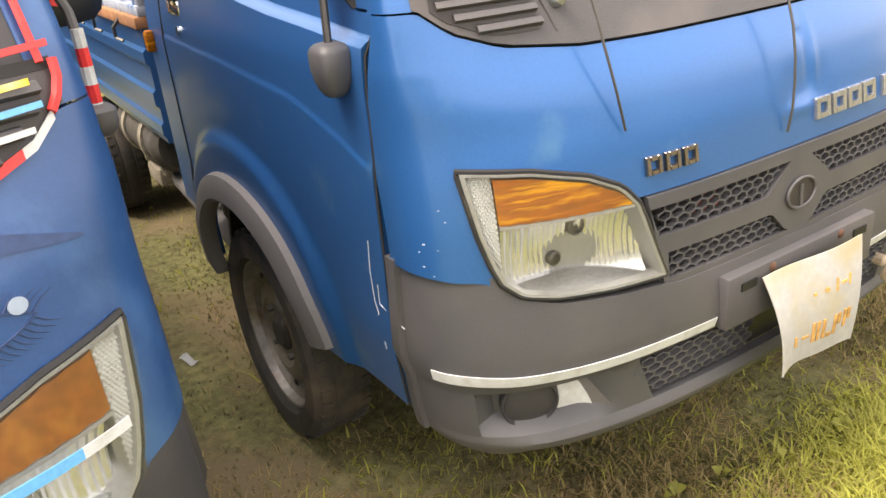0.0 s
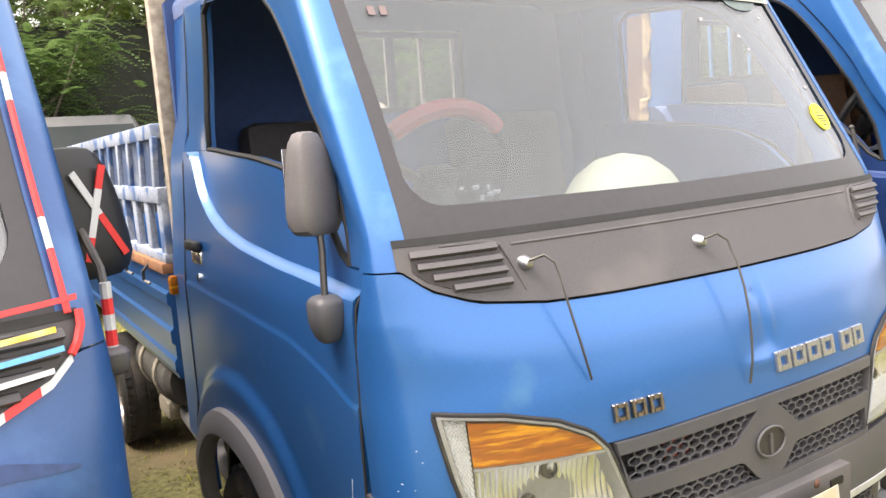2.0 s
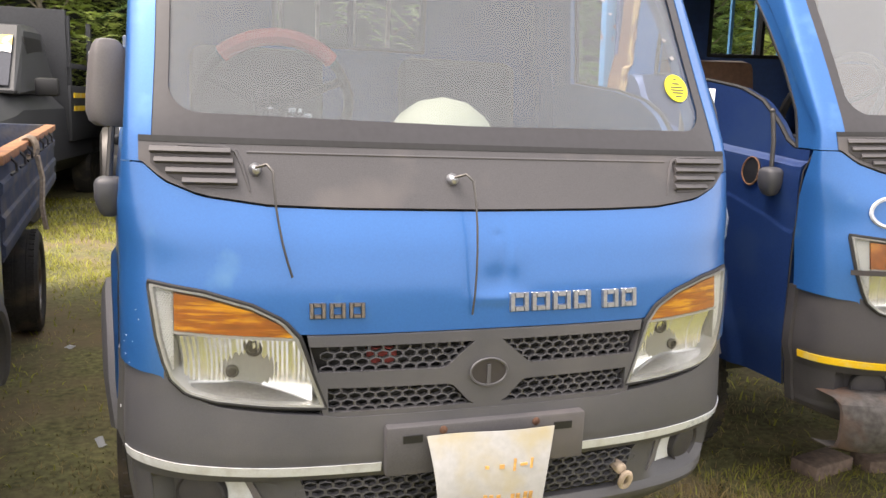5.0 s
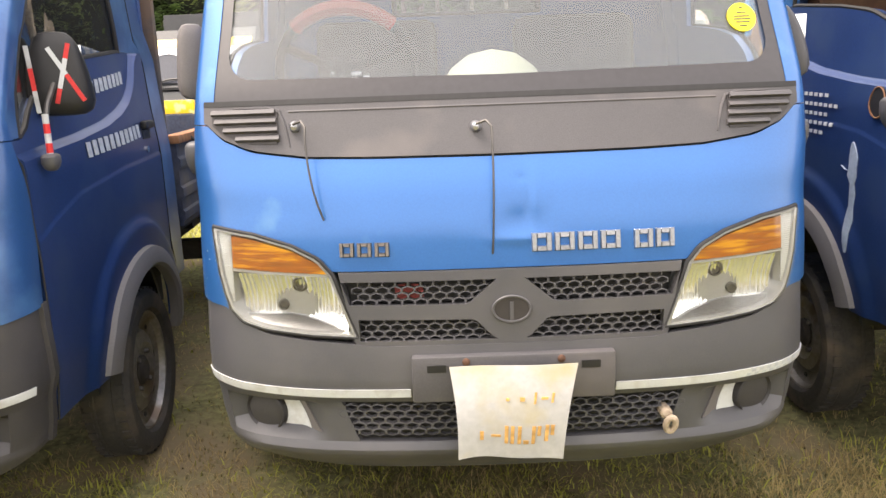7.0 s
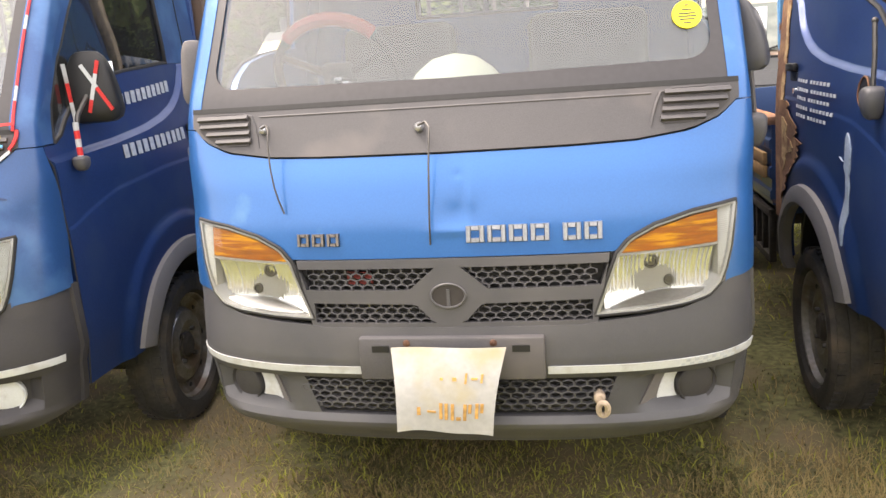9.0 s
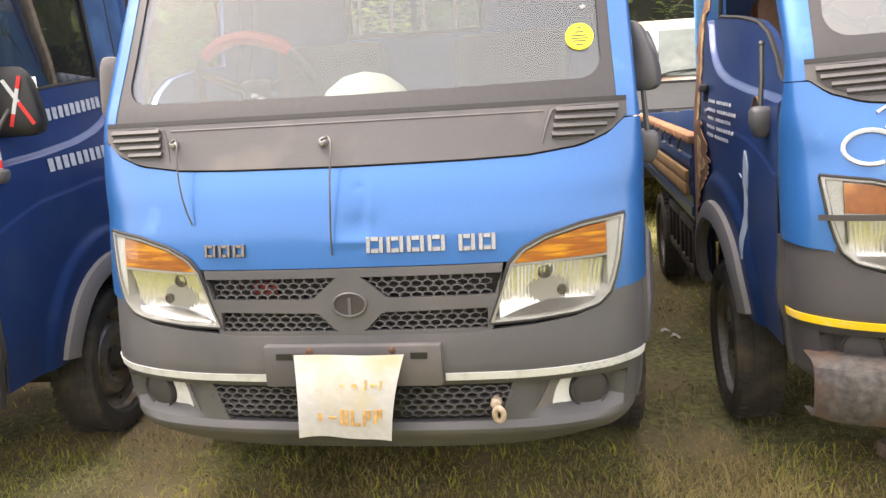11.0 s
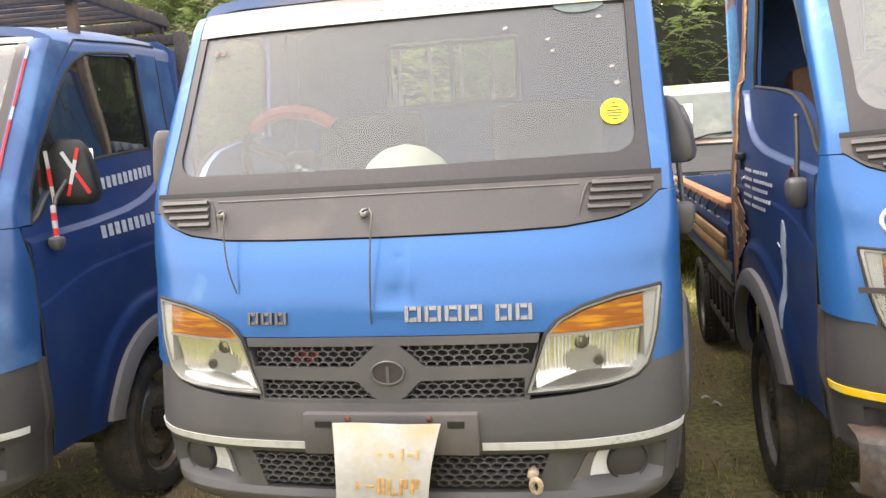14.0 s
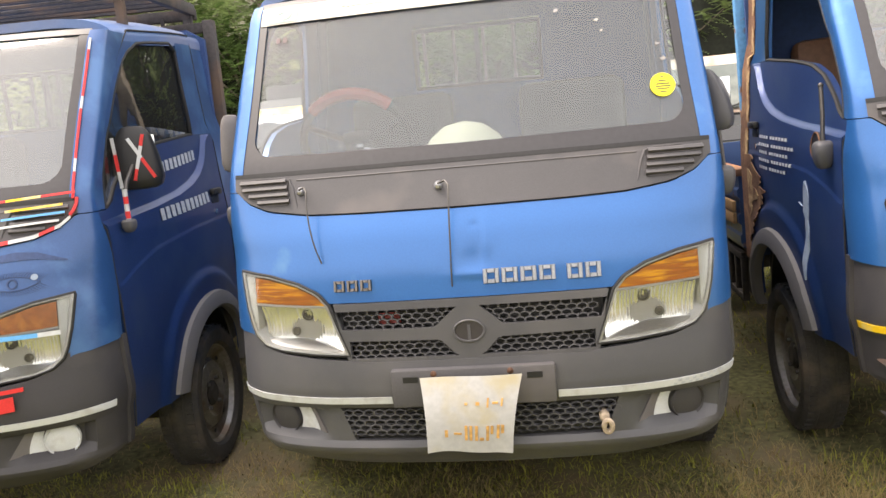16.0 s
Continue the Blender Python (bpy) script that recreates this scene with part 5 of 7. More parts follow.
def curve_plate(root):
    corners = {(0, 0): (-0.144, -0.047, 0.652), (1, 0): (0.139, -0.066, 0.657), (0, 1): (-0.131, -0.100, 0.456), (1, 1): (0.100, -0.095, 0.445)}
    def pt(u, w, o=0.0):
        p = (Vector(corners[0, 0]) * (1 - u) + Vector(corners[1, 0]) * u) * (1 - w) + (Vector(corners[0, 1]) * (1 - u) + Vector(corners[1, 1]) * u) * w
        p.y += 0.016 * math.sin(u * math.pi) * w - 0.012 * math.sin(w * math.pi) + 0.004 * math.sin(u * 7)
        p.z += 0.002 * math.sin(u * 9) * w
        p.x += 0.006 * math.sin(w * math.pi) * (1 - 2 * u)
        p.y -= o
        return p
    bm = bmesh.new()
    us = spaced(0, 1, 16)
    slab(bm, [[pt(u, w, 0.001) for w in us] for u in us], [[pt(u, w, -0.001) for w in us] for u in us])
    pl = part("number_plate", bm, plate_mat, root, "bent white number plate with stained paint")
    for a, b, c, d in ((0.205, 0.240, 0.70, 0.80), (0.31, 0.40, 0.735, 0.760), (0.435, 0.468, 0.63, 0.83), (0.49, 0.523, 0.63, 0.83), (0.555, 0.588, 0.63, 0.83), (0.61, 0.66, 0.79, 0.83), (0.685, 0.718, 0.63, 0.83), (0.735, 0.768, 0.63, 0.74), (0.805, 0.838, 0.62, 0.80), (0.855, 0.888, 0.62, 0.73), (0.44, 0.47, 0.33, 0.36), (0.56, 0.60, 0.32, 0.36), (0.68, 0.70, 0.27, 0.39), (0.74, 0.80, 0.32, 0.345), (0.83, 0.85, 0.28, 0.38)):
        bm = bmesh.new()
        slab(bm, [[pt(u, w, 0.0032) for w in spaced(c, d, 3)] for u in spaced(a, b, 3)], [[pt(u, w, 0.0015) for w in spaced(c, d, 3)] for u in spaced(a, b, 3)])
        part("painted_bar", bm, rust_bar, pl, "faded orange bar")
    for x, y in ((-0.106, -0.044), (0.106, -0.044)):
        bm = bmesh.new()
        c = Vector((x, y, 0.660))
        lathe(bm, ((0.001, -0.02), (0.008, -0.02), (0.009, -0.003), (0.006, -0.001), (0.001, 0.0)), 12, Matrix.Translation(c) @ pose(0, 0, 0, 0, 0, -90))
        part("bolt", bm, rust_brown, pl, "rusty bolt")


# ---- the three trucks ----
LIFT = 0.033
main_truck = thing("pickup_truck", "metallic blue small truck with cream windscreen banner and bent plate", "truck", group="row of parked small trucks")
V = dict(dent=True, chrome_cup=True, red_wheel=True, open_sides=(-1, 1))
truck(main_truck, LIFT, V)
bed(main_truck, LIFT, dict(stakes=True, tank=True, up=0.095))
wipers(main_truck)
badges(main_truck)
curve_plate(main_truck)
side_mirror(main_truck, -1, mirror_mat, plastic)
side_mirror(main_truck, 1, plastic, plastic)
# side repeater
bm = bmesh.new()
box(bm, on_side(-1, 1.37, 1.045, 0.008), (0.024, 0.032, 0.056), bevel=0.008)
part("side_repeater", bm, amber, main_truck, "orange side repeater lamp")
# bare scratches in the paint beside the shut line
for pts in (((0.318, 0.80), (0.325, 0.74), (0.322, 0.68), (0.312, 0.655), (0.318, 0.65)), ((0.302, 0.72), (0.303, 0.68), (0.300, 0.66)), ((0.303, 0.60), (0.302, 0.585))):
    bm = bmesh.new()
    tube(bm, [on_side(-1, y, z, 0.0015) if y > 0.30 else nose_n(-0.985, z, 0.001) for y, z in pts], 0.0008, 5)
    part("scratch", bm, white_tape, main_truck, "bare white scratch in the paint")
# stone chips round the lamps and on the nose
rc = random.Random(21)
for k in range(7):
    x = rc.choice((-1, -1, 1)) * rc.uniform(0.699, 0.735)
    z = rc.uniform(0.78, 0.90)
    r0 = rc.uniform(0.0006, 0.0013)
    bm = bmesh.new()
    slab(bm, [[on_front(x + r0 * q * math.cos(a), z + r0 * q * rc.uniform(0.6, 1.3) * math.sin(a), 0.0012) for q in (0.05, 1.0)] for a in spaced(0, 2 * math.pi, 7)], [[on_front(x + r0 * q * math.cos(a), z + r0 * q * math.sin(a), 0.0) for q in (0.05, 1.0)] for a in spaced(0, 2 * math.pi, 7)])
    part("paint_chip", bm, scrape_pale, main_truck, "pale stone chip in the paint")
# faint red marks and pale droppings on the screen
for dx in (-0.014, 0.010):
    bm = bmesh.new()
    front_panel(bm, spaced(-0.572 + dx - 0.007, -0.572 + dx + 0.007, 2), lambda x: 1.646, lambda x: 1.664, 1, -0.0035, 0.001)
    part("screen_mark", bm, mark_red, main_truck, "faint dull red mark on the glass")
rm = random.Random(8)
for x, z, r0 in ((0.300, 1.652, 0.010), (0.430, 1.575, 0.007), (0.418, 1.610, 0.009), (0.560, 1.665, 0.009), (0.588, 1.520, 0.008), (0.600, 1.475, 0.010)):
    bm = bmesh.new()
    rim = [r0 * rm.uniform(0.45, 1.1) for _ in range(9)]
    rim.append(rim[0])
    for_o = lambda o: [[on_front(x + q * w * math.cos(a), z + 0.7 * q * w * math.sin(a), o) for q in (0.05, 1.0)] for a, w in zip(spaced(0, 2 * math.pi, 9), rim)]
    slab(bm, for_o(-0.0045), for_o(-0.0055))
    part("dropping", bm, dropping_mat, main_truck, "dried pale spot on the glass")
# tow hook
bm = bmesh.new()
tube(bm, [(0.352, 0.03, 0.506), (0.352, -0.008, 0.506), (0.352, -0.012, 0.506)], [0.014, 0.014, 0.009], 10)
ring = [Vector((0.360 + 0.011 * math.cos(a), -0.016 - 0.006 * math.sin(a), 0.482 + 0.019 * math.sin(a))) for a in spaced(0, 2 * math.pi, 18)]
tube(bm, ring, 0.0075, 8, ends=False)
part("tow_hook", bm, rope_mat, main_truck, "steel tow eye")
# banner on the screen, stickers
SC = lambda t, z, o=0.0: on_front(t * glass_edge(z), z, o)
bm = bmesh.new()
slab(bm, [[SC(t, z, 0.0006) for z in spaced(1.708, 1.768, 3)] for t in spaced(-0.985, 0.985, 30)], [[SC(t, z, -0.0010) for z in spaced(1.708, 1.768, 3)] for t in spaced(-0.985, 0.985, 30)])
ban = part("banner", bm, banner_mat, main_truck, "cream windscreen banner with faded blue print")
def print_on(name, a, b, c, d, mat, label="", o=0.0020):
    bm = bmesh.new()
    slab(bm, [[SC(t, z, o) for z in spaced(c, d, 2)] for t in spaced(a, b, 3)], [[SC(t, z, o - 0.0010) for z in spaced(c, d, 2)] for t in spaced(a, b, 3)])
    return part(name, bm, mat, ban, label)


for a, b in ((-0.945, -0.79), (0.76, 0.95)):
    print_on("printed_panel", a, b, 1.713, 1.763, banner_blue, "pale teal printed panel")
    bm = bmesh.new()
    c, w = (a + b) / 2, (b - a) / 2
    disc = lambda o: [[SC(c + w * 0.62 * math.cos(q) * r, 1.738 + 0.017 * math.sin(q) * r, o) for r in (0.45, 1.0)] for q in spaced(0, 2 * math.pi, 20)]
    slab(bm, disc(0.0030), disc(0.0022))
    part("printed_oval", bm, banner_mat, ban)
rb = random.Random(14)
t0 = -0.05
while t0 < 0.45:
    w = rb.uniform(0.012, 0.030)
    lo = rb.uniform(1.722, 1.736)
    print_on("printed_bar", t0, t0 + w, lo, lo + rb.uniform(0.010, 0.028), banner_blue)
    t0 += w + rb.uniform(0.004, 0.012)
t0 = -0.56
while t0 < -0.07:
    w = rb.uniform(0.010, 0.024)
    lo = rb.uniform(1.736, 1.746)
    print_on("printed_bar", t0, t0 + w, lo, lo + rb.uniform(0.006, 0.014), banner_faint)
    t0 += w + rb.uniform(0.006, 0.020)
print_on("printed_mark", 0.575, 0.655, 1.733, 1.752, print_brown, "small brown printed block")
for a, b in ((0.49, 0.56), (0.665, 0.74)):
    print_on("printed_mark", a, b, 1.7355, 1.7385, print_brown)
# pale oval that hangs below the banner, on the glass
bm = bmesh.new()
oval = lambda o: [[SC(0.76 + 0.105 * math.cos(q) * r, 1.708 - 0.026 * math.sin(q) * r, o) for r in (0.03, 0.6, 1.0)] for q in spaced(0, math.pi, 18)]
slab(bm, oval(-0.0040), oval(-0.0052))
part("screen_sticker", bm, oval_teal, main_truck, "pale teal half oval sticker on the glass")
bm = bmesh.new()
slab(bm, [[on_front(0.588 + r * 0.036 * math.cos(q), 1.396 + r * 0.034 * math.sin(q), -0.0025) for r in (0.03, 0.5, 1)] for q in spaced(0, 2 * math.pi, 24)], [[on_front(0.588 + r * 0.036 * math.cos(q), 1.396 + r * 0.034 * math.sin(q), -0.0052) for r in (0.03, 0.5, 1)] for q in spaced(0, 2 * math.pi, 24)])
stk = part("round_sticker", bm, sticker_yellow, main_truck, "round yellow sticker")
for k, (w, z) in enumerate(((0.010, 1.418), (0.024, 1.407), (0.040, 1.398), (0.044, 1.391), (0.036, 1.384), (0.020, 1.375))):
    bm = bmesh.new()
    slab(bm, [[on_front(x, zz, -0.0015) for zz in (z - 0.0018, z + 0.0012)] for x in (0.588 - w / 2, 0.588 + w / 2)], [[on_front(x, zz, -0.0022) for zz in (z - 0.0018, z + 0.0012)] for x in (0.588 - w / 2, 0.588 + w / 2)])
    part("printed_line", bm, ink, stk)
# bright instrument bits behind the glass
rk2 = random.Random(5)
for k in range(7):
    bm = bmesh.new()
    box(bm, (-0.375 + rk2.uniform(-0.055, 0.055), 0.42 + rk2.uniform(-0.02, 0.02), 1.285 + rk2.uniform(-0.015, 0.02)), (rk2.uniform(0.006, 0.018), 0.004, rk2.uniform(0.004, 0.012)), bevel=0.001)
    part("instrument_trim", bm, chrome_worn, main_truck)
# cream dome on the dash
bm = bmesh.new()
prof = [(0.002, 0.180), (0.06, 0.168), (0.105, 0.135), (0.140, 0.085), (0.155, 0.0), (0.002, 0.0)]
lathe(bm, prof, 28, Matrix.Translation((-0.005, 0.36, 1.165)) @ pose(0, 0, 0, 0, -90, 0))
dome = finish("cap", bm, cream, None)
tagged(dome, "cream rounded cap lying on the dashboard", "cap")
dome.location.z = LIFT
# roof rack
bm = bmesh.new()
box(bm, (0.0, 0.855, 2.015), (1.19, 0.035, 0.05), bevel=0.004)
rack = part("roof_rack", bm, frame_grey, main_truck, "grey steel and slat roof rack")
for c, d in (((0.0, 1.62, 2.015), (1.19, 0.035, 0.05)), ((-0.585, 1.24, 2.0), (0.035, 0.73, 0.04)), ((0.58, 1.24, 2.0), (0.035, 0.73, 0.04))):
    bm = bmesh.new()
    box(bm, c, d, bevel=0.004)
    part("rack_beam", bm, frame_grey, rack)
for k in range(7):
    bm = bmesh.new()
    x = -0.47 + k * 0.158
    box(bm, (x, 1.24, 1.995), (0.045, 0.74, 0.020), bevel=0.003)
    part("rack_slat", bm, slat_pale if k in (0, 1, 2, 6) else frame_grey, rack)
for x in (-0.60, 0.56):
    bm = bmesh.new()
    box(bm, (x, 1.60, 1.93), (0.035, 0.035, 0.18))
    box(bm, (x, 1.535, 1.88), (0.035, 0.16, 0.035))
    part("rack_post", bm, rust, rack)
main_truck.matrix_world = pose(0, 0, LIFT)

bm = bmesh.new()
prof = [(0.62 * 0.31, 0.06), (0.22, 0.075), (0.26, 0.085), (0.285, 0.082), (0.305, 0.066), (0.312, 0.03), (0.308, 0.026), (0.312, 0.022), (0.312, -0.022), (0.308, -0.026), (0.312, -0.03), (0.305, -0.066), (0.285, -0.082), (0.26, -0.085), (0.22, -0.075), (0.19, -0.06)]
TY = Matrix.Translation((0.055, 1.13, 2.041 + LIFT + 0.0845)) @ pose(0, 0, 0, 0, -90, 0)
lathe(bm, [(r * 1.02, o) for r, o in prof], 56, TY)
spare = finish("spare_tyre", bm, tyre_mat, None)
tagged(spare, "worn black spare tyre lying flat on the roof rack", "tyre")
bm = bmesh.new()
for k in range(60):
    m = TY @ Matrix.Rotation(2 * math.pi * k / 60, 4, "X")
    for o in (-0.055, 0.055):
        box(bm, (0, 0, 0), (0.028, 0.018, 0.007), m @ Matrix.Translation((o, 0, 0.3125)))
tagged(part("tread", bm, tyre_mat, spare), kind="stuff")

# ---- truck with taped trim, beside the lamp-side of the main truck ----
left_truck = thing("pickup_truck", "blue small truck with red and white tape trim and painted nose", "truck", group="row of parked small trucks")
# this door's navy holds the shade of the narrow gap beside it
VL = dict(paint=paint_dull, bumper_mat=plastic_dark, door_paint=paint_navy_shade, grille=False, glass=wind_glass_dusty, trim=True, amber=amber_old, lamp_tape=True, fog_white=True, detail=False, door="blue cab door with two rows of pale lettering bars", nose="blue nose panel with painted eye shape")
truck(left_truck, 0.014, VL)
bed(left_truck, 0.014, dict(up=0.115, board=board_dirty, rail=wood_rail, post=rack_dark, head_top=1.93, cross=rack_dark))
side_mirror(left_truck, 1, black, plastic, tapes=True)
SD = lambda sx: (lambda y, z, o: on_side(sx, y, z, o))
bm = bmesh.new()
for y0, y1, z0, z1 in ((0.66, 1.05, 1.275, 1.315), (0.62, 1.06, 1.112, 1.155)):
    n = 11
    for i in range(n):
        b2 = bmesh.new()
        w = (y1 - y0) / n
        sl = (0.045 if z0 > 1.2 else 0.030) * i / n
        bars(b2, SD(1), y0 + i * w, y0 + i * w + w, z0 + sl, z1 + sl, 1, 0.62, 0.004, 0.002)
        part("lettering_bar", b2, silver_print, left_truck, "pale lettering bar")
bm.free()
# tape on cowl and louvres
for z, a, b, mt in ((1.235, 0.30, 0.50, red_tape), (1.235, 0.50, 0.60, yellow_tape), (1.235, 0.60, 0.69, red_tape), (1.205, 0.50, 0.66, yellow_tape), (1.182, 0.49, 0.665, blue_tape), (1.160, 0.48, 0.65, white_tape)):
    bm = bmesh.new()
    front_panel(bm, spaced(a, b, 6), lambda x: z + (x - 0.5) * 0.06, lambda x: z + 0.0065 + (x - 0.5) * 0.06, 1, 0.021, 0.002)
    part("tape_strip", bm, mt, left_truck, "coloured tape strip")
for i in range(9):
    bm = bmesh.new()
    a, b = 0.30 + i * 0.042, 0.30 + (i + 1) * 0.042
    front_panel(bm, spaced(a, min(b, 0.69), 3), lambda x: cowl_low(x) - 0.002, lambda x: cowl_low(x) + 0.009, 1, 0.009, 0.003)
    part("edge_tape", bm, red_tape if i % 3 == 1 else white_tape, left_truck, "red and white edge tape")
bm = bmesh.new()
tube(bm, [on_front(x, z, 0.011) for x, z in ((0.676, 1.186), (0.686, 1.20), (0.693, 1.218), (0.694, 1.236))], 0.0055, 5)
part("edge_tape", bm, red_tape, left_truck, "red edge tape")
# painted eye: brow, lids and lashes as plain dark lines
EYE_X, EYE_Z = 0.522, 1.003
bm = bmesh.new()
brow = [(0.40, 1.055), (0.46, 1.075), (0.53, 1.082), (0.59, 1.078), (0.635, 1.066), (0.668, 1.057)]
bw = [0.004, 0.010, 0.012, 0.010, 0.006, 0.002]
slab(bm, [[on_front(x, z + d * w, 0.003) for d in (-1, 0, 1)] for (x, z), w in zip(brow, bw)], [[on_front(x, z + d * w, 0.001) for d in (-1, 0, 1)] for (x, z), w in zip(brow, bw)])
nose_art = part("painted_brow", bm, ink_soft, left_truck, "dark painted curve on the nose")
bm = bmesh.new()
for up in (1, -1):
    pts = [(EYE_X + 0.075 * t, EYE_Z + up * 0.020 * (1 - t * t)) for t in spaced(-1, 1, 14)]
    tube(bm, [on_front(x, z, 0.001) for x, z in pts], 0.0016, 4)
ring = [on_front(EYE_X + 0.013 * math.cos(a), EYE_Z + 0.013 * math.sin(a), 0.001) for a in spaced(0, 2 * math.pi, 16)]
tube(bm, ring, 0.0035, 4, ends=False)
for i in range(44):
    t = -0.95 + 1.9 * (i % 22) / 21
    up = 1 if i < 22 else -1
    x, z = EYE_X + 0.075 * t, EYE_Z + up * 0.020 * (1 - t * t)
    tube(bm, [on_front(x, z, 0.001), on_front(x + 0.008 * t + 0.003, z + up * 0.009, 0.001), on_front(x + 0.016 * t + 0.010, z + up * 0.016, 0.001)], [0.0013, 0.0010, 0.0004], 4)
part("painted_eye", bm, ink_soft, left_truck, "dark painted oval with radiating lines")
bm = bmesh.new()
slab(bm, [[on_front(0.582 + r * 0.010 * math.cos(q), 1.018 + r * 0.009 * math.sin(q), 0.0035) for r in (0.03, 1)] for q in spaced(0, 2 * math.pi, 14)], [[on_front(0.582 + r * 0.010 * math.cos(q), 1.018 + r * 0.009 * math.sin(q), 0.001) for r in (0.03, 1)] for q in spaced(0, 2 * math.pi, 14)])
part("round_spot", bm, scrape_pale, left_truck, "pale round spot beside the painted shape")
# red mark on the bumper
for i in range(3):
    bm = bmesh.new()
    x = 0.36 + i * 0.052
    front_panel(bm, spaced(x, x + 0.042, 4), lambda q: 0.622 + (q - 0.36) * 0.10, lambda q: 0.662 + (q - 0.36) * 0.12, 2, 0.033, 0.003)
    part("red_mark", bm, red_tape, left_truck, "plain red painted block")
bm = bmesh.new()
front_panel(bm, spaced(0.43, 0.535, 5), lambda q: 0.678 + (q - 0.36) * 0.08, lambda q: 0.690 + (q - 0.36) * 0.08, 1, 0.031, 0.003)
part("red_mark", bm, red_tape, left_truck)
# rack of thin poles
bm = bmesh.new()
box(bm, (0, 0.75, 1.97), (1.34, 0.03, 0.05), bevel=0.004)
lr = part("roof_rack", bm, rack_dark, left_truck, "dark roof rack of thin poles")
for c, d in (((0, 1.50, 1.97), (1.34, 0.03, 0.05)), ((-0.66, 1.125, 1.985), (0.03, 0.72, 0.05)), ((0.66, 1.125, 1.985), (0.03, 0.72, 0.05))):
    bm = bmesh.new()
    box(bm, c, d, bevel=0.004)
    part("rack_beam", bm, rack_dark, lr)
for x in (-0.64, 0.64):
    for y in (0.80, 1.46):
        bm = bmesh.new()
        box(bm, (x, y, 1.89), (0.03, 0.03, 0.14))
        part("rack_foot", bm, rack_dark, lr)
for k in range(9):
    bm = bmesh.new()
    y = 0.78 + k * 0.088
    tube(bm, [(-0.66, y, 2.01 + 0.01 * math.sin(k)), (0.1, y + 0.02, 2.015), (0.66, y, 2.01)], 0.012, 6)
    part("pole", bm, rack_dark, lr)
for k in range(6):
    bm = bmesh.new()
    x = -0.02 + k * 0.085
    box(bm, (x, 0.735, 2.045), (0.012, 0.012, 0.075), Matrix.Rotation(radians(28 if k % 2 else -28), 4, "Y"))
    part("zigzag_bar", bm, frame_grey, lr)
# rope and torn sheet at the bed's corner
bm = bmesh.new()
for k in range(6):
    tube(bm, [(0.80 + 0.03 * math.cos(a) , 2.35 + 0.02 * k, 1.085 + 0.045 * math.sin(a)) for a in spaced(0, 2 * math.pi, 12)], 0.010, 5)
tube(bm, [(0.83, 2.4, 1.05), (0.845, 2.42, 0.95), (0.84, 2.40, 0.82), (0.85, 2.44, 0.72)], 0.012, 5)
part("rope", bm, rope_mat, left_truck, "frayed rope tied to the rail")
left_truck.matrix_world = pose(-1.866, -0.108, 0.014, 0, 0, 3.9)

# ---- truck with yellow stripe and rusted cab corner ----
right_truck = thing("pickup_truck", "blue small truck with yellow bumper stripe and rusted cab corner", "truck", group="row of parked small trucks")
VR = dict(bumper_mat=plastic_dark, door_paint=paint_navy_shade, grille=False, glass=wind_glass_dusty, stripe=yellow_tape, stripe_end=0.999, stripe_label="yellow reflective stripe", open_sides=(-1,), lamp_band=True, amber=amber_old, seat=seat_mat, roof=roof_dull, roof_label="dusty faded roof", detail=True, door="dark blue cab door with pale bars and scrapes", corner_paint=rust, screen="dusty windscreen with faded old banner")
truck(right_truck, 0.095, VR)
bed(right_truck, 0.095, dict(up=-0.02, board=paint_old, rail=wood_rail, planks=True, post=post_blue, post_label="light blue rusting headboard posts", head_top=1.95, cross=rust))
side_mirror(right_truck, -1, plastic, plastic, with_head=False)
# rusted edge of the cab, uneven outline
def patch(name, zs, rear, width, mat, label, off, freq, seed):
    bm = bmesh.new()
    edge = [width(z) * (1 + 0.55 * noise.noise(Vector((seed, z * freq, 0))) + 0.35 * noise.noise(Vector((seed, z * freq * 3.1, 5)))) for z in zs]
    ks = (0.0, 0.35, 0.7, 1.0)
    slab(bm, [[on_side(-1, rear + 0.006 * noise.noise(Vector((seed + 3, z * 60, 1))) - w * k, z, off) for k in ks] for z, w in zip(zs, edge)], [[on_side(-1, rear - w * k, z, off - 0.003) for k in ks] for z, w in zip(zs, edge)])
    return part(name, bm, mat, right_truck, label)


patch("rusted_edge", spaced(0.98, 1.78, 70), 1.285, lambda z: 0.042, rust_pale, "flaking rusted door edge", 0.006, 14, 2.0)
patch("rust_patch", spaced(0.70, 1.06, 48), 1.272, lambda z: 0.075 + 0.20 * math.exp(-((z - 0.90) / 0.12) ** 2), rust, "brown rust patch above the wheel arch", 0.011, 18, 7.0)
patch("rust_patch", spaced(0.80, 1.00, 30), 1.235, lambda z: 0.13 * math.exp(-((z - 0.91) / 0.07) ** 2) + 0.004, rust_pale, "paler flaking rust", 0.0128, 25, 9.0)
# pale bars of door lettering
for r, (n, w) in enumerate(((10, 0.17), (13, 0.20), (11, 0.17), (12, 0.19), (10, 0.16))):
    z = 1.135 - r * 0.029
    w *= 1.75
    for i in range(n):
        bm = bmesh.new()
        y = 1.050 - i * w / n * 1.05 - (0.02 if i > n // 3 else 0.0)
        bars(bm, SD(-1), y - w / n * 0.95, y, z - 0.0055 - i * 0.0012, z + 0.0055 - i * 0.0012, 1, 0.66, 0.004, 0.002)
        part("lettering_bar", bm, silver_print, right_truck, "pale lettering bar")
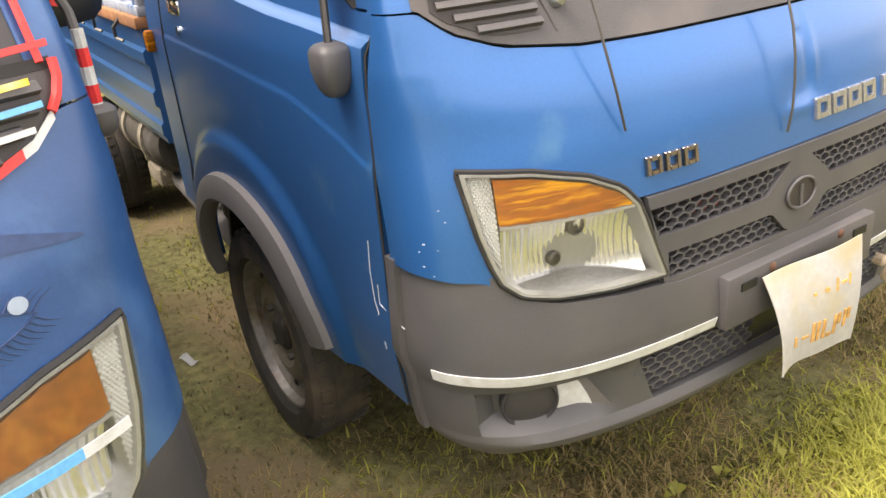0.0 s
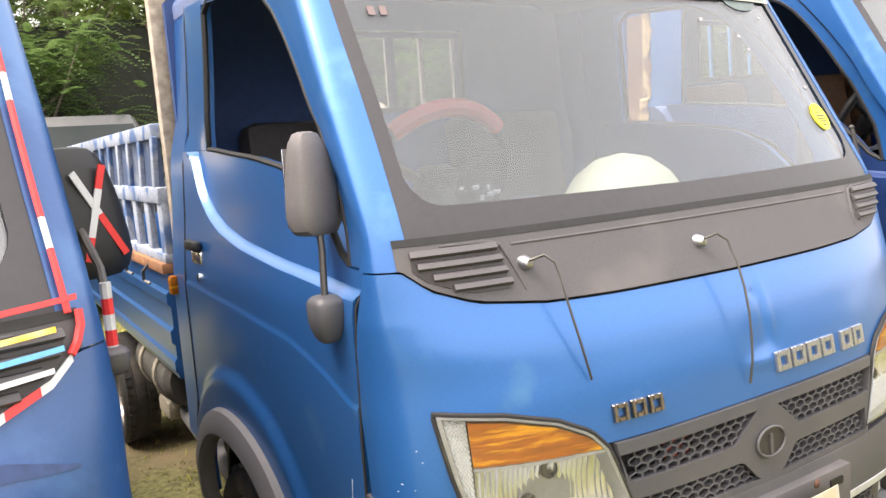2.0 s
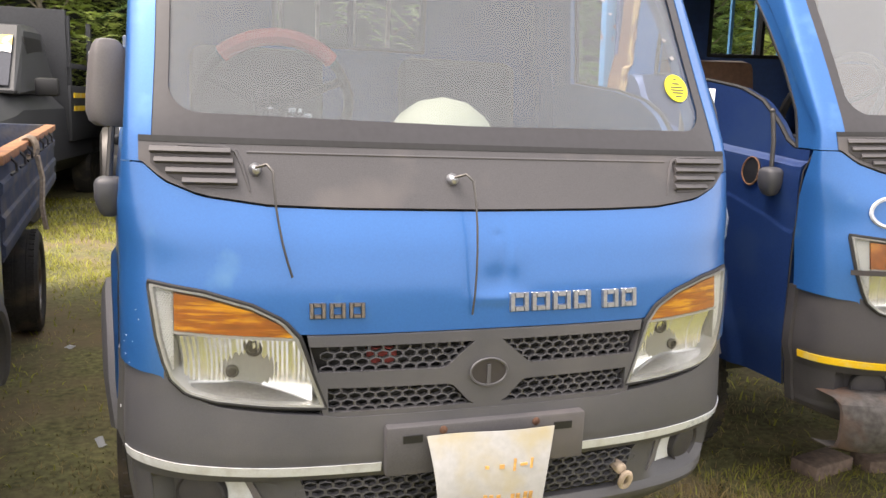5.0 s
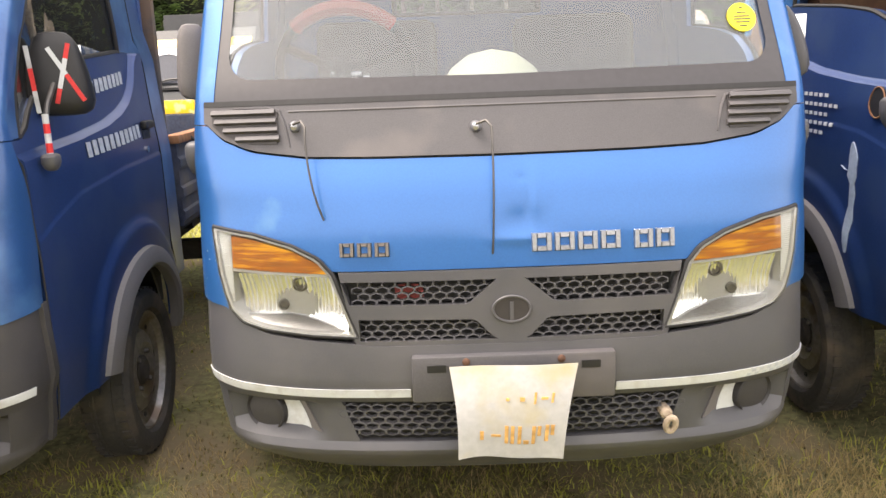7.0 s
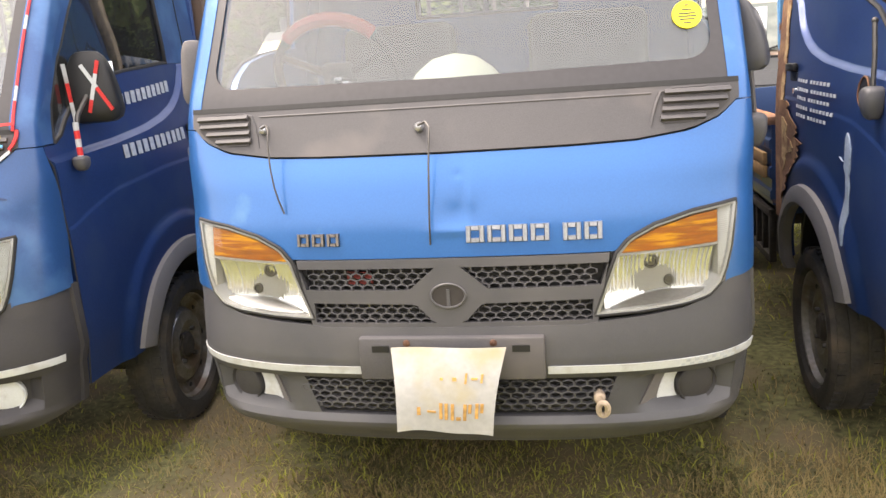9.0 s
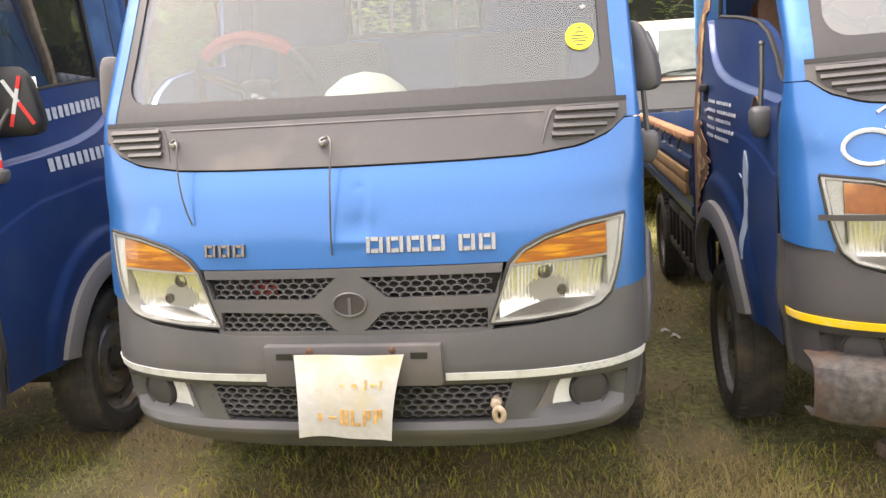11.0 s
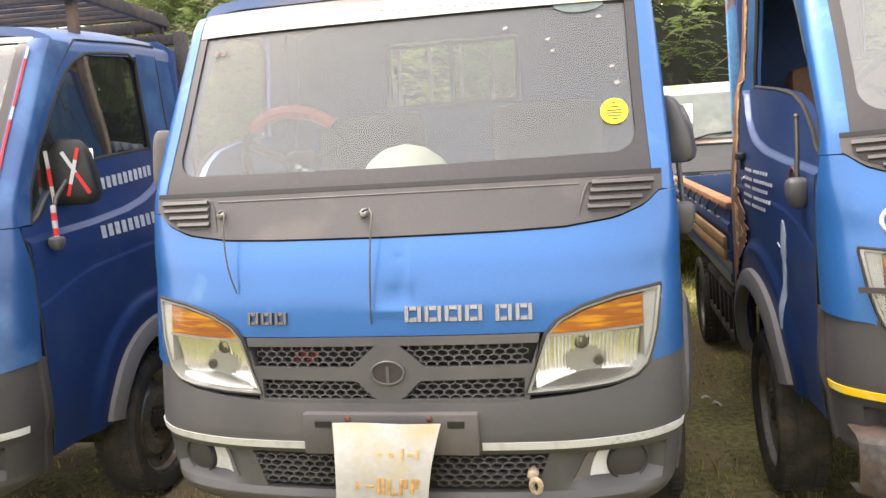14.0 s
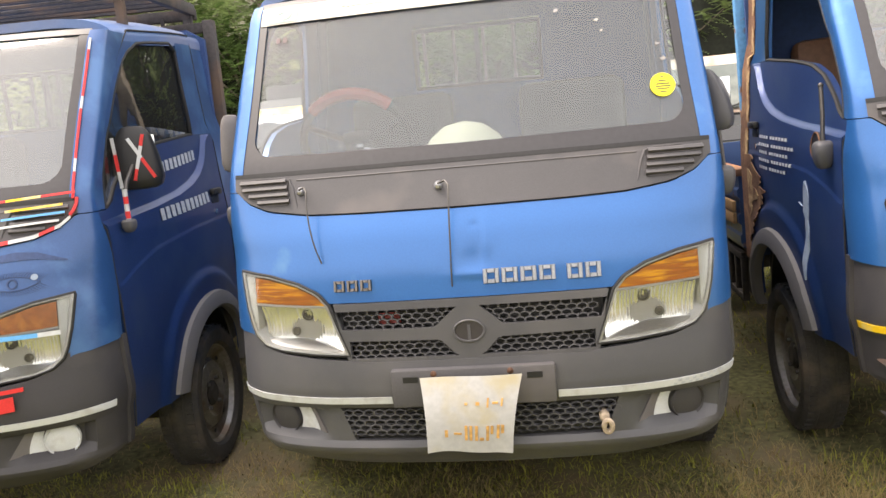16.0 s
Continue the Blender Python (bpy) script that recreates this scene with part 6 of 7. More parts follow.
# pale scrapes
for pts in (((0.602, 0.990, 0.003), (0.600, 0.972, 0.012), (0.597, 0.945, 0.020), (0.600, 0.915, 0.018), (0.603, 0.888, 0.022), (0.600, 0.865, 0.009), (0.597, 0.835, 0.013), (0.602, 0.795, 0.010), (0.605, 0.755, 0.014), (0.602, 0.715, 0.010), (0.600, 0.685, 0.011), (0.598, 0.655, 0.004)), ((0.66, 0.915, 0.0), (0.655, 0.913, 0.003), (0.64, 0.905, 0.002), (0.62, 0.903, 0.003))):
    bm = bmesh.new()
    slab(bm, [[on_side(-1, y - 0.03 + w * k, z, 0.005) for k in (-1, 0, 1)] for y, z, w in pts], [[on_side(-1, y - 0.03 + w * k, z, 0.001) for k in (-1, 0, 1)] for y, z, w in pts])
    part("paint_scrape", bm, scrape_pale, right_truck, "pale scrape in the door paint")
# round badge on the door
bm = bmesh.new()
slab(bm, [[on_side(-1, 0.468 + r * 0.038 * math.cos(q), 1.108 + r * 0.045 * math.sin(q), 0.006) for r in (0.02, 0.6, 1)] for q in spaced(0, 2 * math.pi, 24)], [[on_side(-1, 0.468 + r * 0.038 * math.cos(q), 1.108 + r * 0.045 * math.sin(q), 0.002) for r in (0.02, 0.6, 1)] for q in spaced(0, 2 * math.pi, 24)])
bd = part("round_sticker", bm, black, right_truck, "round black sticker with red ring")
bm = bmesh.new()
ring = [on_side(-1, 0.468 + 0.036 * math.cos(q), 1.108 + 0.043 * math.sin(q), 0.007) for q in spaced(0, 2 * math.pi, 24)]
tube(bm, ring, 0.003, 5, ends=False)
part("sticker_ring", bm, rust, bd)
# old banner
bm = bmesh.new()
slab(bm, [[SC(t, z, 0.007) for z in spaced(1.700, 1.77, 2)] for t in spaced(-0.96, 0.9, 20)], [[SC(t, z, 0.0045) for z in spaced(1.700, 1.77, 2)] for t in spaced(-0.96, 0.9, 20)])
part("banner", bm, grey_print, right_truck, "faded grey windscreen banner")
# silver swirl on the nose
bm = bmesh.new()
tube(bm, [on_front(-0.575 + 0.055 * math.cos(a), 1.02 + 0.04 * math.sin(a), 0.004) for a in spaced(0.6, 5.2, 16)], 0.006, 5)
tube(bm, [on_front(x, z, 0.004) for x, z in ((-0.555, 1.10), (-0.53, 1.115), (-0.52, 1.09), (-0.54, 1.065), (-0.51, 1.06))], 0.005, 5)
part("silver_swirl", bm, silver_print, right_truck, "silver painted swirl")
# steel push bar under the bumper, scraped
bm = bmesh.new()
prof = [(0.10, 0.335), (0.02, 0.337), (-0.012, 0.350), (-0.025, 0.375), (-0.028, 0.42), (-0.026, 0.465), (-0.012, 0.490), (0.02, 0.502), (0.10, 0.503)]
rows = []
for x in spaced(-0.715, 0.715, 40):
    y = 0.55 * nose(s_of(min(abs(x), 0.70), 0.5), 0.5).y
    k = smooth((abs(x) - 0.66) / 0.055)
    rough = 0.004 * noise.noise(Vector((x * 9, 2.0, 0)))
    rows.append([Vector((x, y - 0.03 + a * (1 - 0.2 * k) + 0.020 * k * k + rough, 0.42 + (z - 0.42) * (1 - 0.08 * k))) for a, z in prof])
slab(bm, rows, [[p + Vector((0, 0.012, 0)) for p in r] for r in rows])
part("push_bar", bm, soil_rust, right_truck, "scraped and rusted steel push bar")
# dark side guard under the bed
for y in (1.62, 2.06):
    bm = bmesh.new()
    for z in (0.36, 0.56):
        box(bm, (-0.765, y + 0.20, z), (0.03, 0.42, 0.035), bevel=0.004)
    for dy in (0.0, 0.14, 0.28, 0.41):
        box(bm, (-0.765, y + dy, 0.46), (0.028, 0.026, 0.20), bevel=0.004)
    part("side_guard", bm, under, right_truck, "dark steel side guard frame")
bm = bmesh.new()
box(bm, (-0.70, 2.02, 0.47), (0.02, 0.90, 0.26), bevel=0.004)
part("side_guard_panel", bm, under, right_truck)
# low rack with light blue slats
bm = bmesh.new()
box(bm, (0, 0.80, 1.892), (1.34, 0.04, 0.030), bevel=0.004)
rk = part("roof_rack", bm, rust, right_truck, "rusted low roof rack with light blue slats")
for c, d in (((0, 1.40, 1.93), (1.34, 0.04, 0.035)), ((-0.66, 1.10, 1.903), (0.04, 0.56, 0.030)), ((0.66, 1.10, 1.903), (0.04, 0.56, 0.030))):
    bm = bmesh.new()
    box(bm, c, d, bevel=0.004)
    part("rack_beam", bm, rust, rk)
for x in (-0.6, 0.6):
    for y in (0.82, 1.36):
        bm = bmesh.new()
        box(bm, (x, y + 0.02, 1.87), (0.03, 0.03, 0.05))
        part("rack_foot", bm, rust, rk)
for k in range(8):
    bm = bmesh.new()
    box(bm, (-0.58 + k * 0.165, 1.10, 1.897), (0.085, 0.58, 0.014), bevel=0.003)
    part("rack_slat", bm, blue_tape, rk, "light blue slat")
right_truck.matrix_world = pose(1.874, 0.065, 0.118, 0, -2.0, -1.2)


# ---- ground, grass ----
def ground_z(x, y):
    return 0.10 + 0.07 * smooth((y - 3.4) / 2.4) + 0.09 * smooth((y - 6) / 4)


bm = bmesh.new()
gx = [-150, -60, -25, -12, -7] + spaced(-5, 5, 160) + [7, 12, 25, 60, 150]
gy = [-150, -60, -20, -8] + spaced(-5, 9, 180) + [12, 18, 30, 70, 200]
gv = [[bm.verts.new((x, y, ground_z(x, y) + (0.016 * (noise.noise(Vector((x * 1.3, y * 1.3, 0))) - 0.3) + 0.007 * noise.noise(Vector((x * 7, y * 7, 1))) + 0.004 * noise.noise(Vector((x * 19, y * 19, 4))) if abs(x) < 5.1 and -5 <= y <= 9 else 0))) for y in gy] for x in gx]
for i in range(len(gx) - 1):
    for j in range(len(gy) - 1):
        bm.faces.new((gv[i][j], gv[i + 1][j], gv[i + 1][j + 1], gv[i][j + 1]))
tagged(finish("ground", bm, ground_mat), "earth and short worn grass", "ground", kind="structure")


NX, NY, STEP = 146, 216, 0.05
patchy = np.array([[noise.noise(Vector((-3.7 + i * STEP, -2.9 + j * STEP, 0)) * 1.5) + 0.6 * noise.noise(Vector((-3.7 + i * STEP, -2.9 + j * STEP, 3)) * 5.0) for j in range(NY)] for i in range(NX)])


def fade(a, lo, hi):
    t = np.clip((a - lo) / (hi - lo), 0, 1)
    return t * t * (3 - 2 * t)


def patches(x, y):
    i = np.clip(((x + 3.7) / STEP).astype(int), 0, NX - 1)
    j = np.clip(((y + 2.9) / STEP).astype(int), 0, NY - 1)
    return patchy[i, j]


def blades(name, count, seed, density, area, tall, mat, label, wide):
    """Many bent, tapering blades: two segments and a tip each."""
    r = np.random.default_rng(seed)
    x, y = r.uniform(area[0], area[1], count * 4), r.uniform(area[2], area[3], count * 4)
    d = density(x, y) * fade(3.6 - np.abs(x + 0.15), 0, 0.9) * fade(y, -3.2, -1.9)
    keep = np.nonzero(r.random(count * 4) < d)[0][:count]
    x, y, d = x[keep], y[keep], d[keep]
    n = len(x)
    z = 0.10 + 0.07 * fade(y, 3.4, 5.8) + 0.09 * fade(y, 6, 10) - 0.014
    h = r.uniform(tall[0], tall[1], n) * (0.55 + 0.45 * d)
    a, lean = r.uniform(0, 2 * np.pi, n), r.uniform(0.3, 1.7, n) * h
    ca, sa, w = np.cos(a), np.sin(a), wide * r.uniform(0.6, 1.5, n)
    co = np.empty((n, 5, 3))
    for k, (sg, f, up, ww) in enumerate(((1, 0, 0, 1), (-1, 0, 0, 1), (1, 0.42, 0.72, 0.8), (-1, 0.42, 0.72, 0.8), (0, 1, 0.95, 0))):
        co[:, k, 0] = x + ca * lean * f - sg * sa * w * ww
        co[:, k, 1] = y + sa * lean * f + sg * ca * w * ww
        co[:, k, 2] = z + h * up
    me = bpy.data.meshes.new(name)
    me.vertices.add(n * 5)
    me.vertices.foreach_set("co", co.ravel())
    b = np.arange(n)[:, None] * 5
    loops = np.concatenate([b + np.array([[0, 1, 3, 2]]), b + np.array([[2, 3, 4]])], axis=1).ravel()
    me.loops.add(n * 7)
    me.loops.foreach_set("vertex_index", loops.astype(np.int32))
    me.polygons.add(n * 2)
    me.polygons.foreach_set("loop_start", (np.arange(n)[:, None] * 7 + np.array([[0, 4]])).ravel().astype(np.int32))
    me.update(calc_edges=True)
    me.materials.append(mat)
    return tagged(new(name, me), label, "grass", kind="stuff")


def lush(x, y):
    n = np.clip(0.66 + 0.8 * patches(x, y), 0.14, 1)
    front = fade(-y, -0.20, 0.22)
    behind = 0.6 * fade(y, 3.3, 4.1)
    lane = np.where((np.abs(x) > 0.76) & (np.abs(x) < 1.14) & (y > 0.2) & (y < 3.2), 0.3, 1.0)
    return lane * np.clip(np.maximum(np.maximum(front * (0.35 + 0.65 * fade(y, -1.6, -1.0)), behind), 0.07) * n, 0, 1)


def dry(x, y):
    n = np.clip(0.5 - 0.9 * patches(x, y), 0.08, 1)
    return np.clip((0.75 * fade(-y, -0.9, -0.2) + 0.12) * n, 0, 1)


blades("grass", 260000, 1, lush, (-3.7, 3.4, -1.4, 0.7), (0.03, 0.08), grass_mat, "short bright green grass in worn tufts", 0.0019)
blades("grass", 45000, 4, lush, (-3.7, 3.4, -3.2, -1.4), (0.03, 0.08), grass_mat, "sparse green grass thinning into bare earth", 0.0030)
blades("grass", 45000, 3, lush, (-3.6, 3.3, 0.6, 7.6), (0.03, 0.08), grass_mat, "short green grass between and behind the trucks", 0.0032)


def trodden(x, y):
    return np.where((np.abs(x) > 0.76) & (y > 0.3), 0.16, 1.0) * np.clip(0.55 + 0.9 * patches(y + 1.3, x + 2.0), 0.15, 1) * (0.35 + 0.65 * fade(-y, -1.6, 0.3))


blades("trodden_grass", 120000, 6, trodden, (-3.0, 2.7, -1.0, 2.6), (0.012, 0.040), moss_mat, "trodden dull grass on bare earth", 0.0022)
blades("grass", 40000, 5, lush, (-3.7, 3.4, -3.2, -1.3), (0.04, 0.09), grass_mat, "short green grass in front of the trucks", 0.004)
blades("dry_grass", 115000, 2, dry, (-3.7, 3.4, -1.6, 3.0), (0.02, 0.06), straw_mat, "dry straw among the grass", 0.0014)
# broad-leaved weeds
rw = random.Random(8)
bm = bmesh.new()
for k in range(240):
    x, y = rw.uniform(-3.0, 2.8), rw.uniform(-2.4, 0.15)
    for q in range(rw.randint(4, 7)):
        a, L = rw.uniform(0, 6.28), rw.uniform(0.016, 0.034)
        ca, sa = math.cos(a), math.sin(a)
        vs = [bm.verts.new((x + ca * L * f - sa * L * g, y + sa * L * f + ca * L * g, 0.114 + hh)) for f, g, hh in ((0.1, 0, 0), (0.6, 0.33, 0.022), (1.1, 0, 0.016), (0.6, -0.33, 0.022))]
        bm.faces.new(vs)
tagged(finish("weeds", bm, grass_mat), "small broad-leaved weeds in the grass", "weeds", kind="stuff")


# ---- trees ----
def tree(name, x, y, h, seed, mat, label, feather=True, spread_r=1.3, n_limb=16, dens=1.0, low=0.30):
    r = random.Random(seed)
    z0 = ground_z(x, y)
    root = thing(name, label, "tree", pose(x, y, z0 - 0.03), group="trees along the far edge")
    bm = bmesh.new()
    trunk = [Vector((0.10 * math.sin(k * 0.9 + seed), 0.10 * math.cos(k * 0.7 + seed), h * k / 7)) for k in range(8)]
    tube(bm, trunk, [0.060 * (1 - 0.85 * k / 7) + 0.007 for k in range(8)], 8)
    tips = []
    for i in range(n_limb):
        t = low + (0.96 - low) * (i + r.random()) / n_limb
        k = min(int(t * 7), 6)
        p = trunk[k].lerp(trunk[k + 1], t * 7 - k)
        a = i * 2.4 + r.uniform(-0.4, 0.4)
        ln = spread_r * (1.05 - 0.62 * t) * r.uniform(0.7, 1.2)
        d = Vector((math.cos(a), math.sin(a), r.uniform(0.35, 0.95)))
        pts = [p + d * ln * s + Vector((0, 0, 0.18 * s * s * ln * (1 if feather else -0.3))) for s in (0, 0.35, 0.7, 1.0)]
        tube(bm, pts, [0.022 * (1 - 0.6 * t), 0.016, 0.010, 0.005], 5)
        for s in (0.3, 0.45, 0.6, 0.75, 0.9, 1.0):
            tips.append((pts[0].lerp(pts[-1], s) + Vector((0, 0, 0.1 * s)), a, ln))
    tips += [(trunk[-1] + Vector((0, 0, 0.1 * k)), k * 2.1, 0.5) for k in range(3)]
    part("trunk", bm, bark, root)
    verts, faces = [], []
    for c, a, ln in tips:
        for _ in range(int((9 if feather else 11) * dens)):
            q = a + r.uniform(-1.7, 1.7)
            el = r.uniform(-0.35, 0.75)
            d = Vector((math.cos(q) * math.cos(el), math.sin(q) * math.cos(el), math.sin(el)))
            side = d.cross(Vector((0, 0, 1))).normalized()
            up = side.cross(d)
            st = c + Vector((r.gauss(0, 0.13), r.gauss(0, 0.13), r.gauss(0, 0.12)))
            if feather:
                L = r.uniform(0.22, 0.42)
                n = 8
                for k in range(n):
                    f = (k + 1) / n
                    p = st + d * L * f + Vector((0, 0, -0.10 * L * f * f * 4))
                    w = 0.085 * (1 - 0.55 * f) * r.uniform(0.8, 1.2)
                    for sg in (-1, 1):
                        e = (side * sg * 0.9 + d * 0.45).normalized()
                        b = len(verts)
                        verts += [tuple(p + d * 0.016), tuple(p + e * w - Vector((0, 0, 0.014))), tuple(p - d * 0.016)]
                        faces.append((b, b + 1, b + 2))
            else:
                for k in range(5):
                    p = st + Vector((r.gauss(0, 0.12), r.gauss(0, 0.12), r.gauss(0, 0.10)))
                    e = Vector((r.gauss(0, 1), r.gauss(0, 1), r.gauss(-0.3, 0.6))).normalized()
                    s2 = e.cross(Vector((r.gauss(0, 1), r.gauss(0, 1), 1))).normalized()
                    L = r.uniform(0.08, 0.15)
                    b = len(verts)
                    verts += [tuple(p), tuple(p + e * L * 0.5 + s2 * L * 0.24), tuple(p + e * L), tuple(p + e * L * 0.5 - s2 * L * 0.24)]
                    faces.append((b, b + 1, b + 2, b + 3))
    me = bpy.data.meshes.new("crown")
    me.from_pydata(verts, [], faces)
    me.materials.append(mat)
    cr = new("crown", me)
    cr.parent = root
    return root


r5 = random.Random(11)
for i in range(20):
    x = -7.5 + i * 1.15 + r5.uniform(-0.35, 0.35)
    y = 9.6 + r5.uniform(-0.5, 0.9)
    h = 6.0 + r5.uniform(-0.8, 0.7) - (0.5 if 3.0 < x < 5.0 else 0)
    mt = leaf_b if 1.5 < x < 7 and i % 2 == 0 else leaf_a
    tree("tree", x, y, h, 20 + i, mt, "slender young tree with feathery green leaves", True, 1.75, 24, 1.5)
for x, y, h, s in ((-7.2, 11.6, 5.6, 71), (-5.6, 11.2, 5.2, 72), (-4.2, 11.8, 5.7, 73), (-2.8, 11.3, 5.3, 74), (-1.4, 11.9, 5.3, 75)):
    tree("tree", x, y, h, s, leaf_a if s % 2 else leaf_c, "leafy tree behind the front row", True, 1.7, 22, 1.3)
for i in range(11):
    x = -0.1 + i * 1.35 + r5.uniform(-0.3, 0.3)
    tree("tree", x, 11.4 + r5.uniform(-0.4, 0.8), 5.3 + 0.8 * math.sin(i * 1.7) + r5.uniform(-0.3, 0.3), 120 + i, (leaf_a, leaf_b, leaf_a, leaf_b)[i % 4], "leafy tree behind the front row", i % 2 == 0, 1.7, 24, 1.3)
for x, y, h, s in ((18.6, 12.5, 8.6, 61), (21.5, 13.5, 9.2, 62), (25.0, 13, 9.0, 63)):
    tree("tree", x, y, h, s, leaf_c, "broad dense tree with dark green leaves", False, 2.6, 30, 2.2)
for i in range(12):
    x = -7.5 + i * 1.7 + r5.uniform(-0.4, 0.4)
    if 0.4 < x < 3.4:
        continue
    tree("shrub", x, 8.7 + r5.uniform(-0.2, 0.5), 2.6 + r5.uniform(-0.4, 0.5), 90 + i, leaf_c if i % 3 else leaf_b, "leafy shrub in front of the net fence", True, 1.2, 18, 1.6, 0.16)

# plain unseen wall, added behind the camera to darken the hood's reflections
bm = bmesh.new()
box(bm, (0, -13.0, 1.6), (60, 0.25, 3.2), bevel=0.02)
tagged(finish("wall_south", bm, wall_mat), "plain weathered wall, unseen, added to darken reflections in the hood", "wall", kind="structure")
# net fence
bm = bmesh.new()
g = [[Vector((x, 9.15 + 0.05 * math.sin(x * 3), ground_z(x, 9) - 0.02 + z)) for z in (0, 0.9, 1.8, 2.85 + 0.08 * math.sin(x * 1.7))] for x in spaced(-12, 22, 80)]
slab(bm, g, [[p + Vector((0, 0.02, 0)) for p in r] for r in g])
tagged(finish("fence", bm, fence_mat), "dark green net fence behind the trucks", "fence", kind="structure")
# pale houses seen in scraps through the leaves
for x, y, w, h in ((-7.5, 17, 6.5, 5.0), (2.0, 21, 5.0, 4.2), (9, 22, 6, 4.5)):
    root = thing("house", "pale plastered house half hidden by trees", "house", pose(x, y, ground_z(x, y) - 0.05))
    bm = bmesh.new()
    box(bm, (0, 0, h / 2), (w, 4, h))
    part("wall", bm, house_mat, root)
    bm = bmesh.new()
    box(bm, (0, 0, h + 0.1), (w + 0.5, 4.5, 0.2), bevel=0.03)
    part("roof", bm, house_mat, root)
    for k in range(3):
        bm = bmesh.new()
        box(bm, (-w / 3 + k * w / 3, -2.02, h * 0.62), (0.9, 0.06, 1.1), bevel=0.01)
        part("window", bm, black, root)


# ---- vehicles behind ----
def loft(bm, sections):
    """Closed rings of points joined into a hull."""
    rings = [[bm.verts.new(p) for p in s] for s in sections]
    for a, b in zip(rings, rings[1:]):
        n = len(a)
        for k in range(n):
            bm.faces.new((a[k], a[(k + 1) % n], b[(k + 1) % n], b[k]))
    bm.faces.new(rings[0][::-1]), bm.faces.new(rings[-1])
    return bm


def hull(w0, w1, z0, z1, y, r=0.15):
    pts = []
    for sx, sz in ((-1, 0), (1, 0), (1, 1), (-1, 1)):
        w = w1 if sz else w0
        z = z1 if sz else z0
        for k in ((0, 1) if sx * (1 if sz == 0 else -1) < 0 else (1, 0)):
            pts.append(Vector((sx * (w - (r if k else 0)), y, z + (0 if k else (r if sz == 0 else -r)))))
    return pts


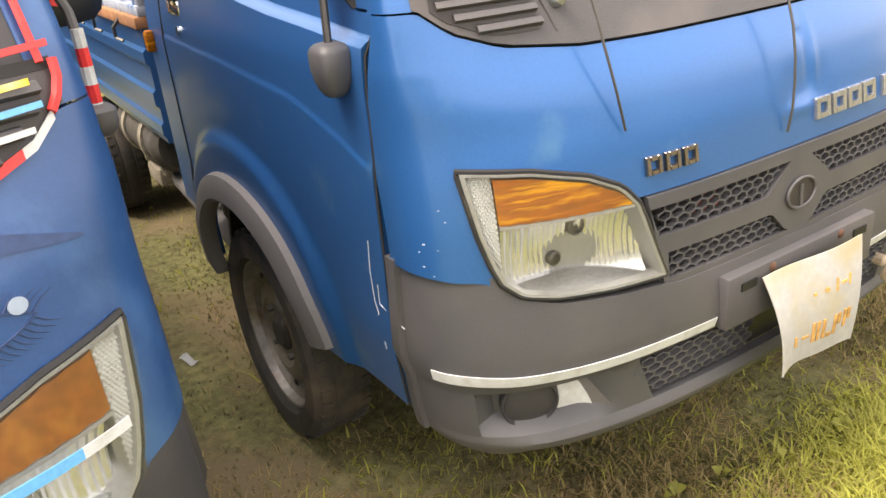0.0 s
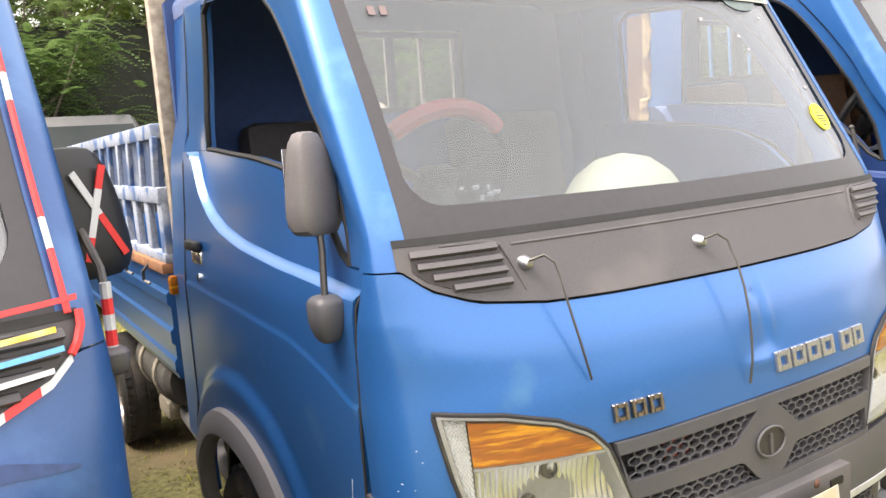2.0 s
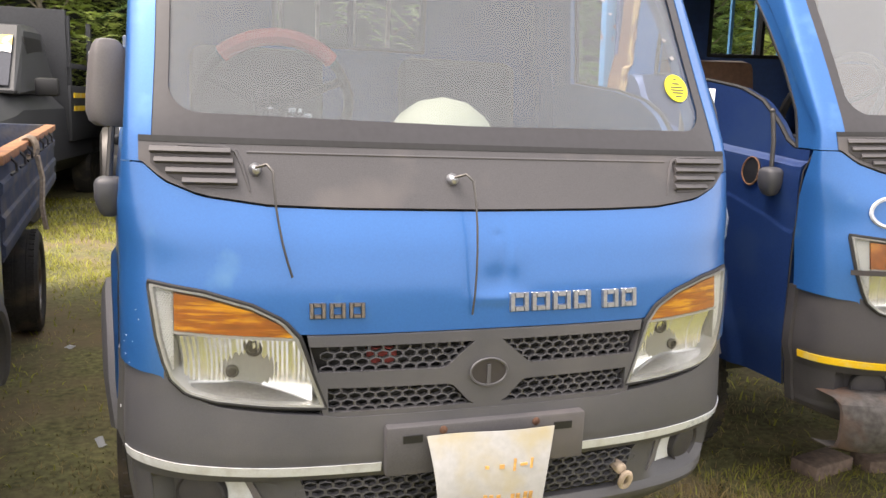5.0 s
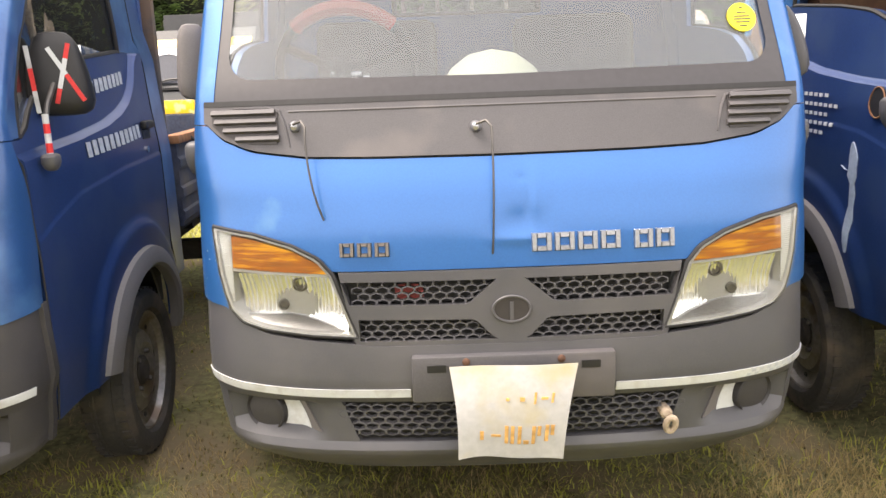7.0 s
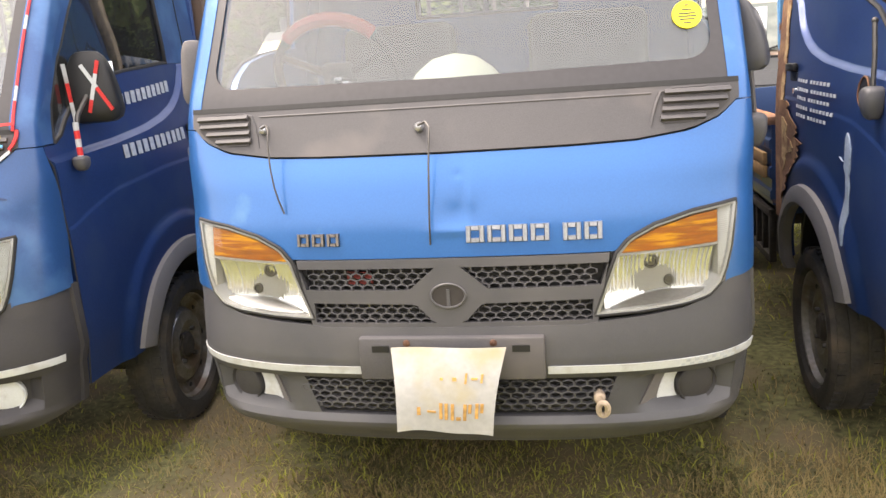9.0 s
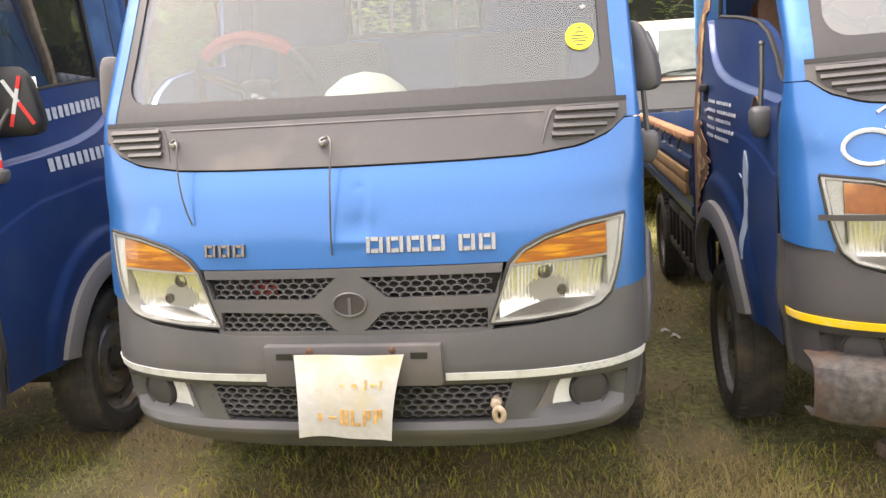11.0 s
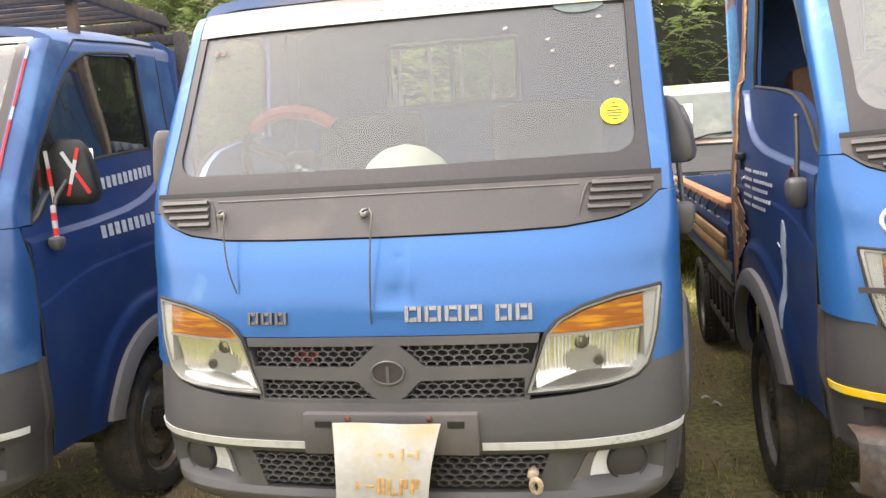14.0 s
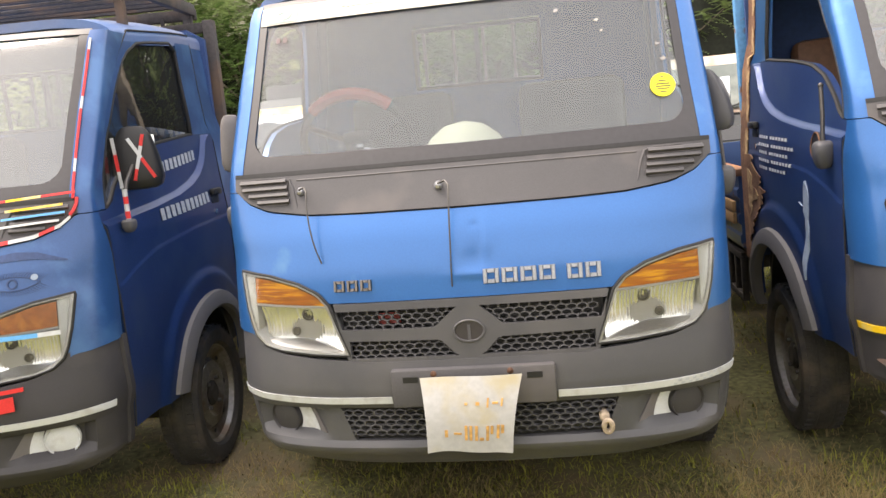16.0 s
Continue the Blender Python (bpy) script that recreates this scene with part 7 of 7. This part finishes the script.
def rear_vehicle(name, label, m, body, w=0.86, hood=1.05, roof_z=1.72, ws_y=1.15, roof_mat=None, banner=None, light=True, cargo=False, screen=None):
    root = thing(name, label, "car" if not cargo else "truck", m)
    bm = bmesh.new()
    secs = [hull(w - 0.12, w - 0.14, 0.45, hood - 0.16, 0.0), hull(w - 0.03, w - 0.08, 0.38, hood - 0.05, 0.12), hull(w, w - 0.06, 0.36, hood, 0.55), hull(w, w - 0.04, 0.36, hood + 0.05, ws_y), hull(w, w - 0.03, 0.36, hood + 0.05, 3.6)]
    loft(bm, secs)
    part("body", bm, body, root)
    bm = bmesh.new()
    loft(bm, [hull(w - 0.06, w - 0.10, hood + 0.03, hood + 0.06, ws_y - 0.02, 0.01), hull(w - 0.06, w - 0.17, hood + 0.03, roof_z - 0.02, ws_y + 0.50, 0.05), hull(w - 0.06, w - 0.17, hood + 0.03, roof_z, ws_y + 0.70, 0.06), hull(w - 0.06, w - 0.17, hood + 0.03, roof_z, ws_y + (1.0 if cargo else 2.2), 0.06)])
    part("cabin", bm, roof_mat or body, root)
    # windscreen lies just proud of the sloping cabin front
    z0, z1 = hood + 0.10, roof_z - 0.115
    f = lambda z: ws_y - 0.02 + 0.52 * (z - hood - 0.06) / (roof_z - 0.08 - hood) - 0.025
    hw = lambda z: lerp(z, (hood, roof_z), (w - 0.14, w - 0.24))
    g = [[Vector((t * hw(z), f(z), z)) for z in spaced(z0, z1, 4)] for t in spaced(-1, 1, 8)]
    bm = bmesh.new()
    slab(bm, g, [[p + Vector((0, 0.01, 0)) for p in r] for r in g])
    part("windscreen", bm, screen or screen_mat, root, "pale reflecting windscreen")
    for x0, x1 in ((-0.45, 0.05), (0.02, 0.50)):
        bm = bmesh.new()
        tube(bm, [Vector((x0, f(z0) - 0.03, z0 - 0.03)), Vector(((x0 + x1) / 2, f(z0 + 0.03) - 0.02, z0 + 0.035)), Vector((x1, f(z0 + 0.05) - 0.012, z0 + 0.05))], 0.009, 6)
        part("wiper", bm, black, root)
    bm = bmesh.new()
    g = [[Vector((t * (w - 0.08), ws_y - 0.10 + q, hood + 0.055 + 0.02 * q)) for q in (0, 0.05, 0.10)] for t in spaced(-1, 1, 6)]
    slab(bm, g, [[p - Vector((0, 0, 0.02)) for p in r] for r in g])
    part("cowl", bm, black, root)
    if banner:
        g = [[Vector((t * hw(z), f(z) - 0.008, z)) for z in spaced(z1 - 0.09, z1, 2)] for t in spaced(-1, 1, 4)]
        bm = bmesh.new()
        slab(bm, g, [[p + Vector((0, 0.005, 0)) for p in r] for r in g])
        part("banner", bm, banner, root, "yellow windscreen banner")
        g = [[Vector((t * hw(z), f(z) - 0.008, z)) for z in spaced(z1 - 0.165 + 0.02 * math.sin(t * 9), z1 - 0.092, 2)] for t in spaced(-1, 1, 16)]
        bm = bmesh.new()
        slab(bm, g, [[p + Vector((0, 0.005, 0)) for p in r] for r in g])
        part("torn_banner", bm, white_tape, root, "torn white strip below the banner")
        bm = bmesh.new()
        box(bm, (-0.05, -0.02, 0.96), (0.85, 0.05, 0.17), bevel=0.008)
        part("nose_stripe", bm, banner, root, "yellow painted panel on the nose")
    for sx in (-1, 1):
        bm = bmesh.new()
        g = [[Vector((sx * (w - 0.085 - 0.085 * (z - hood - 0.06) / (roof_z - hood)), y, z)) for z in spaced(hood + 0.12, roof_z - 0.12, 3)] for y in spaced(ws_y + 0.42, ws_y + (0.9 if cargo else 2.0), 4)]
        slab(bm, g, [[p - Vector((sx * 0.01, 0, 0)) for p in r] for r in g])
        part("side_window", bm, black, root)
        bm = bmesh.new()
        box(bm, (sx * (w - 0.25), 0.02, hood - 0.26), (0.27, 0.16, 0.15), Matrix.Rotation(radians(sx * 14), 4, "Z"), bevel=0.035)
        hl = part("headlight", bm, reflector_mat, root, "bright rounded headlight")
        bm = bmesh.new()
        lathe(bm, ((0.001, -0.01), (0.058, -0.01), (0.062, 0.004), (0.052, 0.006), (0.030, -0.004), (0.001, -0.006)), 18, Matrix.Translation((sx * (w - 0.26), -0.062, hood - 0.26)) @ pose(0, 0, 0, 0, 0, -90))
        part("lamp_bowl", bm, chrome, hl)
        # wheel arch swelling
        bm = bmesh.new()
        an = spaced(0.02 * math.pi, 0.98 * math.pi, 14)
        q = lambda r, o, a: Vector((sx * (w - 0.06 + o), 0.75 - r * math.cos(a), 0.38 + r * math.sin(a)))
        slab(bm, [[q(0.50, 0.02, a), q(0.47, 0.10, a), q(0.42, 0.12, a), q(0.39, 0.10, a)] for a in an], [[q(0.50, -0.08, a), q(0.47, -0.06, a), q(0.42, -0.06, a), q(0.39, -0.08, a)] for a in an])
        part("wheel_arch", bm, metal_dark if not cargo else body, root)
        bm = bmesh.new()
        box(bm, (sx * (w + 0.08), ws_y + 0.25, hood + 0.10), (0.20, 0.09, 0.16), bevel=0.03)
        part("door_mirror", bm, black, root)
        for y in (0.75, 3.0):
            bm = bmesh.new()
            lathe(bm, ((0.02, sx * 0.08), (0.20, sx * 0.08), (0.21, sx * 0.10), (0.32, sx * 0.095), (0.35, sx * 0.06), (0.35, -sx * 0.09), (0.02, -sx * 0.09)), 28, Matrix.Translation((sx * (w - 0.10), y, 0.35)))
            part("wheel", bm, tyre_mat, root)
    bm = bmesh.new()
    box(bm, (0, 0.0, 0.52), (2 * w - 0.04, 0.22, 0.26), bevel=0.06)
    box(bm, (0, -0.03, hood - 0.25), (0.75, 0.08, 0.16), bevel=0.02)
    part("front_bumper", bm, black, root)
    bm = bmesh.new()
    for k in range(4):
        box(bm, (0, -0.075, hood - 0.31 + k * 0.04), (0.70, 0.02, 0.016))
    part("grille_bars", bm, metal_dark, root)
    if cargo:
        for sx in (-1, 1):
            bm = bmesh.new()
            box(bm, (sx * w, 3.2, 0.95), (0.05, 2.6, 0.55), bevel=0.01)
            part("side_board", bm, body, root)
            bm = bmesh.new()
            box(bm, (sx * w, 3.2, 1.42), (0.04, 2.6, 0.05), bevel=0.006)
            part("side_rail", bm, body, root)
            for y in (1.95, 2.8, 3.6, 4.45):
                bm = bmesh.new()
                box(bm, (sx * w, y, 1.45), (0.05, 0.05, 0.9), bevel=0.006)
                part("post", bm, body, root)
        bm = bmesh.new()
        box(bm, (0, 1.92, 1.35), (2 * w, 0.05, 1.2), bevel=0.006)
        part("headboard", bm, body, root)
        for sx in (-1, 1):
            for z in (1.00, 1.13):
                bm = bmesh.new()
                box(bm, (sx * (w + 0.032), 3.2, z), (0.012, 2.4, 0.05))
                part("yellow_stripe", bm, yellow_tape, root)
    return root


# the parked car's glass: pale sky reflection put into the base colour
screen_sky_tone = material("windscreen_with_painted_reflection", (0.12, 0.14, 0.13), 0.25, 0, 0.12, 8, stain=(0.20, 0.21, 0.19), stain_size=2)
screen_mat = material("reflecting_windscreen", (0.020, 0.026, 0.026), 0.30, 0.0, 0.08)
screen_mat.node_tree.nodes["Principled BSDF"].inputs["Specular IOR Level"].default_value = 0.25
rear_vehicle("off_road_car", "black dusty off-road car with bright headlights", pose(-0.30, 5.95, ground_z(0, 6) - 0.01, 0, 0, 3), dark_paint, 0.90, 1.12, 1.80, roof_mat=silver_paint)
rear_vehicle("pickup_truck", "dark truck with yellow banner on its windscreen", pose(-2.66, 5.48, ground_z(0, 6.5) - 0.01, 0, 0, -8), dark_paint, 0.77, 1.10, 1.75, 0.7, banner=yellow_tape, cargo=True, screen=inner)
rear_vehicle("parked_car", "dark dusty car with faded cream roof", pose(1.75, 4.75, ground_z(0, 5) - 0.01, 0, 0, -2), dark_paint, 0.84, 1.10, 1.74, 0.9, roof_mat=pale_paint, screen=screen_sky_tone)

# bricks beside the wheel
for k, (x, y, rz, s) in enumerate(((1.62, 0.62, 12, 1.0), (1.88, 0.58, -8, 1.0), (1.98, 0.40, 30, 0.8))):
    bm = bmesh.new()
    box(bm, (0, 0, 0.04), (0.22 * s, 0.11, 0.08), bevel=0.008)
    b = finish("brick", bm, brick_mat)
    b.matrix_world = pose(x, y, ground_z(x, y) - 0.034, 0, 0, rz)
    tagged(b, "worn greyish clay brick lying on the ground", "brick", "bricks on the ground")


# scraps of paper and dry leaves on the ground
r9 = random.Random(3)
for k, (x, y) in enumerate(((-0.90, 1.42), (1.02, 1.95), (1.06, 1.86), (-1.14, 2.6))):
    bm = bmesh.new()
    g = [[Vector((0.028 * u + 0.004 * r9.uniform(-1, 1), 0.016 * w + 0.003 * r9.uniform(-1, 1), 0.012 + 0.010 * math.sin(u * 2 + w + k))) for w in (-1, 0, 1)] for u in (-1, -0.3, 0.4, 1)]
    slab(bm, g, [[p - Vector((0, 0, 0.0012)) for p in r] for r in g])
    o = finish("paper_scrap", bm, white_tape)
    o.matrix_world = pose(x, y, ground_z(x, y) - 0.006, 0, 0, r9.uniform(0, 360))
    tagged(o, "crumpled pale paper scrap lying on the trodden earth", "litter", "scraps on the ground")
